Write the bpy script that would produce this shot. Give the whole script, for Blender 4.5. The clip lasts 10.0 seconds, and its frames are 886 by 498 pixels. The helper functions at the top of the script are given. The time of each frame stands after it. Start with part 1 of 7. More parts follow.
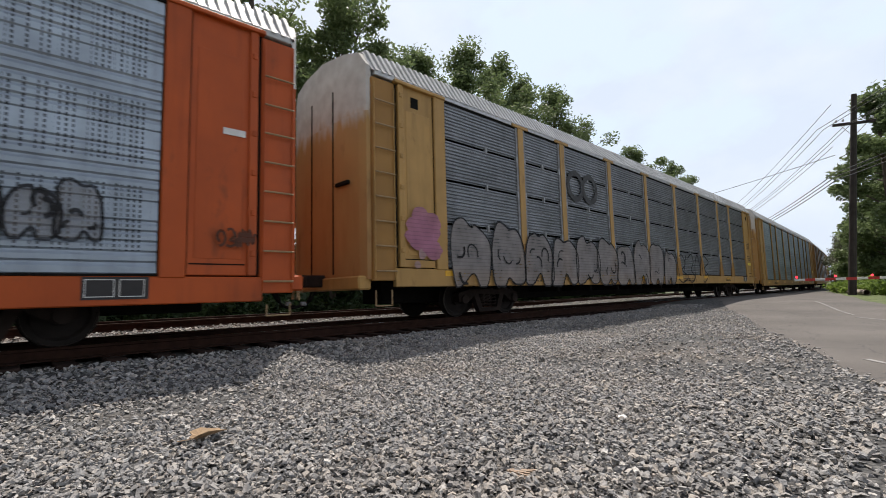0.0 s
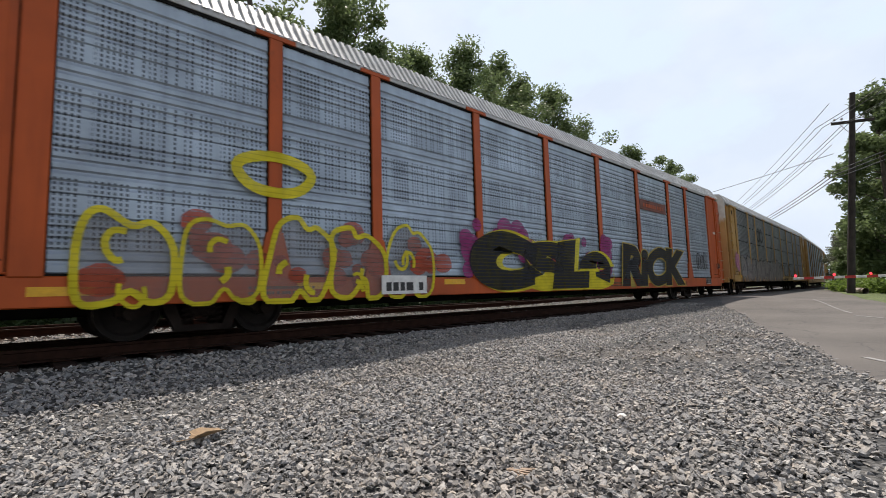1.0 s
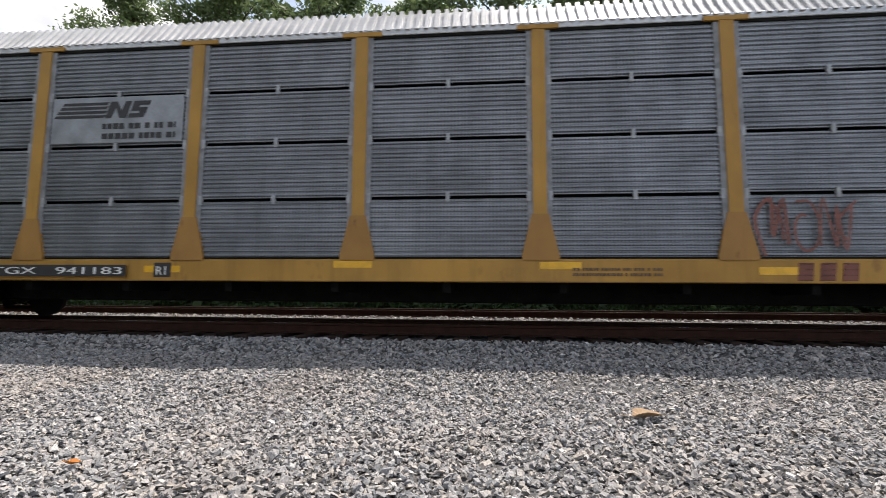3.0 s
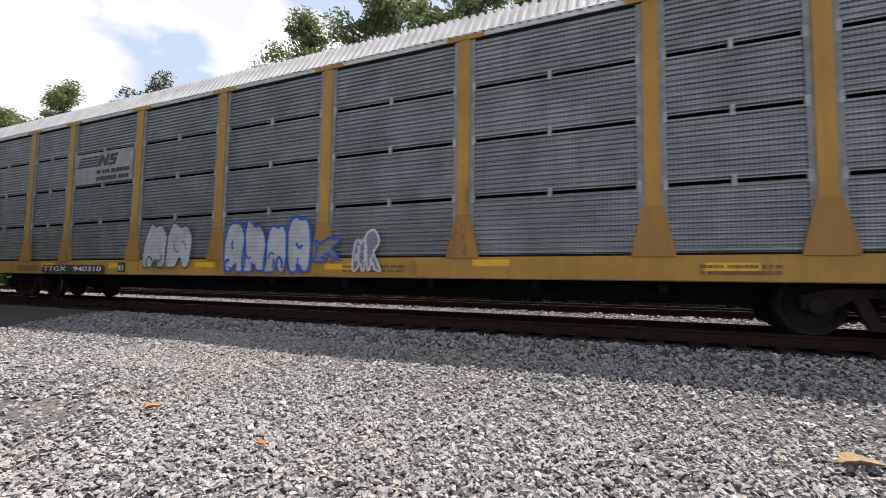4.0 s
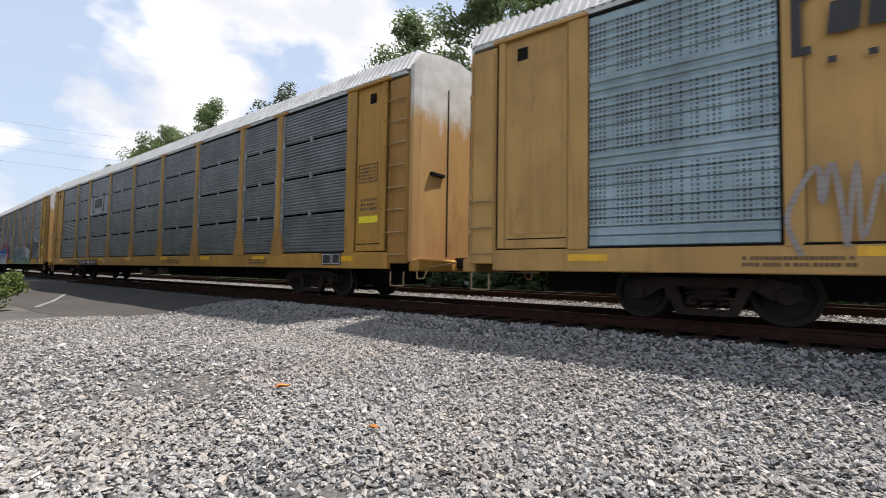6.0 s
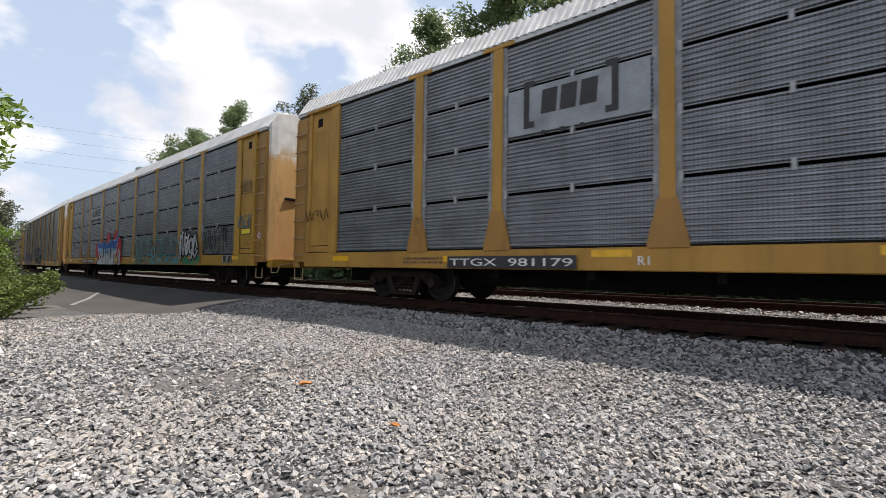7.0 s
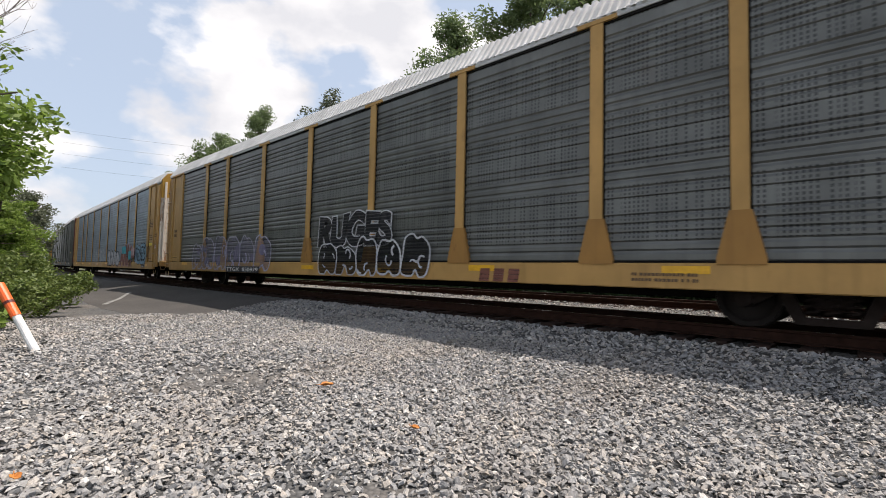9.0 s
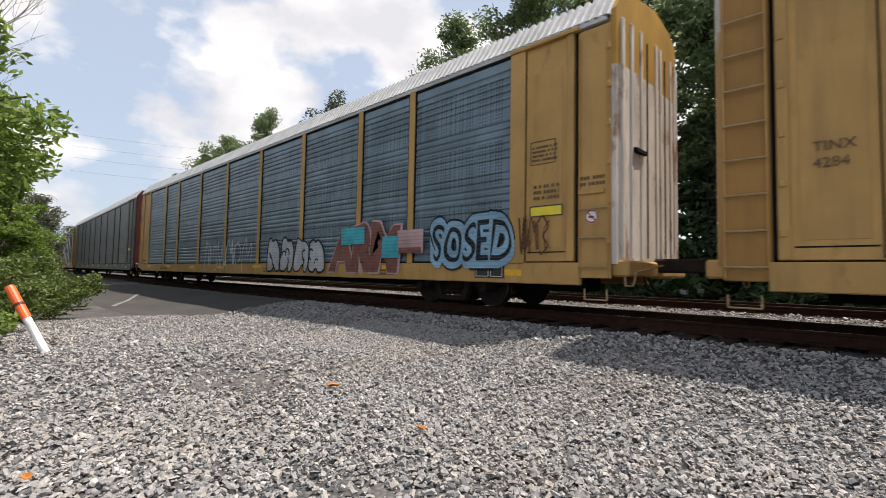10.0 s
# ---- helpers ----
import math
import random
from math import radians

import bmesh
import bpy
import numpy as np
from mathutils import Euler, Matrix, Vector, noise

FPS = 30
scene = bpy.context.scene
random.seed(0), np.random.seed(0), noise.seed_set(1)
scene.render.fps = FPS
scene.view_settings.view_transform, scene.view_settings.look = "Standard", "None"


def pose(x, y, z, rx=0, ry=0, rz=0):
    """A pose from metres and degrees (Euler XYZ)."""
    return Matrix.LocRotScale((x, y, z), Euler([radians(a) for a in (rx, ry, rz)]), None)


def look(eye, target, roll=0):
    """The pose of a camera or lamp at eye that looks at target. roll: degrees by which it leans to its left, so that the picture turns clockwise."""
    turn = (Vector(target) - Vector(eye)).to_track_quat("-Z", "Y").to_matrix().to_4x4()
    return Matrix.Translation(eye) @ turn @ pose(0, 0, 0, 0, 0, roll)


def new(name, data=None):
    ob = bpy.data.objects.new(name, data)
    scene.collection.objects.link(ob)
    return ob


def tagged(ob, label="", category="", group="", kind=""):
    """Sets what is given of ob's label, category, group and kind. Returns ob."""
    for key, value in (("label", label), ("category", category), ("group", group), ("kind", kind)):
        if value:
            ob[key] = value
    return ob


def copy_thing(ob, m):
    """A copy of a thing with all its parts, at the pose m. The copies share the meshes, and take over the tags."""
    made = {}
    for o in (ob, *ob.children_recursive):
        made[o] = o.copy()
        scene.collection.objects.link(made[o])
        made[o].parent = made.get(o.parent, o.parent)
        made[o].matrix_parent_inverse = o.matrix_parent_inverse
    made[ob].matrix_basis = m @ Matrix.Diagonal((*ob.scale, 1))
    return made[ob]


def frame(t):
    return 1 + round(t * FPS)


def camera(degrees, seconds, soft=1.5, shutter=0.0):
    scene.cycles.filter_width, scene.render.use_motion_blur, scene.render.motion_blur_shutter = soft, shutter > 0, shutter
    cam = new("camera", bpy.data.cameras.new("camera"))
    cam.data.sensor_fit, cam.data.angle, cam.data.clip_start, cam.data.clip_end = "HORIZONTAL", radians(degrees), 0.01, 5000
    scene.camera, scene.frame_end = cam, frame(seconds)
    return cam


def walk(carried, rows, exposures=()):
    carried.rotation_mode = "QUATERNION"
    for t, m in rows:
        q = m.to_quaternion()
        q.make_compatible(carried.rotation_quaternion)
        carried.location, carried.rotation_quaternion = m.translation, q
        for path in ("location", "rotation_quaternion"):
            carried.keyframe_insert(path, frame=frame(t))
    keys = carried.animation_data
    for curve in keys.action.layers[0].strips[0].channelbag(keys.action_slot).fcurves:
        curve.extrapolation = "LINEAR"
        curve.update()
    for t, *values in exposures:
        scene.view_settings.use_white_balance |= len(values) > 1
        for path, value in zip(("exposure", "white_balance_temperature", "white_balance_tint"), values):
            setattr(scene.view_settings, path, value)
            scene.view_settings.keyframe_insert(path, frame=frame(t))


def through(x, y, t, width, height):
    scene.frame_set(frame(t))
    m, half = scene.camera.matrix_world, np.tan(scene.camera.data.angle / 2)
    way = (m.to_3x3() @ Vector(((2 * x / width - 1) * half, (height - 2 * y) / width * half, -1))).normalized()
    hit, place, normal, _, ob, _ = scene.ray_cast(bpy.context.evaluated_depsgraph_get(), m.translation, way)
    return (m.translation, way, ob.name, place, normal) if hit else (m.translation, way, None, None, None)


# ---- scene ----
cam = camera(87.81, 10.0, soft=0.6, shutter=0.05)
PATH = [
    (0, pose(-0.000, -8.573, 0.570, 95.44, 1.43, -42.99)),
    (0.5, pose(0.001, -8.573, 0.570, 95.38, 1.52, -43.01)),
    (1, pose(0.001, -8.573, 0.570, 95.35, 1.57, -43.07)),
    (1.5, pose(0.001, -8.573, 0.570, 95.35, 1.46, -42.58)),
    (2, pose(0.001, -8.573, 0.570, 95.53, 1.21, -32.79)),
    (2.5, pose(-0.038, -8.595, 0.531, 96.11, 0.78, -14.73)),
    (3, pose(-0.126, -8.634, 0.509, 95.65, -0.39, 5.44)),
    (3.2, pose(-0.143, -8.628, 0.517, 95.53, -0.52, 10.02)),
    (4.3, pose(-0.040, -8.532, 0.670, 93.52, -0.88, 27.90)),
    (4.5, pose(-0.040, -8.531, 0.670, 93.27, -0.84, 29.66)),
    (5, pose(-0.041, -8.532, 0.670, 93.09, -0.93, 32.88)),
    (5.5, pose(-0.040, -8.531, 0.669, 92.97, -0.97, 35.37)),
    (7, pose(-0.041, -8.530, 0.670, 92.63, -0.95, 39.87)),
    (7.5, pose(-0.040, -8.530, 0.669, 92.74, -1.01, 40.80)),
    (8, pose(-0.041, -8.530, 0.669, 92.70, -1.04, 41.55)),
    (8.5, pose(-0.040, -8.531, 0.669, 92.78, -1.00, 41.99)),
    (9, pose(-0.040, -8.532, 0.669, 92.93, -1.29, 42.41)),
    (9.5, pose(-0.040, -8.533, 0.669, 93.06, -1.42, 42.68)),
    (10, pose(-0.040, -8.531, 0.669, 92.99, -1.04, 43.11)),
]
EXPOSURES = [(0, 0.18, 6850, 13), (1.5, 0.14, 6820, 13), (2.5, 0.0, 7080, 15), (3.0, 0.63, 6700, 14), (4.5, 0.66, 6820, 14), (5.5, 0.60, 6620, 13), (7.5, 0.50, 6720, 13), (10, 0.44, 6840, 14)]
walk(cam, PATH, EXPOSURES)

# ---- light ----
SUN = Vector((0.72, 1.0, 2.75)).normalized()
world = bpy.data.worlds.new("sky")
scene.world = world
world.use_nodes = True
wn, wl = world.node_tree.nodes, world.node_tree.links
sky = wn.new("ShaderNodeTexSky")
sky.sky_type = "NISHITA"
sky.sun_disc = False
sky.sun_elevation = math.asin(SUN.z)
sky.sun_rotation = math.atan2(SUN.x, SUN.y)
sky.air_density, sky.dust_density = 1.0, 2.0
coord = wn.new("ShaderNodeTexCoord")
warp = wn.new("ShaderNodeMapping")
warp.inputs["Scale"].default_value = (1.0, 1.0, 1.7)
wl.new(coord.outputs["Generated"], warp.inputs["Vector"])
puff = wn.new("ShaderNodeTexNoise")
puff.inputs["Scale"].default_value, puff.inputs["Detail"].default_value = 3.4, 8.0
puff.inputs["Roughness"].default_value = 0.5
wl.new(warp.outputs["Vector"], puff.inputs["Vector"])
cover = wn.new("ShaderNodeValToRGB")
cover.color_ramp.elements[0].position, cover.color_ramp.elements[1].position = 0.44, 0.515
wl.new(puff.outputs["Fac"], cover.inputs["Fac"])
# broken cumulus towards -x thins out into pale haze towards +x
axes = wn.new("ShaderNodeSeparateXYZ")
wl.new(coord.outputs["Generated"], axes.inputs[0])
side_of = wn.new("ShaderNodeMapRange")
side_of.inputs["From Min"].default_value, side_of.inputs["From Max"].default_value = 0.45, -0.35
side_of.inputs["To Min"].default_value = 0.28
wl.new(axes.outputs[0], side_of.inputs["Value"])
amount = wn.new("ShaderNodeMath")
amount.operation = "MULTIPLY"
wl.new(cover.outputs["Color"], amount.inputs[0])
wl.new(side_of.outputs[0], amount.inputs[1])
veil = wn.new("ShaderNodeMapRange")
veil.inputs["From Min"].default_value, veil.inputs["From Max"].default_value = 0.28, 1.0
veil.inputs["To Min"].default_value, veil.inputs["To Max"].default_value = 0.86, 0.42
wl.new(side_of.outputs[0], veil.inputs["Value"])
shade = wn.new("ShaderNodeTexNoise")
shade.inputs["Scale"].default_value, shade.inputs["Detail"].default_value = 5.5, 8.0
wl.new(warp.outputs["Vector"], shade.inputs["Vector"])
cloud = wn.new("ShaderNodeValToRGB")
cloud.color_ramp.elements[0].position, cloud.color_ramp.elements[1].position = 0.40, 0.66
cloud.color_ramp.elements[0].color = (8.7, 9.1, 9.8, 1)
cloud.color_ramp.elements[1].color = (12.3, 12.5, 12.7, 1)
wl.new(shade.outputs["Fac"], cloud.inputs["Fac"])
low_sky = wn.new("ShaderNodeMapRange")
low_sky.inputs["From Min"].default_value, low_sky.inputs["From Max"].default_value = 0.55, 0.90
low_sky.inputs["To Min"].default_value, low_sky.inputs["To Max"].default_value = 1.0, 0.12
wl.new(axes.outputs[2], low_sky.inputs["Value"])


def lower(socket):
    """The amount of cloud or haze, thinning out overhead."""
    n = wn.new("ShaderNodeMath")
    n.operation = "MULTIPLY"
    wl.new(socket, n.inputs[0])
    wl.new(low_sky.outputs[0], n.inputs[1])
    return n.outputs[0]


blend = wn.new("ShaderNodeMixRGB")
wl.new(lower(amount.outputs[0]), blend.inputs["Fac"])
haze = wn.new("ShaderNodeMixRGB")
wl.new(lower(veil.outputs[0]), haze.inputs["Fac"])
haze.inputs["Color2"].default_value = (11.2, 13.6, 16.8, 1)
wl.new(sky.outputs["Color"], haze.inputs["Color1"])
wl.new(haze.outputs["Color"], blend.inputs["Color1"])
wl.new(cloud.outputs["Color"], blend.inputs["Color2"])
wn["Background"].inputs["Strength"].default_value = 0.067
wl.new(blend.outputs["Color"], wn["Background"].inputs["Color"])
sun = new("sun", bpy.data.lights.new("sun", "SUN"))
sun.data.energy, sun.data.angle, sun.data.color = 4.9, radians(0.6), (1.0, 0.965, 0.91)
sun.matrix_world = look(SUN * 60, (0, 0, 0))


# ---- materials ----
class Graph:
    """A node material with a Principled shader and short ways to add nodes."""

    def __init__(self, name, rough=0.7, metal=0.0, specular=0.5):
        self.material = bpy.data.materials.new(name)
        self.material.use_nodes = True
        self.nodes, self.links = self.material.node_tree.nodes, self.material.node_tree.links
        self.shader = self.nodes["Principled BSDF"]
        self.shader.inputs["Roughness"].default_value = rough
        self.shader.inputs["Metallic"].default_value = metal
        self.shader.inputs["Specular IOR Level"].default_value = specular
        self.place = self.nodes.new("ShaderNodeTexCoord").outputs["Object"]

    def node(self, kind, **values):
        n = self.nodes.new(kind)
        for key, value in values.items():
            if hasattr(value, "is_output"):
                self.links.new(value, n.inputs[key.replace("_", " ")])
            else:
                n.inputs[key.replace("_", " ")].default_value = value
        return n

    def own(self):
        """Object space shifted by a random step for each object."""
        info = self.nodes.new("ShaderNodeObjectInfo")
        self.random = info.outputs["Random"]
        step = self.math("MULTIPLY", self.random, 37.0)
        add = self.nodes.new("ShaderNodeVectorMath")
        self.links.new(self.place, add.inputs[0])
        self.links.new(step, add.inputs[1])
        self.place = add.outputs[0]
        return self

    def math(self, operation, a, b=0.0):
        n = self.nodes.new("ShaderNodeMath")
        n.operation = operation
        for socket, value in zip(n.inputs, (a, b)):
            if hasattr(value, "is_output"):
                self.links.new(value, socket)
            else:
                socket.default_value = value
        return n.outputs[0]

    def noise(self, scale, detail=4.0, stretch=(1, 1, 1), rough=0.55):
        m = self.node("ShaderNodeMapping", Vector=self.place, Scale=stretch)
        return self.node("ShaderNodeTexNoise", Vector=m.outputs[0], Scale=scale, Detail=detail, Roughness=rough).outputs["Fac"]

    def ramp(self, fac, a, b):
        n = self.node("ShaderNodeMapRange", Value=fac)
        n.inputs["From Min"].default_value, n.inputs["From Max"].default_value = a, b
        return n.outputs[0]

    def mix(self, fac, a, b, how="MIX"):
        n = self.nodes.new("ShaderNodeMixRGB")
        n.blend_type = how
        for socket, value in zip(n.inputs, (fac, a, b)):
            if hasattr(value, "is_output"):
                self.links.new(value, socket)
            elif isinstance(value, tuple):
                socket.default_value = (*value[:3], 1)
            else:
                socket.default_value = value
        return n.outputs[0]

    def done(self, colour, height=None, strength=0.3, distance=0.01):
        if isinstance(colour, tuple):
            self.shader.inputs["Base Color"].default_value = (*colour[:3], 1)
        else:
            self.links.new(colour, self.shader.inputs["Base Color"])
        if height is not None:
            b = self.node("ShaderNodeBump", Height=height, Strength=strength, Distance=distance)
            self.links.new(b.outputs[0], self.shader.inputs["Normal"])
        return self.material


def times(c, k):
    return tuple(v * k for v in c)


def paint(name, colour, rust=0.5, rough=0.55, rust_colour=(0.09, 0.035, 0.016), spread=0.0):
    """Weathered car paint: faded blotches, grime streaks that run down, rust in spots."""
    g = Graph(name, rough, 0.0, 0.3).own()
    fade = g.ramp(g.noise(0.9, 5), 0.3, 0.7)
    c = g.mix(fade, times(colour, 0.82), times(colour, 1.15))
    streak = g.ramp(g.noise(3.0, 6, (1.6, 1.6, 0.14)), 0.52, 0.75)
    c = g.mix(g.math("MULTIPLY", streak, 0.42), c, times(colour, 0.42))
    grime = g.ramp(g.noise(0.7, 7, (1, 1, 0.6), 0.65), 0.5, 0.72)
    c = g.mix(g.math("MULTIPLY", grime, 0.24), c, (0.055, 0.042, 0.03))
    spot = g.ramp(g.noise(2.2, 8, (1, 1, 0.45), 0.68), 0.60 - spread, 0.70 - spread)
    c = g.mix(g.math("MULTIPLY", spot, rust), c, rust_colour)
    return g.done(c, g.noise(45, 3), 0.12, 0.004)


def plain(name, colour, rough=0.6, metal=0.0, scale=6.0, vary=0.25, bump=0.15, specular=0.5):
    g = Graph(name, rough, metal, specular).own()
    c = g.mix(g.ramp(g.noise(scale, 6), 0.3, 0.7), times(colour, 1 - vary), times(colour, 1 + vary))
    c = g.mix(g.math("MULTIPLY", g.ramp(g.noise(scale * 9, 3), 0.45, 0.75), 0.3), c, times(colour, 0.55))
    return g.done(c, g.noise(scale * 14, 3), bump, 0.004)


def perforated(name, colour, pitch, banded, holes=0.92, rust=0.12):
    """Galvanised sheet with rows of punched holes; banded: the rows come in groups."""
    g = Graph(name, 0.42, 0.42)
    sep = g.node("ShaderNodeSeparateXYZ", Vector=g.place)
    px = g.math("SUBTRACT", g.math("FRACT", g.math("DIVIDE", sep.outputs[0], pitch)), 0.5)
    pz = g.math("SUBTRACT", g.math("FRACT", g.math("DIVIDE", sep.outputs[2], pitch)), 0.5)
    if banded:
        hole = g.math("MULTIPLY", g.math("LESS_THAN", g.math("ABSOLUTE", px), 0.20), g.math("LESS_THAN", g.math("ABSOLUTE", pz), 0.29))
    else:
        r = g.math("SQRT", g.math("ADD", g.math("MULTIPLY", px, px), g.math("MULTIPLY", pz, pz)))
        hole = g.math("LESS_THAN", r, 0.30)
    if banded:
        zone = g.math("GREATER_THAN", g.math("FRACT", g.math("DIVIDE", sep.outputs[2], 1.16)), 0.26)
        hole = g.math("MULTIPLY", hole, zone)
        lot = g.nodes.new("ShaderNodeTexWhiteNoise")
        lot.noise_dimensions = "1D"
        g.links.new(g.math("FLOOR", g.math("DIVIDE", sep.outputs[0], pitch)), lot.inputs["W"])
        wide = g.nodes.new("ShaderNodeTexNoise")
        wide.noise_dimensions = "1D"
        g.links.new(g.math("MULTIPLY", sep.outputs[0], 3.1), wide.inputs["W"])
        column = g.math("GREATER_THAN", g.math("ADD", g.math("MULTIPLY", lot.outputs["Value"], 0.5), wide.outputs["Fac"]), 0.64)
        hole = g.math("MULTIPLY", hole, column)
    g.own()
    c = g.mix(g.ramp(g.noise(1.5, 7), 0.3, 0.7), times(colour, 0.74), times(colour, 1.26))
    c = g.mix(g.math("MULTIPLY", g.ramp(g.noise(2.6, 6, (2.2, 2.2, 0.12)), 0.5, 0.8), 0.5), c, times(colour, 0.55))
    c = g.mix(g.math("MULTIPLY", g.ramp(g.noise(1.7, 8, (1, 1, 0.5), 0.7), 0.62, 0.74), rust), c, (0.13, 0.06, 0.035))
    c = g.mix(g.ramp(g.random, 0.0, 1.0), g.mix(0.12, c, (0, 0, 0)), c)
    c = g.mix(g.math("MULTIPLY", hole, holes), c, (0.012, 0.013, 0.015))
    return g.done(c, g.noise(30, 3), 0.08, 0.003)


def end_paint(name):
    """Car-end paint: tan yellow with rust that grows downwards in streaks, chalky white run down from the top."""
    g = Graph(name, 0.6, 0.0, 0.3)
    z = g.node("ShaderNodeSeparateXYZ", Vector=g.place).outputs[2]
    g.own()
    rag = g.math("MULTIPLY", g.noise(2.4, 7, (1.5, 1.5, 0.35), 0.6), 1.3)
    c = g.mix(g.ramp(g.noise(0.9, 5), 0.3, 0.7), (0.38, 0.225, 0.085), (0.46, 0.275, 0.105))
    rust = g.ramp(g.math("ADD", g.math("MULTIPLY", z, -0.22), rag), 0.05, 0.6)
    c = g.mix(g.math("MULTIPLY", rust, 0.5), c, (0.32, 0.12, 0.042))
    dark = g.ramp(g.noise(2.0, 8, (1.4, 1.4, 0.3), 0.7), 0.58, 0.72)
    c = g.mix(g.math("MULTIPLY", dark, 0.55), c, (0.075, 0.032, 0.016))
    white = g.ramp(g.math("ADD", z, rag), 4.45, 4.85)
    c = g.mix(white, c, g.mix(g.ramp(g.noise(3.0, 6), 0.35, 0.7), (0.46, 0.43, 0.39), (0.60, 0.58, 0.54)))
    return g.done(c, g.noise(45, 3), 0.15, 0.004)


END_PAINT = end_paint("white_topped_rusty_end_paint")
YELLOW = paint("yellow_car_paint", (0.385, 0.203, 0.040), 0.45)
TAN = paint("faded_tan_yellow_paint", (0.44, 0.255, 0.082), 0.4)
GOLD = paint("bright_yellow_car_paint", (0.40, 0.214, 0.030), 0.5)
RUSTY = paint("rust_streaked_yellow_paint", (0.315, 0.160, 0.040), 0.8)
PEELING = paint("peeling_white_paint", (0.56, 0.50, 0.43), 0.9, 0.6, (0.22, 0.10, 0.04), 0.065)
ORANGE = paint("orange_car_paint", (0.44, 0.080, 0.015), 0.45)
MAROON = paint("maroon_car_paint", (0.098, 0.018, 0.015), 0.4)
GREY_GREEN = paint("dull_grey_green_paint", (0.115, 0.12, 0.10), 0.5)
WHITE = paint("chalky_white_paint", (0.62, 0.60, 0.57), 0.3)
STEEL_A = perforated("grey_ribbed_steel", (0.225, 0.235, 0.25), 0.055, False, 0.55)
STEEL_B = perforated("galvanised_blue_grey_steel", (0.325, 0.383, 0.446), 0.066, True)
STEEL_C = perforated("green_grey_steel", (0.225, 0.295, 0.315), 0.066, True)
STEEL_D = perforated("dark_weathered_steel", (0.118, 0.121, 0.113), 0.066, True, 0.85, 0.2)
STEEL_E = perforated("teal_blue_steel", (0.155, 0.215, 0.255), 0.066, True)
ROOF = plain("galvanised_roof_steel", (0.46, 0.46, 0.455), 0.5, 0.1, 2.0, 0.2)
# Sooty underframe black; also painted where shade is wanted inside and along edges.
BLACK = plain("soot_and_shade_black", (0.011, 0.010, 0.009), 0.95, 0.0, 4.0, 0.35, 0.15, 0.1)
DARK_IRON = plain("brown_black_cast_iron", (0.025, 0.018, 0.015), 0.9, 0.0, 5.0, 0.35, 0.15, 0.15)
TREAD = plain("worn_wheel_steel", (0.20, 0.18, 0.16), 0.4, 0.8, 8.0, 0.2)
GALV = plain("galvanised_bracket_steel", (0.48, 0.48, 0.48), 0.45, 0.4, 9.0, 0.2)
FLANGE = plain("weathered_flange_steel", (0.20, 0.20, 0.205), 0.6, 0.1, 7.0, 0.3)
PALE_STEEL = plain("pale_flat_steel", (0.245, 0.255, 0.268), 0.5, 0.15, 3.0, 0.25)
CLIP = plain("dull_clip_steel", (0.31, 0.315, 0.32), 0.55, 0.2, 9.0, 0.25)
RUNG = plain("worn_painted_steel", (0.33, 0.22, 0.11), 0.55, 0.1, 9.0, 0.2)
TANK = plain("dusty_brown_tank_paint", (0.085, 0.06, 0.04), 0.8, 0.0, 5.0, 0.3)
REFLECT = plain("yellow_reflective_tape", (0.70, 0.37, 0.01), 0.35, 0.0, 7.0, 0.15)
LEMON = plain("lemon_sticker", (0.75, 0.60, 0.03), 0.4, 0.0, 7.0, 0.1)
FADED_INK = plain("faded_brown_ink", (0.125, 0.075, 0.035), 0.7, 0.0, 6.0, 0.3)
INK = plain("black_stencil_ink", (0.022, 0.02, 0.02), 0.6, 0.0, 6.0, 0.3)
CHALK = plain("white_stencil_paint", (0.68, 0.67, 0.64), 0.6, 0.0, 8.0, 0.15)
RAIL_RUST = plain("rail_rust", (0.034, 0.016, 0.011), 0.95, 0.0, 7.0, 0.3, 0.15, 0.15)
RAIL_SHINE = plain("polished_rail_head", (0.55, 0.54, 0.53), 0.22, 1.0, 4.0, 0.1)
TIE = plain("creosoted_timber", (0.034, 0.022, 0.018), 0.95, 0.0, 7.0, 0.4, 0.5, 0.1)
def spray(name, colour, cover=0.95):
    """Spray paint over ribbed sheet: blotchy, uneven cover, thinner in the grooves."""
    g = Graph(name, 0.6, 0.0, 0.2)
    z = g.node("ShaderNodeSeparateXYZ", Vector=g.place).outputs[2]
    line = g.math("LESS_THAN", g.math("FRACT", g.math("DIVIDE", z, 0.081)), 0.24)
    g.own()
    c = g.mix(g.ramp(g.noise(2.5, 6), 0.3, 0.7), times(colour, 0.7), times(colour, 1.15))
    alpha = g.math("MULTIPLY", g.math("ADD", g.math("MULTIPLY", g.ramp(g.noise(2.2, 5), 0.3, 0.62), 0.12), 0.88), cover)
    alpha = g.math("MULTIPLY", alpha, g.math("SUBTRACT", 1.0, g.math("MULTIPLY", line, 0.2)))
    g.links.new(alpha, g.shader.inputs["Alpha"])
    return g.done(c, g.noise(40, 3), 0.1, 0.004)


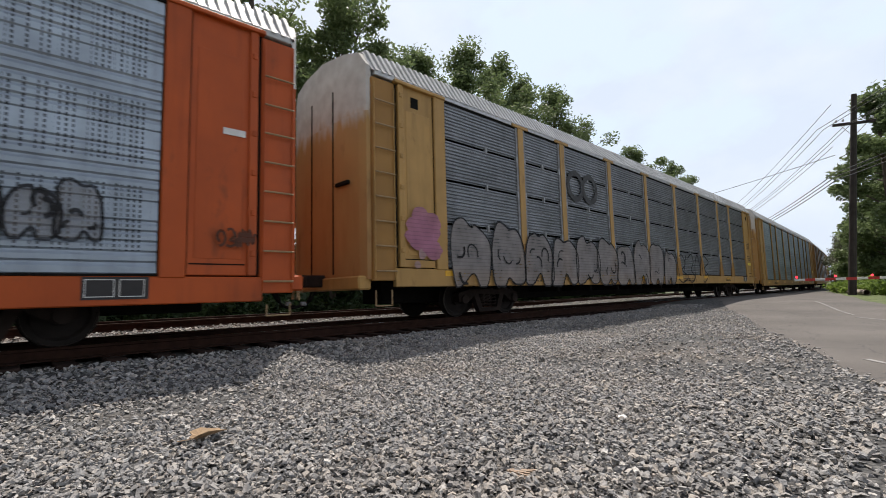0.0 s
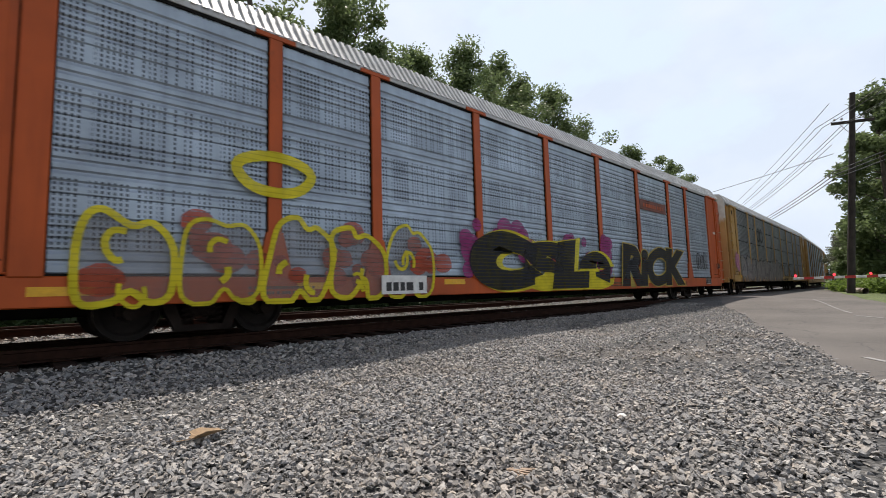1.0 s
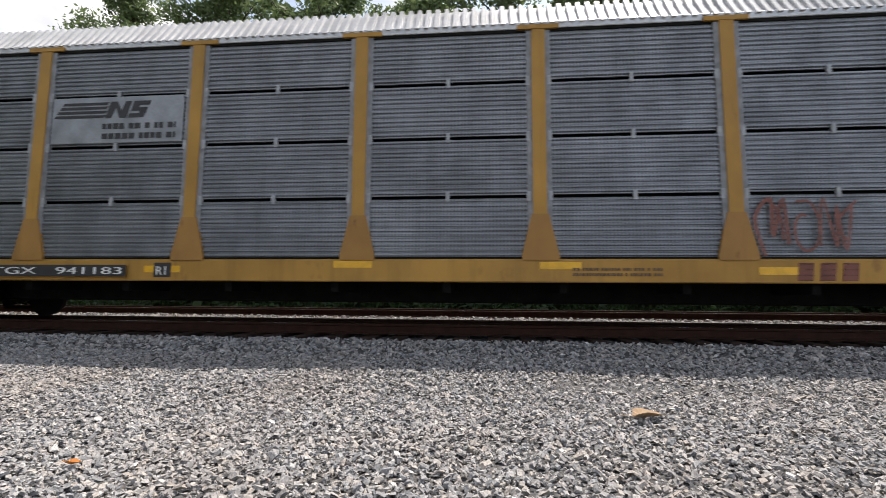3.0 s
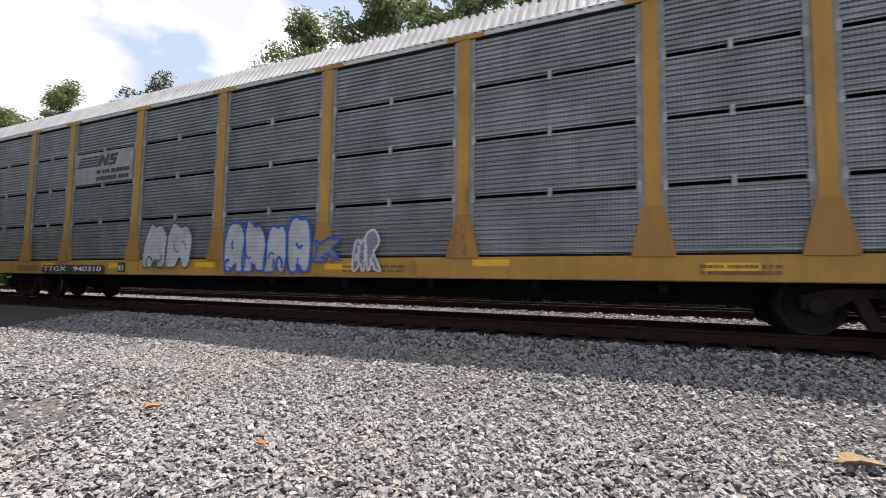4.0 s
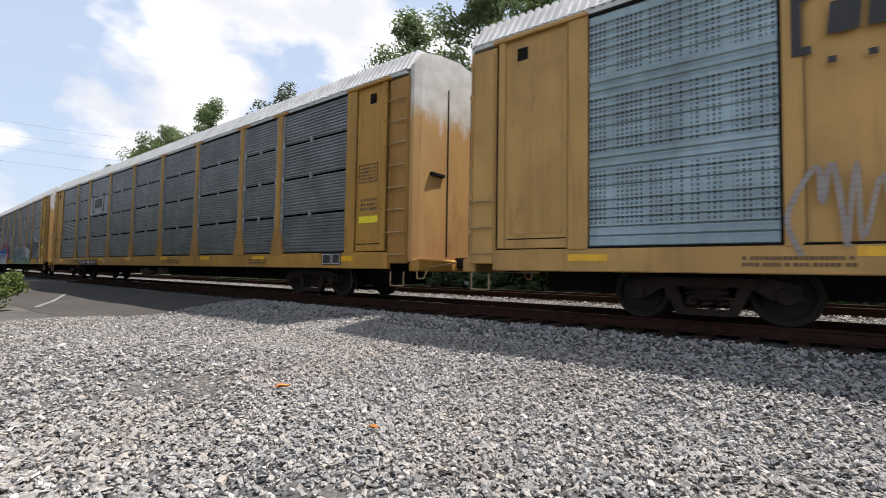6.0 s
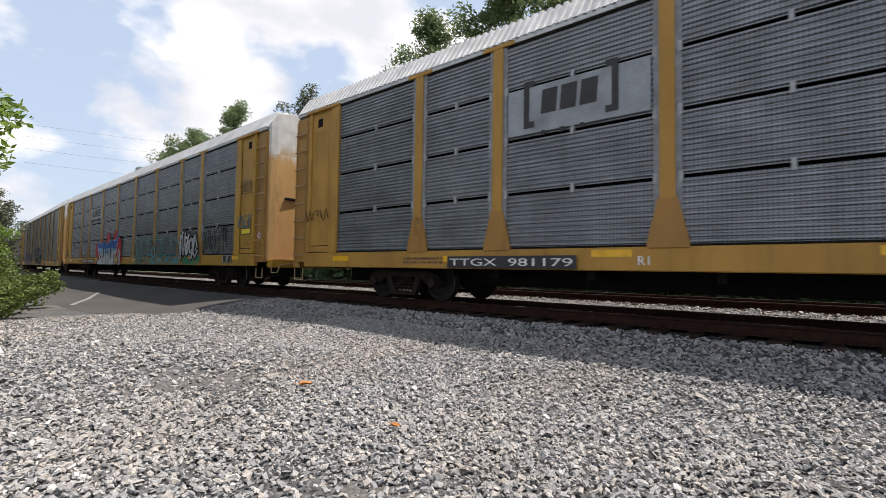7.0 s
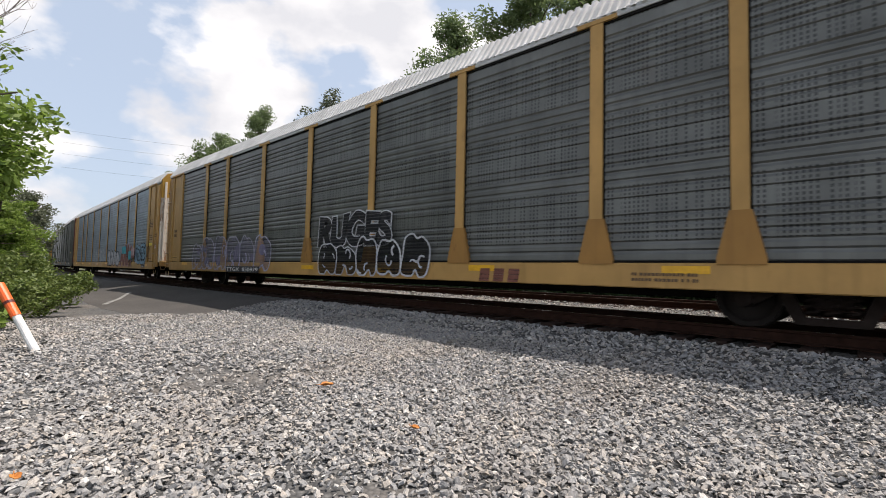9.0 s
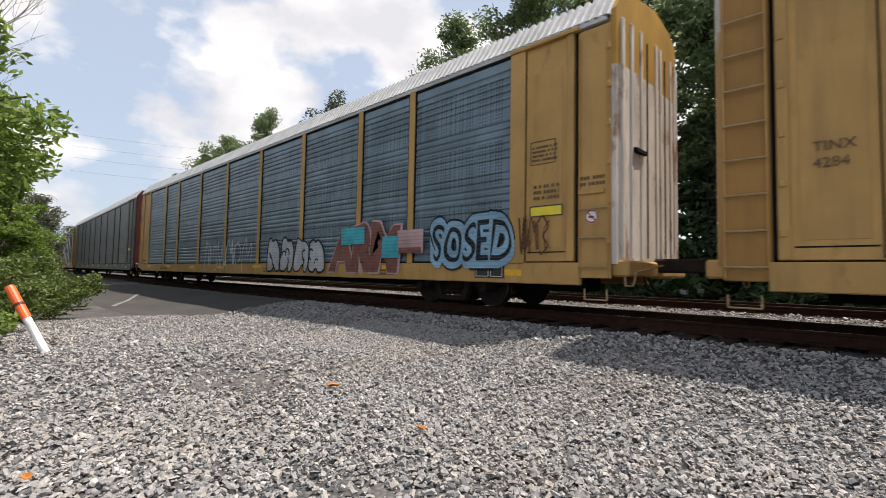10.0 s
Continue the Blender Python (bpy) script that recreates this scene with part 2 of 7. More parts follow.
SPRAY_TONES = {
    "black": (0.014, 0.014, 0.016),
    "white": (0.56, 0.56, 0.58),
    "yellow": (0.66, 0.55, 0.02),
    "straw": (0.46, 0.34, 0.07),
    "magenta": (0.30, 0.035, 0.16),
    "pink": (0.47, 0.20, 0.29),
    "magenta_pink": (0.42, 0.16, 0.275),
    "teal": (0.018, 0.13, 0.19),
    "cyan": (0.06, 0.40, 0.46),
    "green": (0.05, 0.30, 0.19),
    "blue": (0.02, 0.11, 0.42),
    "sky": (0.25, 0.42, 0.55),
    "purple": (0.13, 0.075, 0.28),
    "lilac": (0.27, 0.25, 0.36),
    "red": (0.42, 0.02, 0.03),
    "sand": (0.40, 0.33, 0.23),
    "grey": (0.30, 0.27, 0.26),
    "brown": (0.21, 0.085, 0.065),
    "blush": (0.50, 0.33, 0.33),
    "dusk": (0.10, 0.13, 0.33),
    "lavender": (0.40, 0.38, 0.46),
    "ember": (0.40, 0.07, 0.03),
    "bark": (0.10, 0.04, 0.025),
    "cream": (0.50, 0.40, 0.17),
    "slate": (0.13, 0.15, 0.165),
    "soot": (0.008, 0.008, 0.009),
}
SPRAY = {tone: spray(tone + "_spray", colour) for tone, colour in SPRAY_TONES.items()}
GHOST = {tone: spray("faint_" + tone + "_spray", SPRAY_TONES[tone], 0.34) for tone in ("grey", "lilac", "slate")}
WASH = {tone: spray("thin_" + tone + "_spray", colour, 0.76) for tone, colour in SPRAY_TONES.items()}


# ---- building helpers ----
def mesh_of(name, bm, material):
    me = bpy.data.meshes.new(name)
    bm.to_mesh(me)
    bm.free()
    for m in material if isinstance(material, (list, tuple)) else [material]:
        me.materials.append(m)
    return me


def part(name, data, material=None, parent=None, label="", at=(0, 0, 0), turn=0.0):
    """Link a bmesh, or a mesh that is shared, as one mesh object."""
    me = mesh_of(name, data, material) if isinstance(data, bmesh.types.BMesh) else data
    ob = new(name, me)
    ob.location = at
    ob.rotation_euler = (0, 0, radians(turn))
    ob.parent = parent
    if label:
        ob["label"] = label
    return ob


def add_box(bm, x0, x1, y0, y1, z0, z1, bevel=0.0, index=0):
    vs = [bm.verts.new((x, y, z)) for z in (z0, z1) for y in (y0, y1) for x in (x0, x1)]
    fs = [bm.faces.new([vs[i] for i in f]) for f in ((0, 2, 3, 1), (4, 5, 7, 6), (0, 1, 5, 4), (2, 6, 7, 3), (0, 4, 6, 2), (1, 3, 7, 5))]
    for f in fs:
        f.material_index = index
    if bevel:
        es = list({e for f in fs for e in f.edges})
        bmesh.ops.bevel(bm, geom=es, offset=bevel, segments=1, affect="EDGES")
    return bm


def box(x0, x1, y0, y1, z0, z1, bevel=0.0):
    return add_box(bmesh.new(), x0, x1, y0, y1, z0, z1, bevel)


def prism(outline, y0, y1, bm=None):
    """A solid from an outline in x and z, between y0 and y1."""
    bm = bm or bmesh.new()
    a = [bm.verts.new((x, y0, z)) for x, z in outline]
    b = [bm.verts.new((x, y1, z)) for x, z in outline]
    bm.faces.new(a)
    bm.faces.new(b[::-1])
    n = len(outline)
    for i in range(n):
        bm.faces.new((a[i], b[i], b[(i + 1) % n], a[(i + 1) % n]))
    bmesh.ops.recalc_face_normals(bm, faces=bm.faces[:])
    return bm


def rod(bm, a, b, r, sides=6):
    """A straight rod between two points."""
    a, b = Vector(a), Vector(b)
    d = (b - a).normalized()
    u = d.orthogonal().normalized()
    v = d.cross(u)
    rings = []
    for p in (a, b):
        rings.append([bm.verts.new(p + r * (math.cos(k * math.tau / sides) * u + math.sin(k * math.tau / sides) * v)) for k in range(sides)])
    for k in range(sides):
        bm.faces.new((rings[0][k], rings[0][(k + 1) % sides], rings[1][(k + 1) % sides], rings[1][k]))
    bm.faces.new(rings[0][::-1])
    bm.faces.new(rings[1])
    return bm


def lathe(profile, sides=24, axis_y=0.0, bm=None):
    """A wheel-like body turned about the y axis: profile of (radius, y)."""
    bm = bm or bmesh.new()
    rings = [[bm.verts.new((r * math.cos(k * math.tau / sides), y + axis_y, r * math.sin(k * math.tau / sides))) for k in range(sides)] for r, y in profile]
    for p, q in zip(rings, rings[1:]):
        for k in range(sides):
            bm.faces.new((p[k], p[(k + 1) % sides], q[(k + 1) % sides], q[k]))
    bm.faces.new(rings[0][::-1])
    bm.faces.new(rings[-1])
    bmesh.ops.recalc_face_normals(bm, faces=bm.faces[:])
    return bm


def limb(bm, points, r0, r1, sides=7):
    rings = []
    n = len(points)
    for i, p in enumerate(points):
        p = Vector(p)
        q = Vector(points[min(i + 1, n - 1)]) - Vector(points[max(i - 1, 0)])
        q.normalize()
        u = q.orthogonal().normalized()
        w = q.cross(u)
        r = r0 + (r1 - r0) * i / (n - 1)
        rings.append([bm.verts.new(p + r * (math.cos(k * math.tau / sides) * u + math.sin(k * math.tau / sides) * w)) for k in range(sides)])
    for a, b in zip(rings, rings[1:]):
        for k in range(sides):
            bm.faces.new((a[k], a[(k + 1) % sides], b[(k + 1) % sides], b[k]))
    bm.faces.new(rings[-1])


# ---- rail cars ----
BODY, HALF, EAVE = 27.4, 1.5, 4.86
PITCH = 28.9
POSTS = [1.88, 4.60, 6.56, 9.42, 12.27, 15.13, 17.98, 20.84, 22.80, 25.52]
TRUCKS = (3.73, BODY - 3.73)


def ribbed(w, h, rib, depth, flat=0.25, thick=0.03):
    """A sheet w wide and h high with horizontal ribs; its face looks to -y."""
    bm = bmesh.new()
    n = max(1, round(h / rib))
    zs = []
    for i in range(n):
        z = i * h / n
        s = h / n
        zs += [(z, 0.0), (z + s * flat, 0.0), (z + s * (flat + 0.2), -depth), (z + s * 0.8, -depth)]
    zs.append((h, 0.0))
    front = [[bm.verts.new((x, y, z)) for z, y in zs] for x in (0.0, w)]
    for i in range(len(zs) - 1):
        bm.faces.new((front[0][i], front[1][i], front[1][i + 1], front[0][i + 1]))
    back = [bm.verts.new(p) for p in ((0, thick, 0), (w, thick, 0), (w, thick, h), (0, thick, h))]
    bm.faces.new(back[::-1])
    bm.faces.new((front[0][0], back[0], back[1], front[1][0]))
    bm.faces.new((front[0][-1], front[1][-1], back[2], back[3]))
    bmesh.ops.recalc_face_normals(bm, faces=bm.faces[:])
    return bm


def grooved(w, h, thick=0.03):
    """A flat sheet in four courses, each with a plain band and five soft grooves above it."""
    bm = bmesh.new()
    course = h / 4
    zs = []
    for i in range(4):
        z = i * course
        zs += [(z, 0.006), (z + 0.02, -0.012)]
        u = z + 0.10
        for k in range(5):
            zs += [(u, -0.012), (u + 0.034, 0.007), (u + 0.052, 0.009), (u + 0.078, -0.012)]
            u += 0.136
        zs.append((z + course - 0.004, -0.002))
    front = [[bm.verts.new((x, y, z)) for z, y in zs] for x in (0.0, w)]
    for i in range(len(zs) - 1):
        bm.faces.new((front[0][i], front[1][i], front[1][i + 1], front[0][i + 1]))
    back = [bm.verts.new(p) for p in ((0, thick, 0), (w, thick, 0), (w, thick, h), (0, thick, h))]
    bm.faces.new(back[::-1])
    bmesh.ops.recalc_face_normals(bm, faces=bm.faces[:])
    return bm


SHARED = {}


def shared(key, make, material):
    k = (key, material.name if not isinstance(material, (list, tuple)) else material[0].name)
    if k not in SHARED:
        SHARED[k] = mesh_of(key if isinstance(key, str) else key[0], make(), material)
    return SHARED[k]


def roof_h(y):
    """Height of the roof above the eave at a distance from the middle."""
    y = abs(y)
    return 0.62 - 0.155 * y / 1.2 if y < 1.2 else 0.465 - 0.485 * (y - 1.2) / 0.34


def roof_mesh():
    """A ribbed roof: sloping shoulders, nearly flat crown, ribs that run across."""
    bm = bmesh.new()
    section = [(s * y, EAVE + roof_h(y)) for s, y in ((-1, 1.54), (-1, 1.2), (1, 0.0), (1, 1.2), (1, 1.54))]
    rows = []
    n = 176
    for i in range(n):
        x = i * BODY / n
        s = BODY / n
        for dx, lift in ((0.0, 0.0), (0.36, 0.0), (0.44, 0.045), (0.84, 0.045), (0.92, 0.0)):
            rows.append([bm.verts.new((x + dx * s, y + (lift * 0.8 * (y > 0) - lift * 0.8 * (y < 0) if abs(y) > 1.1 else 0), z + (lift if 0 < k < 4 else 0))) for k, (y, z) in enumerate(section)])
    rows.append([bm.verts.new((BODY, y, z)) for y, z in section])
    for p, q in zip(rows, rows[1:]):
        for k in range(len(section) - 1):
            bm.faces.new((p[k], q[k], q[k + 1], p[k + 1]))
    bm.faces.new(rows[0])
    bm.faces.new(rows[-1][::-1])
    bmesh.ops.recalc_face_normals(bm, faces=bm.faces[:])
    return bm


def post_mesh(z0):
    """A side post: a slim column, a flared foot and a T plate at the top."""
    bm = bmesh.new()
    flare = z0 + 0.69
    prism([(-0.28, z0 - 0.02), (0.28, z0 - 0.02), (0.28, z0 + 0.06), (0.13, flare), (-0.13, flare), (-0.28, z0 + 0.06)], -0.075, 0.04, bm)
    for f in bm.faces:
        f.material_index = 1
    prism([(-0.105, flare), (0.105, flare), (0.105, EAVE - 0.12), (-0.105, EAVE - 0.12)], -0.07, 0.04, bm)
    prism([(-0.33, EAVE - 0.12), (0.33, EAVE - 0.12), (0.33, EAVE - 0.05), (-0.33, EAVE - 0.05)], -0.08, 0.04, bm)
    return bm


def hollow_edge(x0, x1, z0, z1, w, y0, y1):
    """A flat frame in one piece."""
    bm = bmesh.new()
    rings = []
    for y in (y0, y1):
        for k in (0, w):
            rings.append([bm.verts.new((a, y, b)) for a, b in ((x0 + k, z0 + k), (x1 - k, z0 + k), (x1 - k, z1 - k), (x0 + k, z1 - k))])
    for p, q in ((0, 1), (1, 3), (3, 2), (2, 0)):
        for n in range(4):
            bm.faces.new((rings[p][n], rings[p][(n + 1) % 4], rings[q][(n + 1) % 4], rings[q][n]))
    bmesh.ops.recalc_face_normals(bm, faces=bm.faces[:])
    return bm


def text(parent, words, x, z, size, material, y=-HALF - 0.05, name="stencil", label=""):
    """Stencilled words on the near side of a car, built as a flat mesh."""
    c = bpy.data.curves.new(name, "FONT")
    c.body, c.size, c.extrude = words, size, 0.003
    tmp = bpy.data.objects.new(name, c)
    me = bpy.data.meshes.new_from_object(tmp)
    bpy.data.objects.remove(tmp)
    bpy.data.curves.remove(c)
    me.transform(Matrix.Rotation(radians(90), 4, "X"))
    me.materials.clear()
    me.materials.append(material)
    ob = part(name, me, None, parent, label, (x, y, z))
    ob["kind"] = "stuff"
    return ob


def bars(parent, x, z, w, h, rows, material, y=-HALF - 0.05, seed=1, name="stencil"):
    """Writing that cannot be read, as rows of short plain bars."""
    rnd = random.Random(seed)
    bm = bmesh.new()
    step = h / rows
    for r in range(rows):
        u = 0.0
        while u < w:
            k = min(step * rnd.uniform(0.35, 0.6), w - u)
            add_box(bm, x + u, x + u + k, y, y + 0.004, z + r * step, z + r * step + step * 0.55)
            u += k + step * (0.14 if rnd.random() < 0.8 else 0.5)
    ob = part(name, bm, material, parent)
    ob["kind"] = "stuff"
    return ob


def stroke(bm, points, width, y, index=0):
    """A flat brush stroke through points in x and z."""
    n = len(points)
    left, right = [], []
    for i, p in enumerate(points):
        a, b = points[max(0, i - 1)], points[min(n - 1, i + 1)]
        d = Vector((b[0] - a[0], b[1] - a[1]))
        d = d.normalized() if d.length else Vector((1, 0))
        m = Vector((-d.y, d.x)) * width / 2
        left.append(bm.verts.new((p[0] + m.x, y, p[1] + m.y)))
        right.append(bm.verts.new((p[0] - m.x, y, p[1] - m.y)))
    for i in range(n - 1):
        f = bm.faces.new((left[i], right[i], right[i + 1], left[i + 1]))
        f.material_index = index


def smooth(points, steps=5, closed=True):
    out = []
    n = len(points)
    for i in range(n if closed else n - 1):
        p0, p1, p2, p3 = (points[(i + k) % n] if closed else points[min(max(i + k, 0), n - 1)] for k in (-1, 0, 1, 2))
        for s in range(steps):
            t = s / steps
            out.append(tuple(0.5 * (2 * b + (c - a) * t + (2 * a - 5 * b + 4 * c - d) * t * t + (3 * b - a - 3 * c + d) * t ** 3) for a, b, c, d in zip(p0, p1, p2, p3)))
    return out


def flourish(rnd, sharp):
    """One abstract spray form in a unit box: curls, zigzags and hooks that spell nothing."""
    pick = rnd.randrange(4)
    j = lambda v, k=0.14: v + rnd.uniform(-k, k)
    if pick == 0:
        n = rnd.choice((4, 5, 6))
        top = rnd.random() < 0.5
        main = [(j(k / (n - 1), 0.1), j(0.92 if (k % 2 == 0) == top else 0.08)) for k in range(n)]
    elif pick == 1:
        a, turn = rnd.uniform(0, 6.28), rnd.choice((-1, 1)) * rnd.uniform(5.0, 7.5)
        main = [(0.5 + (0.5 - 0.28 * k / 8) * math.cos(a + turn * k / 8), 0.5 + (0.5 - 0.28 * k / 8) * math.sin(a + turn * k / 8)) for k in range(9)]
    elif pick == 2:
        main = [(j(0.1), j(0.9)), (j(0.5), j(1.0, 0.06)), (j(0.9), j(0.65)), (j(0.45), j(0.45)), (j(0.95), j(0.2)), (j(0.4), j(0.0, 0.06)), (j(0.05), j(0.2))]
    else:
        main = [(j(0.15), j(0.0, 0.06)), (j(0.05), j(0.6)), (j(0.4), j(1.0, 0.06)), (j(0.6), j(0.5)), (j(0.85), j(0.95)), (j(1.0), j(0.1))]
    forms = [main]
    if sharp or rnd.random() < 0.4:
        u = rnd.uniform(0.1, 0.9)
        forms.append([(u, j(0.2)), (u + rnd.uniform(-0.4, 0.4), j(0.6)), (u + rnd.uniform(-0.5, 0.5), j(1.0, 0.1))])
    return forms


def fat_stroke(bm, points, width, y, index):
    """A stroke with round ends and knees."""
    stroke(bm, points, width, y, index)
    for p in points if len(points) < 8 else points[::3] + [points[-1]]:
        f = bm.faces.new([bm.verts.new((p[0] + width / 2 * math.cos(k * math.tau / 10), y + 0.0002, p[1] + width / 2 * math.sin(k * math.tau / 10))) for k in range(10)])
        f.material_index = index


def fat_form(rnd, arched=False):
    """An abstract fat form in a unit box: a notched slab, a curl on a stalk, or a wedge."""
    j = lambda v, k=0.07: v + rnd.uniform(-k, k)
    pick = 0 if arched else rnd.randrange(3)
    if pick == 0:
        t0, t1 = rnd.uniform(0.75, 1.0), rnd.uniform(0.55, 1.0)
        t1 = t0 * rnd.uniform(0.88, 1.0) if arched else t1
        return smooth([(j(0.0), 0.55 * t0), (j(0.1), 0.9 * t0), (j(0.3), t0), (j(0.5), min(t0, t1) * (rnd.uniform(0.95, 1.03) if arched else rnd.uniform(0.6, 0.9))), (j(0.72), t1), (j(0.98), t1 * 0.7), (j(0.95), 0.1), (j(0.7), j(0.0, 0.04)), (j(0.55), j(0.16)), (j(0.3), j(0.0, 0.04)), (j(0.02), j(0.06, 0.04))], 4)
    if pick == 1:
        return smooth([(j(0.2), j(0.0, 0.03)), (j(0.12), j(0.4)), (j(0.02), j(0.75)), (j(0.25), j(1.0, 0.04)), (j(0.7), j(1.0, 0.04)), (j(0.95), j(0.78)), (j(0.75), j(0.55)), (j(0.62), j(0.45)), (j(0.9), j(0.2)), (j(1.08), j(0.0, 0.03)), (j(0.75), j(0.02, 0.03)), (j(0.5), j(0.26))], 4)
    ring = [(j(0.0), j(0.04, 0.03)), (j(0.12), j(0.5)), (j(0.0), j(0.85)), (j(0.35), j(0.72)), (j(0.6), j(1.0, 0.05)), (j(1.05), j(0.88)), (j(0.8), j(0.5)), (j(1.05), j(0.02, 0.03)), (j(0.62), j(0.22)), (j(0.35), j(0.0, 0.03))]
    return [p for a, b in zip(ring, ring[1:] + ring[:1]) for p in (a, ((a[0] + b[0]) / 2, (a[1] + b[1]) / 2))]


def bubble_piece(car, x0, x1, z0, z1, fill, edge, count, seed, halo=None, line=0.05, label="", arched=False, faint=False):
    """A row of outlined fat forms that lean on each other."""
    rnd = random.Random(seed)
    bm = bmesh.new()
    y = -HALF - 0.084
    w, h = (x1 - x0) / count, z1 - z0
    for i in range(count):
        lean = rnd.uniform(-0.08, 0.12)
        base = y - 0.006 * (i % 2)

        def at(u, v):
            v = max(0.0, v)
            return (x0 + w * (i + u) + lean * v * w, z0 + h * v)

        ring = [at(u, v) for u, v in fat_form(rnd, arched)]
        if halo:
            mid = at(0.5, 0.5)
            f = bm.faces.new([bm.verts.new((mid[0] + (p[0] - mid[0]) * 1.2, base + 0.014, max(z0, mid[1] + (p[1] - mid[1]) * 1.14))) for p in ring])
            f.material_index = 2
        f = bm.faces.new([bm.verts.new((p[0], base, p[1])) for p in ring])
        f.material_index = 0
        stroke(bm, ring + ring[:2], line * rnd.uniform(0.7, 1.1), base - 0.012, 1)
        for k in range(rnd.choice((2, 3, 3))):
            u, v = rnd.uniform(0.2, 0.8), rnd.uniform(0.05, 0.6)
            a = rnd.uniform(0, 6.28)
            loop = [at(u + 0.16 * math.cos(a + q) * (1 - 0.08 * n), v + 0.13 * math.sin(a + q)) for n, q in enumerate((0, 0.8, 1.6, 2.4, 3.3, 4.2)[:rnd.choice((3, 4, 6))])]
            stroke(bm, smooth(loop, 3, False), line * rnd.uniform(0.6, 1.3), base - 0.0135 - 0.0006 * k, 1)
    ob = part("graffiti", bm, [GHOST[fill] if faint else WASH[fill], SPRAY[edge], WASH[halo or edge]], car, label)
    ob["kind"] = "stuff"
    return ob


def letters(car, words, x0, x1, z0, z1, layers, seed=1, label="", wave=0.1, cloud=None):
    """Sprayed capital forms: several swollen layers of the same words, stretched into a box with an uneven top."""
    rnd = random.Random(seed)
    bm = bmesh.new()
    y = -HALF - 0.084
    if cloud:
        for k in range(26):
            c = (rnd.uniform(x0, x1), z0 + (z1 - z0) * rnd.uniform(0.3, 1.0))
            r = rnd.uniform(0.15, 0.36)
            f = bm.faces.new([bm.verts.new((c[0] + r * math.cos(q * math.tau / 14), y + 0.010 - 0.0004 * k, c[1] + r * math.sin(q * math.tau / 14))) for q in range(14)])
            f.material_index = len(layers)
    box_of = None
    phase = rnd.uniform(0, 6.0)
    for index, (tone, swell, dx, dz) in enumerate(layers):
        c = bpy.data.curves.new("graffiti", "FONT")
        c.body, c.size, c.offset, c.shear, c.space_character = words, 1.0, swell, 0.12, 0.94
        tmp = bpy.data.objects.new("graffiti", c)
        me = bpy.data.meshes.new_from_object(tmp)
        bpy.data.objects.remove(tmp)
        bpy.data.curves.remove(c)
        xs, zs = [v.co.x for v in me.vertices], [v.co.y for v in me.vertices]
        if box_of is None:
            box_of = (min(xs), max(xs), min(zs), max(zs))
        a0, a1, b0, b1 = box_of
        for v in me.vertices:
            u, w = (v.co.x - a0) / (a1 - a0), (v.co.y - b0) / (b1 - b0)
            top = 1 - wave + wave * math.sin(u * 9.0 + phase)
            v.co = (x0 + (x1 - x0) * u + dx + 0.04 * math.sin(w * 5 + u * 20), y - 0.006 * index, z0 + (z1 - z0) * max(0.0, w) * top + dz)
        n = len(bm.faces)
        bm.from_mesh(me)
        bpy.data.meshes.remove(me)
        bm.faces.ensure_lookup_table()
        for f in bm.faces[n:]:
            f.material_index = index
    ob = part("graffiti", bm, [SPRAY[t[0]] for t in layers] + ([WASH[cloud]] if cloud else []), car, label)
    ob["kind"] = "stuff"
    return ob


def shard_piece(car, x0, x1, z0, z1, seed, label):
    """A jagged black slab with a blue rim, packed with sharp sand-coloured splinters."""
    rnd = random.Random(seed)
    bm = bmesh.new()
    y = -HALF - 0.084
    n = 26
    tops = [(x0 + (x1 - x0) * k / n, z0 + (z1 - z0) * (0.52 + 0.40 * math.sin(math.pi * k / n) * rnd.uniform(0.55, 1.1) + (0.08 if k % 2 else -0.06))) for k in range(n + 1)]
    lows = [(x0 + (x1 - x0) * k / n, z0 + (0.0 if k % 3 else 0.10) + rnd.uniform(0, 0.05)) for k in range(n, -1, -1)]
    tops = [(x0 - 0.25, z0 + 0.5 * (z1 - z0))] + tops + [(x1 + 0.3, z0 + 0.62 * (z1 - z0))]
    f = bm.faces.new([bm.verts.new((p[0], y, p[1])) for p in tops + lows])
    f.material_index = 0
    stroke(bm, tops + lows + tops[:1], 0.07, y - 0.002, 1)
    for k in range(105):
        u = rnd.random()
        cx, cz = x0 + (x1 - x0) * u, z0 + 0.12 + (z1 - z0 - 0.3) * rnd.random() * (0.72 + 0.25 * math.sin(math.pi * u))
        a, w, h = rnd.choice((0.3, 1.2, 1.5, 1.9, 2.6)) + rnd.uniform(-0.25, 0.25), rnd.uniform(0.07, 0.13), rnd.uniform(0.16, 0.32)
        ca, sa = math.cos(a), math.sin(a)
        ring = [(-h, -w * 0.4), (-h * 0.2, -w), (h * 0.7, -w * 0.8), (h, 0.0), (h * 0.4, w), (-h * 0.5, w * 0.7)]
        for depth, grow, index in ((0.004, 1.2, 0), (0.009, 1.0, 2 if k % 9 else 3)):
            f = bm.faces.new([bm.verts.new((cx + grow * (p * ca - q * sa), y - depth - 0.00015 * k, max(z0, cz + grow * (p * sa + q * ca)))) for p, q in ring])
            f.material_index = index
    ob = part("graffiti", bm, [SPRAY["black"], SPRAY["sky"], SPRAY["sand"], SPRAY["purple"]], car, label)
    ob["kind"] = "stuff"
    return ob


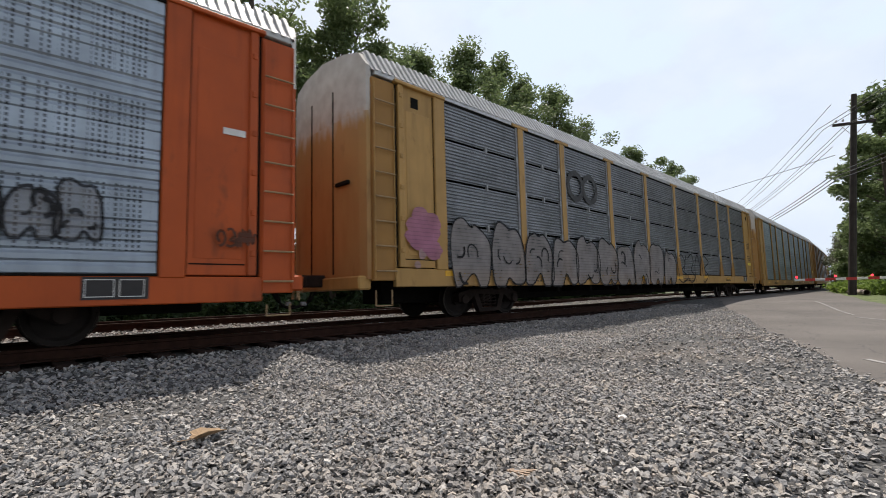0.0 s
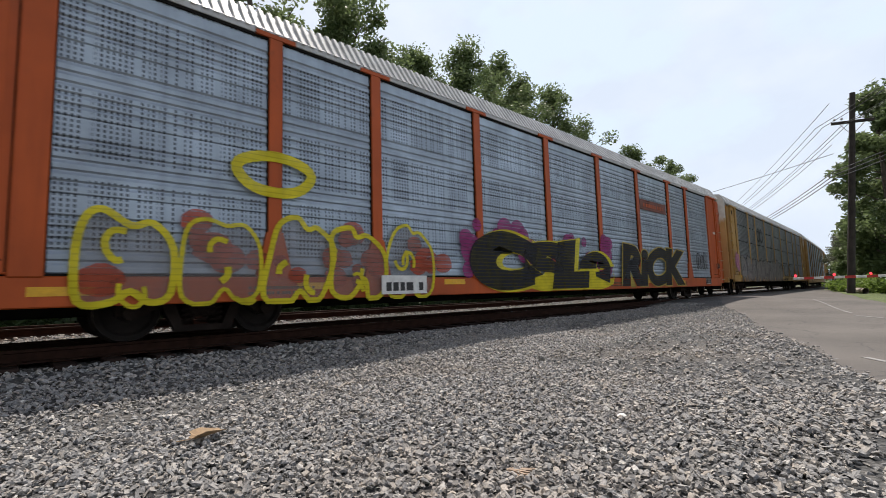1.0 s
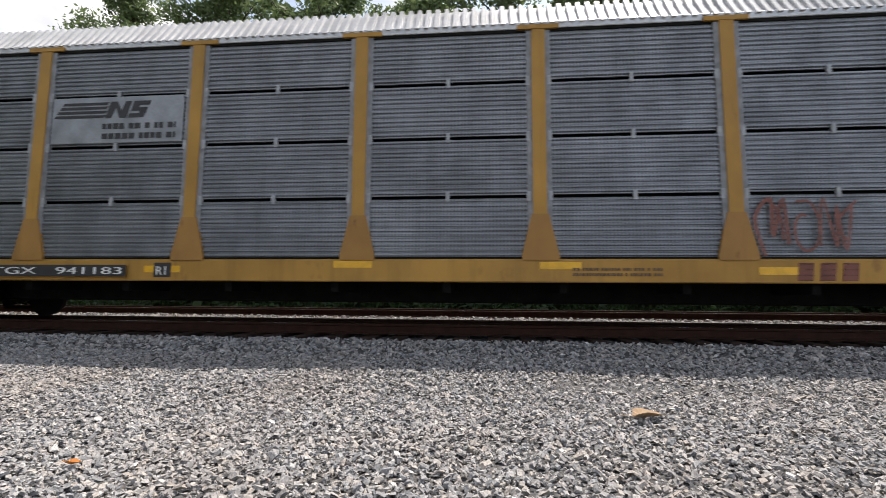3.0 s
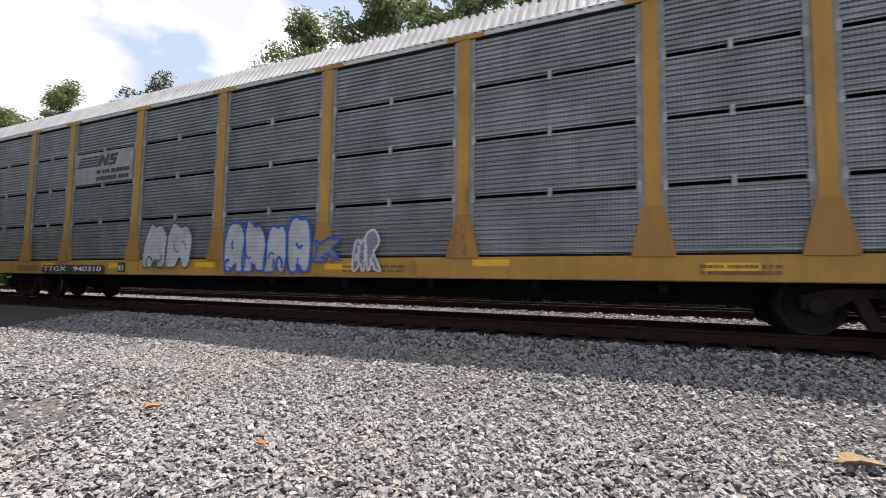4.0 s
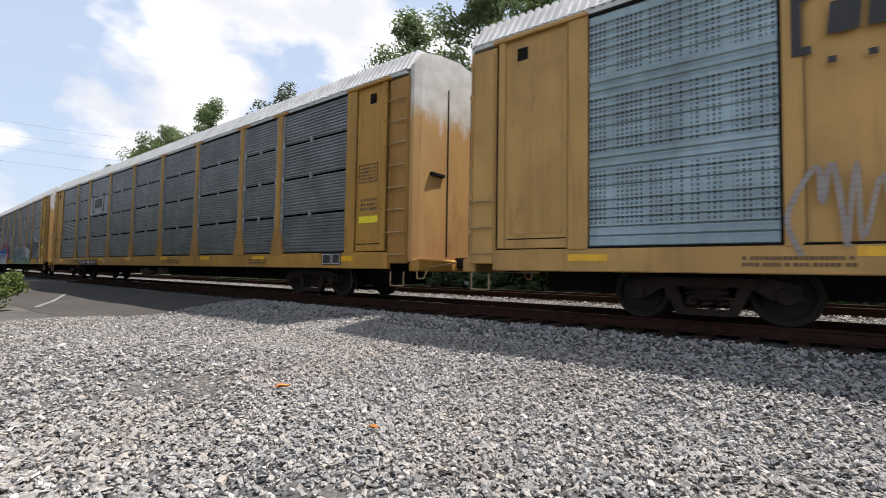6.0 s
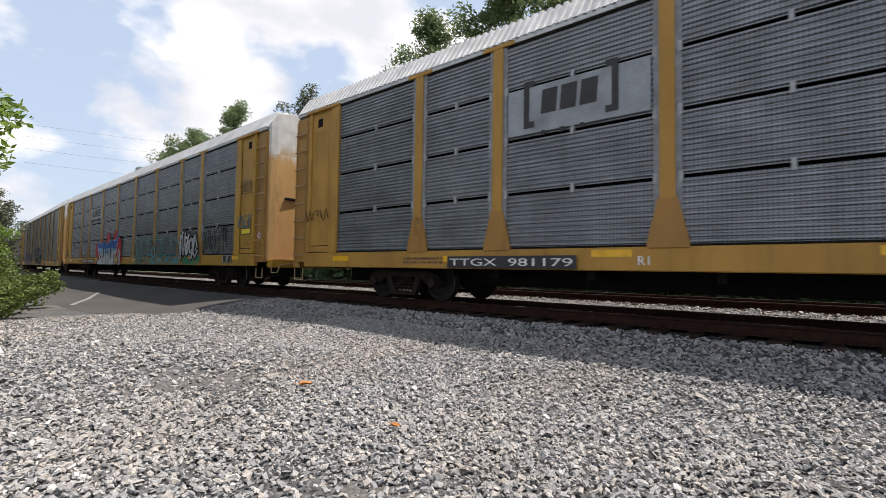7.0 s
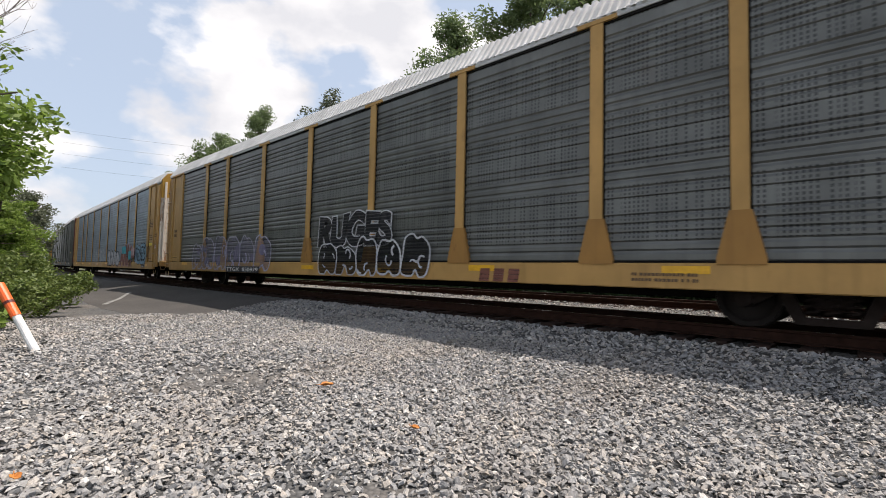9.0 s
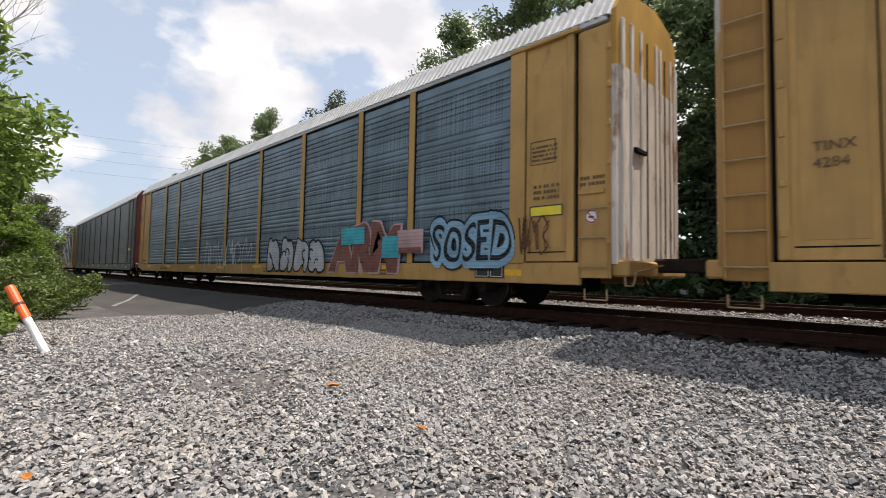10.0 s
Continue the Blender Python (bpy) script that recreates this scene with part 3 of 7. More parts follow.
def arch_piece(car, x0, x1, z0, z1):
    """A row of tall pink arches with teal block shadows, white highlights and a straw cloud behind."""
    rnd = random.Random(24)
    bm = bmesh.new()
    y = -HALF - 0.084
    foot = z0 + 0.36
    for k in range(34):
        c = (x0 + 0.1 + (x1 - x0 + 0.05) * rnd.random(), foot + (z1 - foot) * rnd.uniform(0.0, 1.0))
        r = rnd.uniform(0.14, 0.30)
        f = bm.faces.new([bm.verts.new((c[0] + r * math.cos(q * math.tau / 12), y + 0.014 - 0.0003 * k, min(z1 + 0.1, c[1] + r * math.sin(q * math.tau / 12)))) for q in range(12)])
        f.material_index = 3
    spans = ((0.04, 0.20, 0.60), (0.20, 0.38, 0.78), (0.40, 0.60, 0.88), (0.58, 0.79, 1.0), (0.78, 0.99, 0.72))
    for k, (u0, u1, top) in enumerate(spans):
        a, b, t = x0 + (x1 - x0) * u0, x0 + (x1 - x0) * u1, foot + (z1 - foot) * top
        r = (b - a) / 2
        base = y - 0.004 * k
        arc = [((a + b) / 2 - r * math.cos(q * math.pi / 12), t - r * 0.8 + r * 0.8 * math.sin(q * math.pi / 12)) for q in range(13)]
        for dx, dz, grow, depth, index in ((-0.09, 0.06, 0.05, 0.0, 1), (0.0, 0.0, 0.035, 0.001, 1), (0.0, 0.0, 0.0, 0.002, 0)):
            ring = [(a - grow, foot)] + [(p + grow * (p - (a + b) / 2) / r, q + grow) for p, q in arc] + [(b + grow, foot)]
            f = bm.faces.new([bm.verts.new((p + dx, base - depth, q + dz if q > foot else q)) for p, q in ring])
            f.material_index = index
        stroke(bm, [(p - 0.03 * (p - (a + b) / 2) / r, q - 0.03) for p, q in arc[2:]], 0.03, base - 0.003, 2)
        m = (a + b) / 2 + 0.05
        f = bm.faces.new([bm.verts.new((p, base - 0.0034, q)) for p, q in ((m - 0.17, foot), (m - 0.02, foot + (t - foot) * 0.42), (m + 0.15, foot))])
        f.material_index = 1
        f = bm.faces.new([bm.verts.new((p, base - 0.0036, q)) for p, q in ((a + 0.02, foot + 0.22), (a + 0.34, foot + 0.16), (a + 0.28, foot + 0.28))])
        f.material_index = 1
    slab = [(x0, foot - 0.01), (x1, foot - 0.01), (x1 - 0.25, z0), (x0 + 0.35, z0)]
    f = bm.faces.new([bm.verts.new((p, y - 0.026, q)) for p, q in slab])
    f.material_index = 4
    for u in (0.0, 0.26, 0.44, 0.66, 0.97):
        c = x0 + (x1 - x0) * u
        f = bm.faces.new([bm.verts.new((p, y - 0.028, q)) for p, q in ((c, foot - 0.012), (c + 0.26, z0), (c - 0.10, z0))])
        f.material_index = 1
    stroke(bm, [(x0 + 0.02, foot - 0.015), (x1 - 0.02, foot - 0.015)], 0.028, y - 0.030, 2)
    ob = part("graffiti", bm, [SPRAY["magenta_pink"], SPRAY["teal"], SPRAY["white"], WASH["straw"], SPRAY["pink"]], car, "pink arches sprayed with teal shadows")
    ob["kind"] = "stuff"
    return ob


def banner_piece(car, x0, x1, z0, z1):
    """A broad angular banner, blue above and white below, split by black lines, with red discs behind and a red wedge beside it."""
    bm = bmesh.new()
    y = -HALF - 0.084
    w, h = x1 - x0, z1 - z0
    at = lambda u, v: (x0 + w * u, z0 + h * v)

    def fill(points, depth, index):
        f = bm.faces.new([bm.verts.new((p[0], y - depth, p[1])) for p in (at(*q) for q in points)])
        f.material_index = index

    for u, v, r in ((0.02, 0.5, 0.42), (0.22, 0.72, 0.26), (0.50, 0.84, 0.36), (0.80, 0.92, 0.34)):
        c = at(u, v)
        f = bm.faces.new([bm.verts.new((c[0] + r * math.cos(k * math.tau / 24), y + 0.012, c[1] + r * math.sin(k * math.tau / 24))) for k in range(24)])
        f.material_index = 2
    top = [(0.05, 0.74), (0.10, 0.80), (0.20, 0.70), (0.30, 0.76), (0.33, 0.72), (0.40, 0.80), (0.44, 0.64), (0.58, 0.80), (0.61, 0.74), (0.68, 0.82), (0.80, 0.78), (0.97, 0.96)]
    tail = [(0.93, 0.72), (0.86, 0.58), (0.90, 0.46)]
    fill(top + tail + [(0.80, 0.30), (0.84, 0.0), (0.0, 0.0), (0.10, 0.36)], 0.0, 3)
    fill(top + tail + [(0.66, 0.40), (0.44, 0.34), (0.25, 0.40), (0.09, 0.40)], 0.002, 4)
    fill(top + tail + [(0.66, 0.56), (0.44, 0.52), (0.25, 0.56), (0.08, 0.54)], 0.004, 0)
    stroke(bm, [at(*q) for q in [(0.10, 0.36), top[0]] + top + tail], 0.035, y - 0.010, 3)
    stroke(bm, [at(*q) for q in [(0.07, 0.36), top[0]] + top], 0.09, y + 0.004, 1)
    for line, wide in (([(0.20, 0.72), (0.22, 0.40), (0.32, 0.22), (0.33, 0.04)], 0.035), ([(0.38, 0.78), (0.43, 0.40), (0.45, 0.0)], 0.05), ([(0.60, 0.74), (0.57, 0.40), (0.54, 0.0)], 0.045), ([(0.74, 0.80), (0.75, 0.40), (0.79, 0.2), (0.79, 0.0)], 0.06), ([(0.13, 0.30), (0.06, 0.16), (0.02, 0.0)], 0.16), ([(0.13, 0.46), (0.18, 0.30), (0.25, 0.20)], 0.12)):
        stroke(bm, [at(*q) for q in line], wide, y - 0.012, 1)
    for u in (0.335, 0.655):
        c = at(u, 0.40)
        f = bm.faces.new([bm.verts.new((c[0] + 0.13 * math.cos(k * math.tau / 18), y - 0.014, c[1] + 0.30 * math.sin(k * math.tau / 18))) for k in range(18)])
        f.material_index = 1
    fill([(0.48, 0.46), (0.55, 0.48), (0.50, 0.26)], 0.014, 1)
    fill([(0.84, 0.60), (0.93, 0.60), (0.87, 0.50)], 0.014, 1)
    fill([(0.11, 0.30), (0.17, 0.16), (0.11, 0.13)], 0.016, 2)
    wedge = [(0.86, 0.26), (0.97, 0.80), (1.08, 0.88), (1.20, 0.72), (1.16, 0.40), (1.24, 0.18), (1.12, 0.0), (0.98, 0.0), (1.0, 0.24)]
    wedge = [(0.86 + (u - 0.86) * 0.62, v) for u, v in wedge]
    fill(wedge, 0.006, 2)
    stroke(bm, [at(*q) for q in wedge[-1:] + wedge[:2]], 0.04, y - 0.016, 3)
    fill([(0.95, 0.0), (0.94, 0.42), (0.98, 0.52), (1.02, 0.34), (1.03, 0.0)], 0.010, 3)
    fill([(0.95, 0.02), (0.955, 0.36), (0.975, 0.42), (0.99, 0.05)], 0.013, 1)
    ob = part("graffiti", bm, [SPRAY["blue"], SPRAY["black"], SPRAY["red"], SPRAY["white"], SPRAY["sky"]], car, "blue and white sprayed banner with red discs")
    ob["kind"] = "stuff"
    return ob


def blobs(car, x0, x1, z0, z1, tone, count, seed, small=0.10, large=0.30):
    """A loose cloud of sprayed round blots."""
    rnd = random.Random(seed)
    bm = bmesh.new()
    for k in range(count):
        cx, cz, r = rnd.uniform(x0, x1), rnd.uniform(z0, z1), rnd.uniform(small, large)
        bm.faces.new([bm.verts.new((cx + r * rnd.uniform(0.85, 1.1) * math.cos(q * math.tau / 14), -HALF - 0.080 - 0.0005 * k, cz + r * 0.8 * math.sin(q * math.tau / 14))) for q in range(14)])
    ob = part("graffiti", bm, WASH[tone], car)
    ob["kind"] = "stuff"
    return ob


def ring_spray(car, x0, x1, z0, z1, colour, line):
    """A loose sprayed oval."""
    bm = bmesh.new()
    pts = [((x0 + x1) / 2 + (x1 - x0) / 2 * math.cos(a) * (1 + 0.06 * math.sin(3 * a)), (z0 + z1) / 2 + (z1 - z0) / 2 * math.sin(a)) for a in (k * math.tau / 28 for k in range(30))]
    stroke(bm, pts, line, -HALF - 0.09)
    return part("graffiti", bm, SPRAY[colour], car)


def block_mark(car, x0, x1, z0, z1, colour):
    """An owner's mark as three plain block forms."""
    bm = bmesh.new()
    y = -HALF - 0.058
    w, h = (x1 - x0) / 3, z1 - z0
    for i in range(3):
        u = x0 + w * i
        prism([(u, z0), (u + w * 0.7, z0), (u + w * 0.8, z1), (u + w * 0.1, z1)], y, y + 0.004, bm)
    ob = part("owner_mark", bm, SPRAY[colour], car)
    ob["kind"] = "stuff"
    return ob


def graffiti(car, x0, x1, z0, z1, fill, edge, count, seed, halo=None, line=0.07, style="bubble", label=""):
    """Sprayed fat shapes side by side, with an outline and sometimes a halo."""
    if style == "bubble":
        return bubble_piece(car, x0, x1, z0, z1, fill, edge, count, seed, halo, line, label)
    rnd = random.Random(seed)
    bm = bmesh.new()
    y = -HALF - 0.084
    w = (x1 - x0) / count
    h = z1 - z0
    fat = min(w * 0.26, h * 0.30)
    layer = {0: 0, 1: 0, 2: 0}
    for i in range(count):
        lean, grow, drop = rnd.uniform(-0.15, 0.2), rnd.uniform(0.85, 1.08), rnd.uniform(-0.05, 0.05)
        for line_points in flourish(rnd, True):
            pts = []
            for u, v in line_points:
                v = min(1.05, v * grow + drop)
                pts.append((x0 + w * (i - 0.08 + 1.16 * u) + lean * (v - 0.5) * w, z0 + fat * 0.55 + (h - fat * 1.1) * v))
            if len(pts) == 2:
                mid = ((pts[0][0] + pts[1][0]) / 2 + rnd.uniform(-0.06, 0.06) * w, (pts[0][1] + pts[1][1]) / 2)
                pts = [pts[0], mid, pts[1]]
            wide = fat * rnd.uniform(0.85, 1.15)
            for index, extra, depth in ((2, line * 2 + fat * 0.6, 0.0), (1, line * 2, 0.012), (0, 0.0, 0.026)):
                if index == 2 and not halo:
                    continue
                layer[index] += 1
                fat_stroke(bm, pts, wide + extra, y - depth - 0.0004 * (layer[index] % 28), index)
    ob = part("graffiti", bm, [SPRAY[fill], SPRAY[edge], SPRAY[halo or edge]], car, label)
    ob["kind"] = "stuff"
    return ob


def scrawl(car, x0, x1, z0, z1, colour, loops, seed, line=0.05, label=""):
    """Quick sprayed curls and hooks in a thin line."""
    rnd = random.Random(seed)
    bm = bmesh.new()
    w, h = (x1 - x0) / loops, z1 - z0
    for i in range(loops):
        for n, form in enumerate(flourish(rnd, False)):
            pts = [(x0 + w * (i + 1.1 * u), z0 + h * min(1.0, max(0.0, v))) for u, v in form]
            stroke(bm, smooth(pts, 5, False), line * rnd.uniform(0.7, 1.2), -HALF - 0.086 - 0.0006 * ((2 * i + n) % 9))
    ob = part("graffiti", bm, SPRAY[colour], car, label)
    ob["kind"] = "stuff"
    return ob


def slanted_pair(bm, x, z, w, h, y):
    """Two heavy slanted forms side by side, the first with a notch, the second folded."""
    lean = h * 0.32
    at = lambda u, v: (x + u * w + lean * v, z + h * v)
    prism([at(0.0, 0), at(0.13, 0), at(0.16, 0.62), at(0.33, 0), at(0.48, 0), at(0.48, 1), at(0.34, 1), at(0.32, 0.42), at(0.15, 1), at(0.0, 1)], y, y + 0.004, bm)
    for u0, u1, v0, v1 in ((0.52, 0.88, 0.0, 0.24), (0.74, 0.90, 0.24, 0.40), (0.54, 0.90, 0.40, 0.60), (0.54, 0.70, 0.60, 0.76), (0.54, 0.92, 0.76, 1.0)):
        prism([at(u0, v0), at(u1, v0), at(u1, v1), at(u0, v1)], y, y + 0.004, bm)


def logo(car, material, seed, wide=False):
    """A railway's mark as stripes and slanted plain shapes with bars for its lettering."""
    bm = bmesh.new()
    y = -HALF - 0.068
    part("logo_panel", box(6.78, 9.20, -HALF - 0.060, -HALF - 0.02, 3.05, 3.87, 0.006), PALE_STEEL, car, "paler plain sheet behind the mark")
    x0, z0, reach, gap = (6.98, 3.40, 0.66, 0.09) if wide else (6.82, 3.50, 0.98, 0.075)
    for i in range(4):
        zz = z0 + gap * i
        prism([(x0 + 0.05 * i, zz), (x0 + reach - 0.02 * (3 - i), zz), (x0 + reach + 0.03, zz + gap * 0.62), (x0 + 0.05 * i + 0.03, zz + gap * 0.62)], y, y + 0.004, bm)
    if wide:
        slanted_pair(bm, 7.72, 3.38, 1.32, 0.40, y)
    else:
        slanted_pair(bm, 7.78, 3.49, 0.80, 0.29, y)
    ob = part("logo", bm, material, car)
    ob["kind"] = "stuff"
    if wide:
        bars(car, 6.88, 3.12, 2.18, 0.24, 1, material, y, seed, "lettering")
    else:
        bars(car, 7.74, 3.12, 1.34, 0.35, 2, material, y, seed, "lettering")
    return ob


def bracket_logo(car, x, z, w, h, material):
    """A mark of two square brackets with three block forms between them."""
    bm = bmesh.new()
    y = -HALF - 0.068
    t = h * 0.13
    if x > 6:
        part("logo_panel", box(6.78, 9.20, -HALF - 0.060, -HALF - 0.02, 3.05, 3.87, 0.006), PALE_STEEL, car, "paler plain sheet behind the mark")
    for u, d in ((x, 1), (x + w, -1)):
        prism([(u, z), (u + d * t, z), (u + d * t, z + h), (u, z + h)], y, y + 0.004, bm)
        for zz in (z, z + h - t):
            prism([(u + d * t, zz), (u + d * h * 0.25, zz), (u + d * h * 0.25, zz + t), (u + d * t, zz + t)], y, y + 0.004, bm)
    for i in range(3):
        u = x + w * (0.2 + 0.21 * i)
        prism([(u, z + h * 0.25), (u + w * 0.17, z + h * 0.25), (u + w * 0.19, z + h * 0.75), (u + w * 0.02, z + h * 0.75)], y, y + 0.004, bm)
        prism([(u, z - h * 0.2), (u + w * 0.05, z - h * 0.2), (u + w * 0.05, z - h * 0.1), (u, z - h * 0.1)], y, y + 0.004, bm)
    ob = part("logo", bm, material, car)
    ob["kind"] = "stuff"
    return ob


def ring_logo(car, x, z, w, h, material):
    """A mark of two rounded plain forms side by side."""
    bm = bmesh.new()
    for k in (0.26, 0.74):
        pts = [(x + w * k + 0.23 * w * math.cos(a), z + h / 2 + 0.5 * h * math.sin(a)) for a in (j * math.tau / 18 for j in range(19))]
        stroke(bm, pts, 0.2 * h, -HALF - 0.068)
    ob = part("logo", bm, material, car)
    ob["kind"] = "stuff"
    return ob


def shrink(bm, k=0.89):
    bmesh.ops.scale(bm, vec=(k, 1, k), verts=bm.verts[:])
    return bm


def wheel_mesh():
    bm = shrink(lathe([(0.10, -0.10), (0.14, -0.11), (0.15, -0.045), (0.33, -0.025), (0.37, -0.075), (0.445, -0.075), (0.455, -0.06), (0.46, 0.03), (0.485, 0.045), (0.485, 0.065), (0.40, 0.065), (0.2, 0.05)], 28))
    for f in bm.faces:
        c = f.calc_center_median()
        f.material_index = 1 if c.y < -0.05 and math.hypot(c.x, c.z) > 0.394 else 0
    return bm


def frame_mesh():
    """The cast side frame of a truck: arched top, sloping legs, spring pocket and journal boxes."""
    bm = prism([(-1.22, 0.40), (-1.22, 0.62), (-0.80, 0.72), (0.80, 0.72), (1.22, 0.62), (1.22, 0.40), (0.85, 0.40), (0.62, 0.56), (0.40, 0.58), (-0.40, 0.58), (-0.62, 0.56), (-0.85, 0.40)], -0.10, 0.08)
    prism([(-0.62, 0.56), (-0.44, 0.58), (-0.30, 0.22), (0.30, 0.22), (0.44, 0.58), (0.62, 0.56), (0.42, 0.12), (-0.42, 0.12)], -0.08, 0.06, bm)
    for x in (-1.03, 1.03):
        lathe([(0.05, -0.17), (0.12, -0.16), (0.13, 0.0)], 12, 0.0, bm)
        for v in bm.verts[-36:]:
            v.co.x += x
            v.co.z += 0.46
    return shrink(bm)


def spring_mesh():
    """One coil spring."""
    bm = bmesh.new()
    pts = [Vector((0.075 * math.cos(a), 0.075 * math.sin(a), 0.22 + 0.011 * k)) for k, a in ((k, k * math.tau / 7) for k in range(33))]
    rings = [[bm.verts.new(p + Vector((0, 0, 0.016 * (1 - 2 * q))) + p.xy.to_3d() * (0.2 if q else 0)) for q in (0, 1)] for p in pts]
    for a, b in zip(rings, rings[1:]):
        bm.faces.new((a[0], a[1], b[1], b[0]))
    return bm


def end_mesh(x, d, z0, z1):
    """A rounded end wall; without z1 it runs up to the line of the roof."""
    plan = [(-1.47, -0.02), (-1.43, 0.07), (-1.25, 0.12), (-0.8, 0.16), (0.0, 0.18), (0.8, 0.16), (1.25, 0.12), (1.43, 0.07), (1.47, -0.02)]
    bm = bmesh.new()
    low, high, back_low, back_high = [], [], [], []
    for y, out in plan:
        top = z1 if z1 else EAVE + roof_h(y) - 0.01
        low.append(bm.verts.new((x + d * out, y, z0)))
        high.append(bm.verts.new((x + d * out, y, top)))
        back_low.append(bm.verts.new((x - d * 0.1, y, z0)))
        back_high.append(bm.verts.new((x - d * 0.1, y, top)))
    for k in range(len(plan) - 1):
        for a, b in ((low, high), (back_low, back_high), (high, back_high), (low, back_low)):
            bm.faces.new((a[k], a[k + 1], b[k + 1], b[k]))
    bmesh.ops.recalc_face_normals(bm, faces=bm.faces[:])
    return bm


def end_out(y):
    """How far the end wall stands out at y."""
    return float(np.interp(abs(y), (0.0, 0.8, 1.25, 1.43, 1.47), (0.18, 0.16, 0.12, 0.07, -0.02)))


def hose_mesh():
    """A sagging air hose with a bright coupling at its end."""
    bm = bmesh.new()
    pts = [(0.0, 0.0, 0.74), (0.08, -0.02, 0.56), (0.22, -0.05, 0.40), (0.42, -0.06, 0.36), (0.60, -0.04, 0.42)]
    limb(bm, smooth(pts, 4, False) + [pts[-1]], 0.026, 0.026, 7)
    for f in bm.faces:
        f.material_index = 0
    n = len(bm.faces)
    add_box(bm, 0.55, 0.66, -0.07, -0.01, 0.39, 0.47, 0.015, 1)
    bm.faces.ensure_lookup_table()
    for f in bm.faces[n:]:
        f.material_index = 1
    return bm


def lever_mesh():
    """The bent uncoupling rod across a car's end."""
    bm = bmesh.new()
    pts = [(0.0, -1.36, 0.80), (0.02, -1.36, 0.52), (0.06, -1.20, 0.52), (0.10, -1.12, 0.74), (0.22, -0.3, 0.86)]
    for a, b in zip(pts, pts[1:]):
        rod(bm, a, b, 0.016, 6)
    return bm


def limb_of(points, radii):
    """A lying drum with tapered ends."""
    bm = bmesh.new()
    rings = []
    for p, r in zip(points, radii):
        rings.append([bm.verts.new((p[0], p[1] + r * math.cos(k * math.tau / 14), p[2] + r * math.sin(k * math.tau / 14))) for k in range(14)])
    for a, b in zip(rings, rings[1:]):
        for k in range(14):
            bm.faces.new((a[k], a[(k + 1) % 14], b[(k + 1) % 14], b[k]))
    bm.faces.new(rings[0][::-1])
    bm.faces.new(rings[-1])
    bmesh.ops.recalc_face_normals(bm, faces=bm.faces[:])
    return bm


def sticker_mesh():
    """A round sign: a red ring with a slanted bar on a white disc."""
    bm = bmesh.new()
    disc = [(0.115 * math.cos(k * math.tau / 20), 0.115 * math.sin(k * math.tau / 20)) for k in range(20)]
    f = bm.faces.new([bm.verts.new((p, 0.0, q)) for p, q in disc])
    f.material_index = 0
    stroke(bm, [(p * 0.86, q * 0.86) for p, q in disc + disc[:1]], 0.022, -0.003, 1)
    stroke(bm, [(-0.07, 0.07), (0.07, -0.07)], 0.022, -0.003, 1)
    stroke(bm, [(-0.05, -0.01), (0.05, -0.01)], 0.035, -0.0015, 2)
    return bm


def coupler_mesh():
    bm = box(-0.8, 0.15, -0.13, 0.13, 0.74, 0.98, 0.03)
    add_box(bm, -0.98, -0.75, -0.2, 0.2, 0.68, 1.04, 0.04)
    return bm


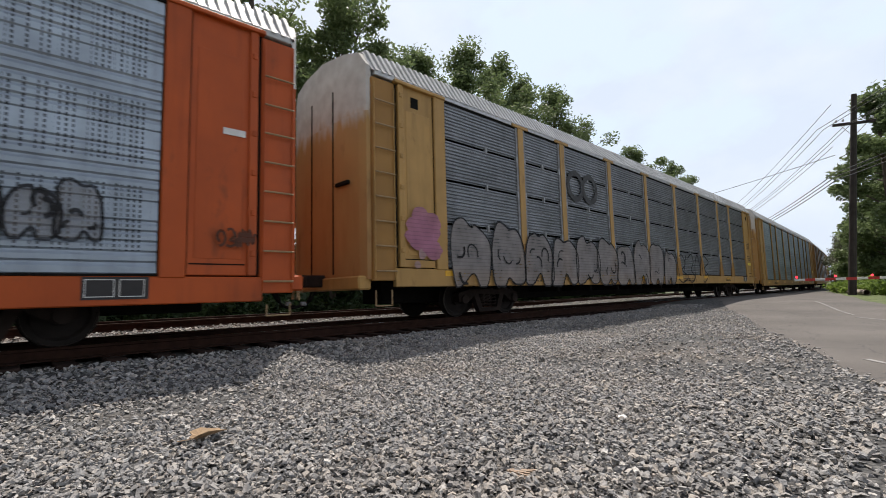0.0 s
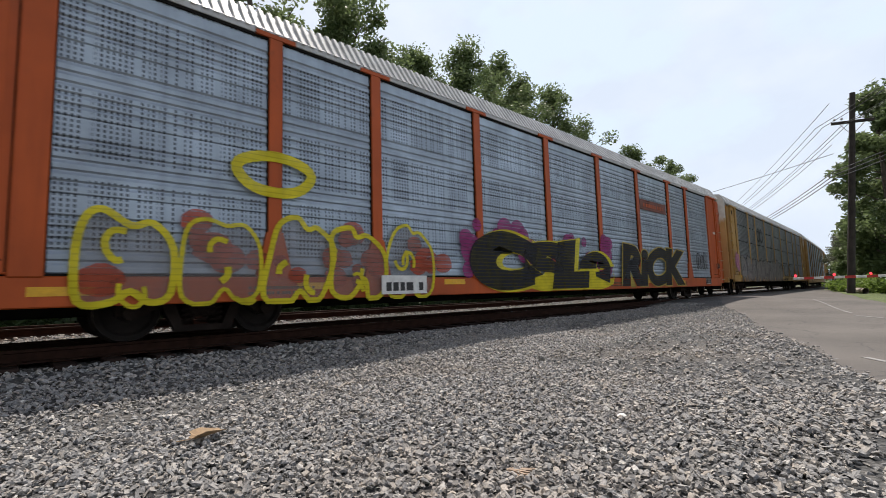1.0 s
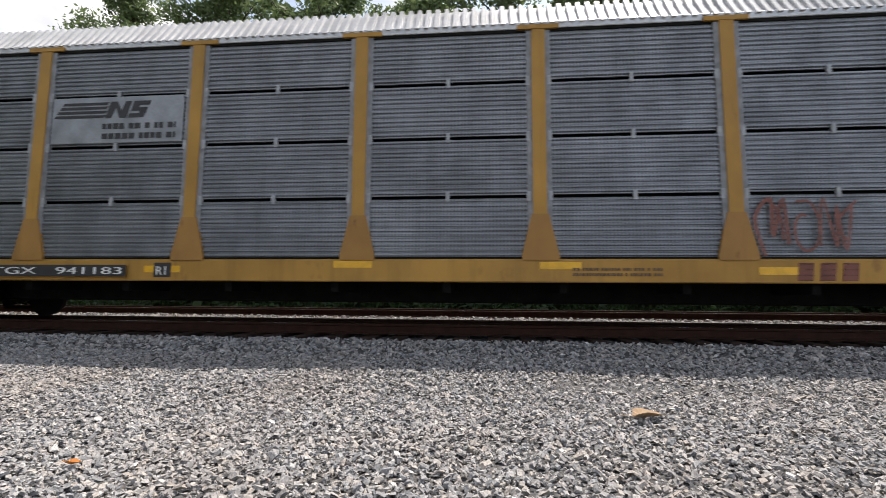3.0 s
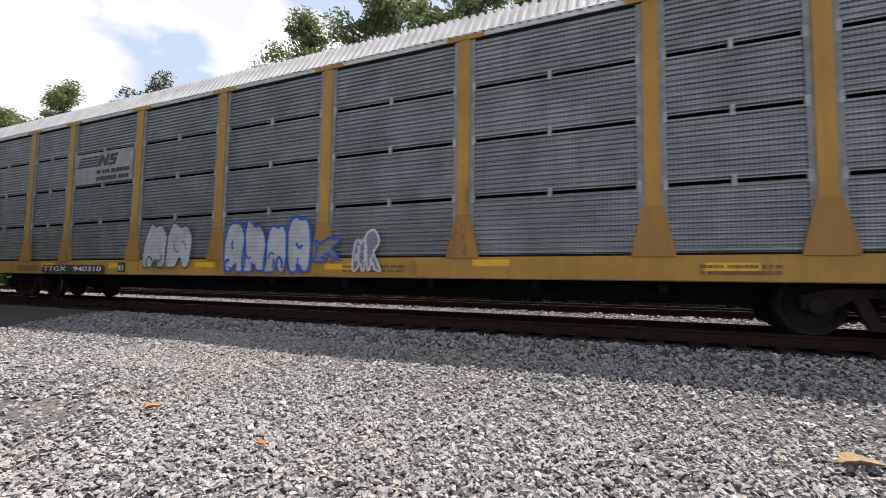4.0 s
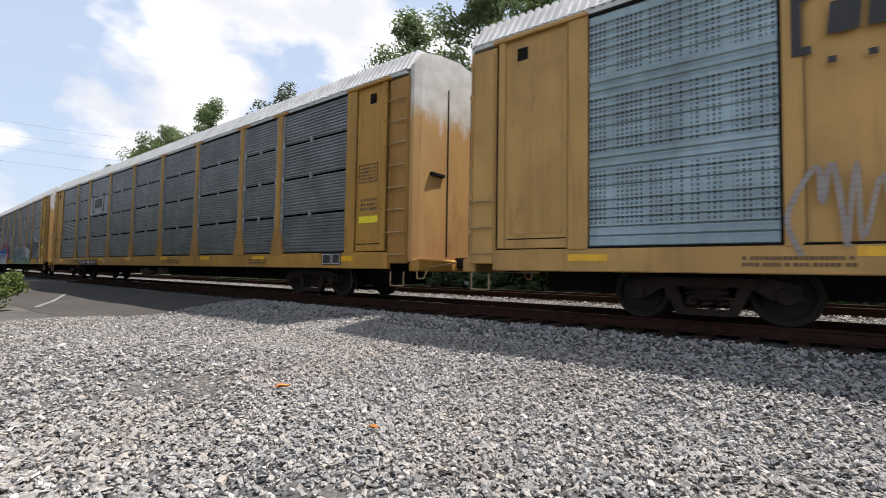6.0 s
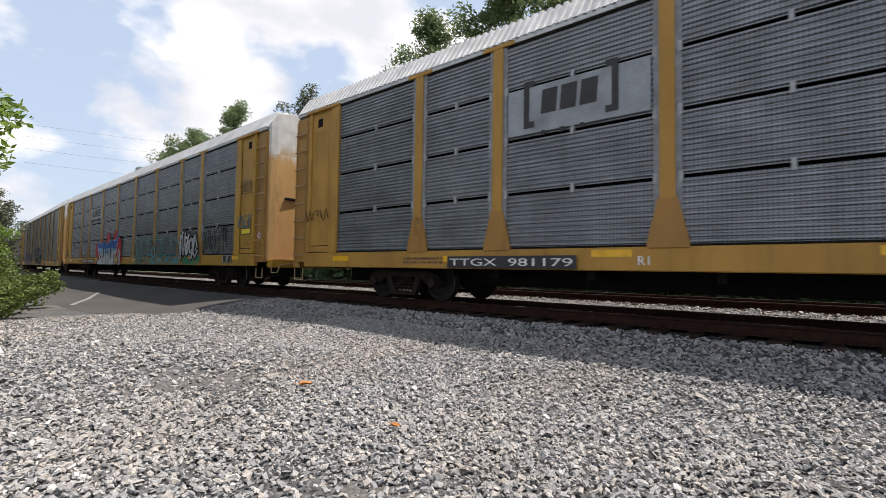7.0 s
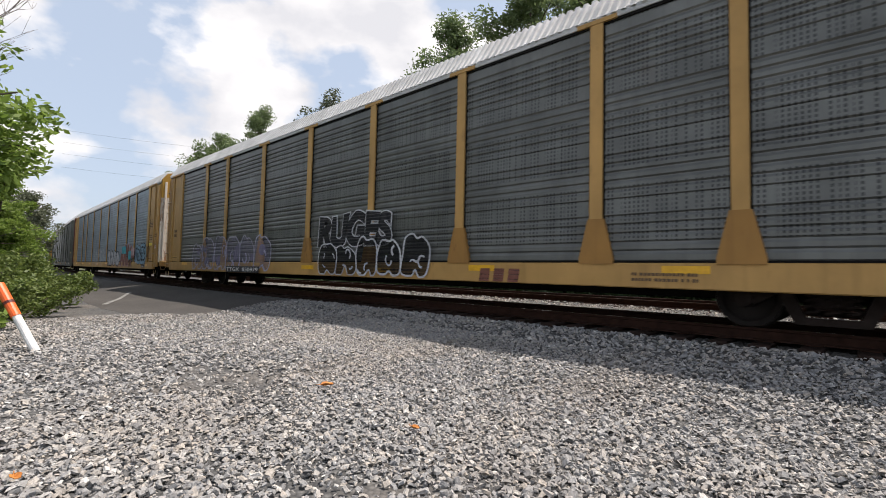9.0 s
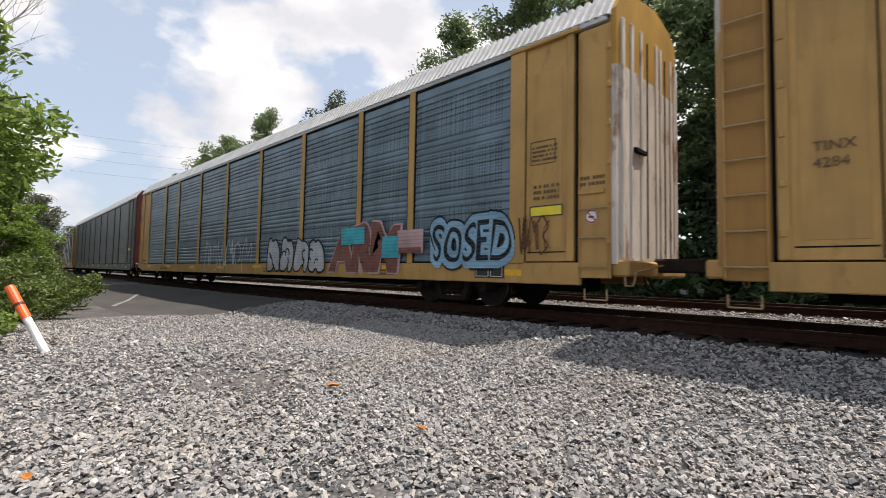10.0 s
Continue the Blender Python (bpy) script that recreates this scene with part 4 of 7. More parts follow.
def make_car(look_of, label):
    """A closed auto-carrier car. look_of: kind A, B, C or Z; body, sheet, end and roof materials."""
    kind, body_m, sheet_m, end_m = look_of["kind"], look_of["body"], look_of["sheet"], look_of.get("end", RUSTY if look_of["body"] in (YELLOW, TAN, GOLD) else look_of["body"])
    top_m = look_of.get("top", WHITE)
    sill_m = look_of.get("sill", body_m)
    z_low, z_sill = (0.70, 1.06) if kind in "AC" else (0.51, 0.88)
    car = tagged(new("auto_rack_car"), label, "rail car", "cars of the freight train")
    posts = POSTS
    ends = 1.88
    if kind == "C":
        posts = [2.2, 4.73, 6.68, 9.49, 12.30, 15.10, 17.91, 20.72, 22.67, 25.2]
        ends = 2.2
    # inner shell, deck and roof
    # Shell is black so that its colour gives the unlit car interior.
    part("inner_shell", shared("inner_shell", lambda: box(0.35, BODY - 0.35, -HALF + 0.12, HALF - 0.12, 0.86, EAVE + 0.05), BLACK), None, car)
    part("deck", shared(("deck", z_low), lambda: box(0.2, BODY - 0.2, -HALF + 0.06, HALF - 0.06, z_low + 0.2, z_sill - 0.02), BLACK), None, car)
    part("roof", shared("roof", roof_mesh, ROOF), None, car, "ribbed galvanised steel roof")
    for side, turn in ((-1, 0), (1, 180)):
        near = side < 0
        y = side * HALF

        def xw(x, w=0.0):
            return x if near else x + w

        # side sill
        part("side_sill", shared(("side_sill", z_low), lambda: box(0.5, BODY - 0.5, -0.05, 0.06, z_low, z_sill, 0.015), sill_m), None, car, "", (0 if near else BODY, y, 0), turn)
        part("eave_rail", shared("eave_rail", lambda: box(0.05, BODY - 0.05, -0.045, 0.06, EAVE - 0.10, EAVE + 0.02, 0.01), ROOF if kind != "A" else GALV), None, car, "", (0 if near else BODY, y, 0), turn)
        # sheets between the posts
        bays = list(zip(posts, posts[1:]))
        for b, (a, c) in enumerate(bays):
            w = c - a
            solid = kind == "C" and b in (1, 7)
            if solid:
                me = shared(("solid_panel", w), lambda: ribbed(w, EAVE - 0.1 - z_sill, 6.0, 0.0), body_m)
                part("side_panel", me, None, car, "plain painted side panel", (a if near else c, y - side * 0.01, z_sill + 0.01), turn)
                if near:
                    for u in (0.06, w / 2 - 0.03, w - 0.12):
                        part("stiffener", shared("stiffener", lambda: box(0, 0.06, -0.03, 0.02, 0, EAVE - 1.3, 0.008), body_m), None, car, "", (a + u, y - 0.02, z_sill + 0.02))
            elif kind == "A":
                hs = (0.985, 0.955, 0.905, 0.895)
                z = z_sill + 0.02
                for h in hs:
                    me = shared(("side_panel", round(w, 2), h), lambda: ribbed(w - 0.05, h - 0.055, 0.078, 0.024), sheet_m)
                    part("side_panel", me, None, car, "", ((a + 0.025) if near else (c - 0.025), y + side * 0.012, z), turn)
                    z += h
            else:
                me = shared(("side_panel", round(w, 2), z_sill), lambda: grooved(w - 0.04, EAVE - 0.10 - z_sill - 0.02), sheet_m)
                part("side_panel", me, None, car, "", ((a + 0.02) if near else (c - 0.02), y + side * 0.010, z_sill + 0.025), turn)
        # posts
        for p in posts[1:-1]:
            me = shared(("post", z_sill), lambda: post_mesh(z_sill), [body_m, RUSTY if body_m in (YELLOW, TAN, GOLD) else body_m])
            if kind in "CZ":
                me = shared(("slim_post", z_sill), lambda: box(-0.09, 0.09, -0.06, 0.04, z_sill - 0.02, EAVE - 0.08, 0.01), body_m)
            part("post", me, None, car, "", (p if near else BODY - p, y, 0), turn)
            if near and kind == "A":
                part("post_flange", shared(("post_flange", z_sill), lambda: box(-0.19, 0.19, -0.05, 0.0, z_sill + 0.03, EAVE - 0.13, 0.006), FLANGE), None, car, "", (p, y, 0))
            elif near:
                part("post_seal", shared(("post_seal", z_sill), lambda: box(-0.128, 0.128, -0.034, 0.0, z_sill + 0.03, EAVE - 0.13), BLACK), None, car, "", (p, y, 0))
        if near:
            part("sill_gap", shared(("sill_gap", z_sill), lambda: box(ends, BODY - ends, -0.045, 0.0, z_sill + 0.002, z_sill + 0.030), BLACK), None, car, "dark joint above the sill", (0, y, 0))
            # Black strip added for the shadow that the eave casts on the sheets.
            part("eave_gap", shared("eave_gap", lambda: box(ends, BODY - ends, -0.040, 0.0, EAVE - 0.15, EAVE - 0.103), BLACK), None, car, "dark strip standing for the shadow below the eave", (0, y, 0))
        if kind == "A" and near:
            for z in (2.045, 3.0, 3.905):
                me = shared("panel_clip", lambda: box(-0.028, 0.028, -0.055, 0.0, -0.085, 0.065), CLIP)
                for x in [p + e for p in posts[1:-1] for e in (-0.17, 0.17)] + [(a + c) / 2 for a, c in bays]:
                    part("panel_clip", me, None, car, "", (x, -HALF, z))
        # end bays with plain sheet, frame post, corner piece and ladder
        for lead in (False, True):
            flip = lead if near else not lead
            x_at = BODY if lead else 0.0

            def sx(x0, x1):
                return (x0, x1) if not lead else (BODY - x1, BODY - x0)

            a, c = sx(0.60, ends - 0.02)
            part("end_panel", box(a, c, y - 0.02 if near else y - 0.04, y + 0.04 if near else y + 0.02, z_sill + 0.02, EAVE - 0.1, 0.01), body_m, car)
            a, c = sx(ends - 0.32, ends)
            part("end_post", box(a, c, *sorted((y + side * 0.07, y - side * 0.04)), z_sill - 0.02, EAVE - 0.06, 0.015), body_m, car)
            a, c = sx(0.0, 0.538)
            part("corner_panel", box(a, c, *sorted((y + side * 0.02, y - side * 0.06)), z_low + 0.12, EAVE - 0.14, 0.012), RUSTY if end_m is RUSTY else body_m, car, "rust-stained corner door")
            if near:
                # Black strip drawn for the shadow line along the end post.
                a, c = sx(ends - 0.338, ends - 0.322)
                part("door_gap", box(a, c, y - 0.026, y + 0.01, z_sill + 0.04, EAVE - 0.14), BLACK, car, "dark vertical line of joint and post shadow")
                # Open joint between corner door and panel.
                a, c = sx(0.543, 0.585)
                part("door_gap", box(a, c, y - 0.004, y + 0.02, z_sill + 0.04, EAVE - 0.14), BLACK, car, "dark vertical line of joint and post shadow")
                a, c = sx(0.60, 0.73)
                part("door_edge", box(a, c, y - 0.065, y + 0.02, z_sill + 0.02, EAVE - 0.12, 0.012), body_m, car)
                a, c = sx(0.03, 0.50)
                bm = bmesh.new()
                for u in (a, c):
                    rod(bm, (u, y - 0.045, z_low + 0.15), (u, y - 0.045, EAVE - 0.25), 0.012, 5)
                ladder = part("ladder", bm, body_m, car)
                for k in range(8 if kind in "AB" else 3):
                    z = z_low + 0.3 + k * 0.465
                    me = shared("rung", lambda: rod(bmesh.new(), (0, 0, 0), (0.47, 0, 0), 0.016, 6), RUNG)
                    part("rung", me, None, ladder, "", (a, y - 0.085, z))
                a, c = sx(0.05, 0.42)
                bm = rod(bmesh.new(), (a, y - 0.02, z_low - 0.05), (a, y - 0.02, z_low - (0.34 if kind in "AC" else 0.22)), 0.014, 5)
                rod(bm, (a, y - 0.02, z_low - (0.34 if kind in "AC" else 0.22)), (c, y - 0.02, z_low - (0.34 if kind in "AC" else 0.22)), 0.014, 5)
                rod(bm, (c, y - 0.02, z_low - (0.34 if kind in "AC" else 0.22)), (c, y - 0.02, z_low - 0.05), 0.014, 5)
                part("step", bm, RUNG, car)
                me = shared("hinge", lambda: box(-0.035, 0.035, -0.05, 0.0, -0.05, 0.05, 0.01), body_m)
                for k in range(6):
                    part("hinge", me, None, car, "", (sx(0.64, 0.68)[0] + 0.02 if kind in "AB" else sx(0.0, 0.04)[0] + 0.02, y - (0.035 if kind in "AB" else 0.005), z_sill + 0.35 + k * 0.62))
                a, c = sx(0.76, ends - 0.36)
                part("door_gap", box(a, c, y - 0.0235, y + 0.01, z_sill + 0.17, z_sill + 0.19), BLACK, car, "dark joint at the foot of the door")
                part("door_panel", box(a + 0.06, c - 0.06, y - 0.027, y, z_sill + 0.26, EAVE - 0.62, 0.004), body_m, car)
                if kind in "AC":
                    a, c = sx(0.95, 1.15)
                    part("vent_hole", box(a, c, y - 0.026, y + 0.02, EAVE - 0.52, EAVE - 0.3), BLACK, car, "square dark opening")
                a, c = sx(0.5, ends)
                part("drip_rail", box(a, c, y - 0.10, y + 0.02, EAVE - 0.13, EAVE - 0.06, 0.01), body_m, car)
    # end walls with folding doors
    for lead in (False, True):
        x = BODY if lead else 0.0
        d = 1 if lead else -1
        split = 4.05
        for nm, low_z, m in (("end_door", 0.86, end_m), ("end_gable", split, top_m)):
            part(nm, end_mesh(x, d, low_z, split if low_z < 1 else None), END_PAINT if end_m is RUSTY else m, car)
        for yy in (-0.42, 0.46):
            part("door_seam", box(*sorted((x + d * (end_out(yy) - 0.02), x + d * (end_out(yy) + 0.012))), yy, yy + 0.035, 0.98, EAVE - 0.15), BLACK, car, "dark vertical door seam")
        if look_of.get("ribs"):
            for yy in (-1.28, -1.0, -0.66, 0.0, 0.22, 0.8, 1.1, 1.28):
                me = shared("door_rib", lambda: box(-0.10, 0.022, -0.05, 0.05, 0.95, EAVE - 0.03, 0.012), end_m)
                part("door_rib", me, None, car, "", (x + d * end_out(yy), yy, 0), 0 if lead else 180)
        part("door_bar", box(*sorted((x + d * 0.15, x + d * 0.23)), -1.0, -0.55, 2.70, 2.77, 0.01), BLACK, car, "dark handhold slot on the door")
        part("end_beam", shared("end_beam", lambda: box(-0.14, 0.14, -1.4, 1.4, 0.66, 0.92, 0.03), body_m), None, car, "", (x + d * 0.1, 0, 0))
        part("brake_pipe", shared("brake_pipe", lambda: rod(rod(bmesh.new(), (0, -0.5, 0.8), (0.12, -0.55, 0.45), 0.025), (0.12, -0.55, 0.45), (0.32, -0.3, 0.38), 0.025), BLACK), None, car, "", (x + d * 0.1, 0, 0), 0 if lead else 180)
        part("air_hose", shared("air_hose", hose_mesh, [BLACK, FLANGE]), None, car, "black air hose with a bright coupling", (x + d * 0.12, -0.35 * d, 0), 0 if lead else 180)
        part("uncoupling_lever", shared("uncoupling_lever", lever_mesh, RUNG), None, car, "", (x + d * 0.16, 0, 0), 0 if lead else 180)
        part("coupler", shared("coupler", coupler_mesh, DARK_IRON), None, car, "rusty cast coupler", (x + d * 0.73, 0, 0), 180 if lead else 0)
    # underframe
    part("centre_sill", shared("centre_sill", lambda: box(1.0, BODY - 1.0, -0.35, 0.35, 0.36, 0.85, 0.03), BLACK), None, car)
    for k in range(9):
        part("cross_bearer", shared("cross_bearer", lambda: prism([(-0.06, 0.85), (0.06, 0.85), (0.06, 0.54), (-0.06, 0.54)], -1.35, 1.35), BLACK), None, car, "", (6.4 + k * 1.82, 0, 0))
    if look_of.get("tank"):
        tank = shared("air_tank", lambda: limb_of([(-0.62, 0, 0), (-0.56, 0, 0), (0.56, 0, 0), (0.62, 0, 0)], (0.07, 0.15, 0.15, 0.07)), TANK)
        part("air_tank", tank, None, car, "dusty brown air tank", (12.8, -1.02, 0.50))
        part("valve_box", shared("valve_box", lambda: box(-0.18, 0.18, -0.16, 0.16, 0.40, 0.66, 0.03), TANK), None, car, "", (14.2, -1.02, 0))
    for cx in TRUCKS:
        truck = part("truck", shared("truck", lambda: box(-0.2, 0.2, -1.0, 1.0, 0.30, 0.58, 0.04), DARK_IRON), None, car, "", (cx, 0, 0))
        for side in (-1, 1):
            part("side_frame", shared("side_frame", frame_mesh, DARK_IRON), None, truck, "", (0, side * 1.0, 0), 0 if side < 0 else 180)
            for dx in (-0.2, 0.0, 0.2):
                part("spring", shared("spring", spring_mesh, DARK_IRON), None, truck, "", (dx, side * 1.0, 0))
            for dx in (-0.91, 0.91):
                part("wheel", shared("wheel", wheel_mesh, [TREAD_MIX, TREAD]), None, truck, "", (dx, side * 0.76, 0.41), 0 if side < 0 else 180)
        for dx in (-0.91, 0.91):
            part("axle", shared("axle", lambda: rod(bmesh.new(), (0, -0.72, 0.41), (0, 0.72, 0.41), 0.075, 10), DARK_IRON), None, truck, "", (dx, 0, 0))
    # yellow tape along the sill and small plates
    rnd = random.Random(int(look_of.get("seed", 1)))
    for k in range(8):
        x = 1.9 + k * 3.3 + rnd.uniform(-0.3, 0.3)
        z = z_sill - 0.12 - rnd.uniform(0, 0.12)
        part("reflector", shared("reflector", lambda: box(0, 0.62, -0.056, -0.04, 0, 0.11), REFLECT), None, car, "yellow reflective strip", (x, -HALF, z))
    y = -HALF - 0.058
    u = 0.95
    frame_z = look_of.get("frame_z", 2.6)
    if not look_of.get("plain_door"):
        bars(car, BODY - ends + 0.47, frame_z + 0.06, 0.50, 0.30, 4, FADED_INK, -HALF - 0.038, 3)
    if not (look_of.get("bare") or look_of.get("plain_door")):
        bars(car, BODY - ends + 0.5, 1.98, 0.5, 0.3, 3, FADED_INK, -HALF - 0.038, 5)
    if kind == "A":
        part("data_frame", hollow_edge(BODY - ends + 0.42, BODY - ends + 1.02, frame_z, frame_z + 0.40, 0.014, -HALF - 0.038, -HALF - 0.03), INK, car, "thin black frame round small lettering")
    if not look_of.get("plain_door"):
        part("warning_sticker", box(BODY - ends + 0.45, BODY - ends + 1.05, -HALF - 0.038, -HALF - 0.028, 1.70, 1.85), LEMON, car, "yellow warning sticker")
    for u, w in ((4.2, 1.1), (15.6, 1.3), (21.4, 0.9)):
        bars(car, u, z_low + 0.10, w, 0.16, 2, FADED_INK, y - 0.001, int(u) + rnd.randrange(9))
    part("data_plate", box(BODY - ends - 0.8, BODY - ends - 0.1, y, y + 0.01, z_low + 0.08, z_low + 0.36), INK, car, "black data plate with white lines")
    part("data_lines", hollow_edge(BODY - ends - 0.77, BODY - ends - 0.47, z_low + 0.11, z_low + 0.33, 0.010, y - 0.004, y), CHALK, car)
    part("data_lines", hollow_edge(BODY - ends - 0.42, BODY - ends - 0.15, z_low + 0.11, z_low + 0.33, 0.010, y - 0.004, y), CHALK, car)
    return car


def number_panel(car, words, x0, x1, z0, z1):
    """A black panel on the sill with white letters."""
    y = -HALF - 0.112
    part("number_panel", box(x0, x1, y, y + 0.012, z0, z1), INK, car, "black panel with white letters")
    ob = text(car, words, x0 + 0.06, z0 + (z1 - z0) * 0.2, (z1 - z0) * 0.86, CHALK, y - 0.004)
    width = max(v.co.x for v in ob.data.vertices)
    ob.data.transform(Matrix.Diagonal(((x1 - x0 - 0.12) / width, 1, 1, 1)))


TREAD_MIX = plain("grimy_wheel_iron", (0.020, 0.016, 0.014), 0.8, 0.0, 6.0, 0.3, 0.15, 0.2)


# ---- ground ----
def smoothstep(a, b, v):
    u = np.clip((v - a) / (b - a), 0, 1)
    return u * u * (3 - 2 * u)


def bend(x):
    """How far the line of the tracks has curved away towards the wood at x."""
    return np.clip(np.abs(x) - 8.0, 0.0, 260.0) ** 2 / 1600.0


def bend_turn(x):
    """The angle of the tracks at x, in degrees."""
    return math.degrees(math.atan(math.copysign(min(max(abs(x) - 8.0, 0.0), 260.0) / 800.0, x)))


def ground_z(x, y):
    """Height of the ground: track bed, a gravel apron that falls away, road humps at the crossings."""
    x, y = np.asarray(x, float), np.asarray(y, float)
    y = y - bend(x) * smoothstep(-9.0, -2.0, y)
    bed = smoothstep(-4.6, -1.5, y) * (1 - smoothstep(6.2, 8.2, y))
    apron = -0.42 + 0.010 * np.clip(x, -14, 10)
    z = apron + (-0.235 - apron) * bed
    z = z + 0.125 * smoothstep(1.2, 2.1, y) * (1 - smoothstep(5.6, 7.0, y))
    cross = smoothstep(15, 23, x) * (1 - smoothstep(48, 60, x)) * smoothstep(-12, -2.0, y) * (1 - smoothstep(6, 14, y))
    z = z + (-0.03 - z) * cross
    z = z + 0.03 * np.sin(x * 0.9 + 1.3 * np.sin(y * 0.7)) * np.cos(y * 1.1) * (1 - cross) * (1 - bed)
    return z - 0.6 * smoothstep(8, 16, y) * (1 - smoothstep(30, 60, np.abs(x)))


def grid_mesh(name, xs, ys, lift=0.0, keep=None):
    xs, ys = np.asarray(xs), np.asarray(ys)
    gx, gy = np.meshgrid(xs, ys)
    gz = ground_z(gx, gy) + lift
    verts = np.stack([gx, gy, gz], -1).reshape(-1, 3)
    n = len(xs)
    faces = []
    for j in range(len(ys) - 1):
        for i in range(n - 1):
            if keep is None or keep((xs[i] + xs[i + 1]) / 2, (ys[j] + ys[j + 1]) / 2):
                a = j * n + i
                faces.append((a, a + 1, a + n + 1, a + n))
    me = bpy.data.meshes.new(name)
    me.from_pydata(verts.tolist(), [], faces)
    me.update()
    return me


def graded(inner, step, outer, count):
    a = np.arange(-inner, inner + step / 2, step)
    far = inner + (outer - inner) * np.linspace(0, 1, count + 1)[1:] ** 2.5
    return np.concatenate([-far[::-1], a, far])


def ground_material():
    g = Graph("gravel_and_soil", 0.95)
    sep = g.node("ShaderNodeSeparateXYZ", Vector=g.place)
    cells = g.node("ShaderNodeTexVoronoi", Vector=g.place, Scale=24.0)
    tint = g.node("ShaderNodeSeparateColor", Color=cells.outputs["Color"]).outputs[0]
    # Bed and cell edges are darkened to paint the shade between loose stones.
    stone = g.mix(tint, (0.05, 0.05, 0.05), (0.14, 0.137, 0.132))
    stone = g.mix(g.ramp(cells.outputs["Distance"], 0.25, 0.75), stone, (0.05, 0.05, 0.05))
    dust = g.ramp(g.noise(0.55, 5), 0.52, 0.68)
    stone = g.mix(g.math("MULTIPLY", dust, 0.55), stone, (0.17, 0.148, 0.128))
    soil = g.mix(g.noise(3.0, 6), (0.035, 0.042, 0.018), (0.075, 0.085, 0.035))
    wide = g.math("ADD", g.math("ABSOLUTE", sep.outputs[1]), g.math("MULTIPLY", g.noise(0.4, 4), 3.0))
    green = g.ramp(wide, 13.0, 15.0)
    north = g.ramp(g.math("ADD", sep.outputs[1], g.math("MULTIPLY", g.noise(0.6, 4), 2.0)), 8.0, 8.8)
    green = g.math("MAXIMUM", green, north)
    c = g.mix(green, stone, soil)
    return g.done(c, g.math("SUBTRACT", 1.0, cells.outputs["Distance"]), 0.9, 0.03)


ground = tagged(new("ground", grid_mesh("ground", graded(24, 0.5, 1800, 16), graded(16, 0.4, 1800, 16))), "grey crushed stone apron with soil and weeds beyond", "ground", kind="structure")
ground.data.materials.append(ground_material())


def asphalt_material(name, k):
    g = Graph(name, 0.88)
    c = g.mix(g.ramp(g.noise(0.5, 6), 0.35, 0.7), times((0.074, 0.066, 0.059), k), times((0.115, 0.103, 0.092), k))
    c = g.mix(g.math("MULTIPLY", g.ramp(g.noise(90, 2), 0.5, 0.7), 0.4), c, times((0.17, 0.157, 0.143), k))
    bend = g.node("ShaderNodeTexNoise", Vector=g.place, Scale=1.4, Detail=6.0)
    shift = g.nodes.new("ShaderNodeVectorMath")
    g.links.new(g.place, shift.inputs[0])
    g.links.new(bend.outputs["Color"], shift.inputs[1])
    crack = g.node("ShaderNodeTexVoronoi", Vector=shift.outputs[0], Scale=0.4)
    crack.feature = "DISTANCE_TO_EDGE"
    c = g.mix(g.math("MULTIPLY", g.math("LESS_THAN", crack.outputs["Distance"], 0.006), 0.6), c, (0.035, 0.035, 0.035))
    return g.done(c, g.noise(120, 2), 0.4, 0.006)


ASPHALT = asphalt_material("old_asphalt", 1.0)
NEW_ASPHALT = asphalt_material("dark_new_asphalt", 0.5)


def strip_mesh(name, ys, left, right, lift=0.006, columns=48):
    """Paving between two edges, each a function of y; finer towards the first edge."""
    verts, faces = [], []
    for y in ys:
        a, b = left(y), right(y)
        for k in range(columns + 1):
            x = a + (b - a) * (k / columns) ** 2
            verts.append((x, y, float(ground_z(x, y)) + lift))
    n = columns + 1
    for r in range(len(ys) - 1):
        for k in range(columns):
            p = r * n + k
            faces.append((p, p + 1, p + n + 1, p + n))
    me = bpy.data.meshes.new(name)
    me.from_pydata(verts, [], faces)
    me.update()
    return me


def road_edge(y):
    return 5.5 + (y + 8.2) * 2.74 + 0.16 * math.sin(y * 2.3) + 0.07 * math.sin(y * 9.1)


def verge_edge(y):
    return float(np.interp(y, (-60, -7.4, -6.5, -5.6, -2.7), (-110, 21, 25, 30, 45.5))) + 0.25 * math.sin(y * 5.0)


def lane_edge(y):
    return -12.1 - 0.12 * math.sin(y * 1.7) - 0.06 * math.sin(y * 7.3) - 0.55 * max(0.0, -3.5 - y) ** 2.2


road = tagged(new("road", strip_mesh("road", np.concatenate([np.arange(-60, -14, 2.0), np.arange(-14, -1.5, 0.2)]), road_edge, verge_edge)), "sun-bleached grey asphalt street at the level crossing", "road", kind="structure")
road.data.materials.append(ASPHALT)
lane = tagged(new("road_lane", strip_mesh("road_lane", np.arange(-5.3, -1.55, 0.15), lane_edge, lambda y: -80.0)), "dark worn asphalt strip beside the track", "road", kind="structure")
lane.data.materials.append(NEW_ASPHALT)
ROAD_PAINT = plain("worn_white_road_paint", (0.19, 0.185, 0.175), 0.85, 0, 3.0, 0.4)


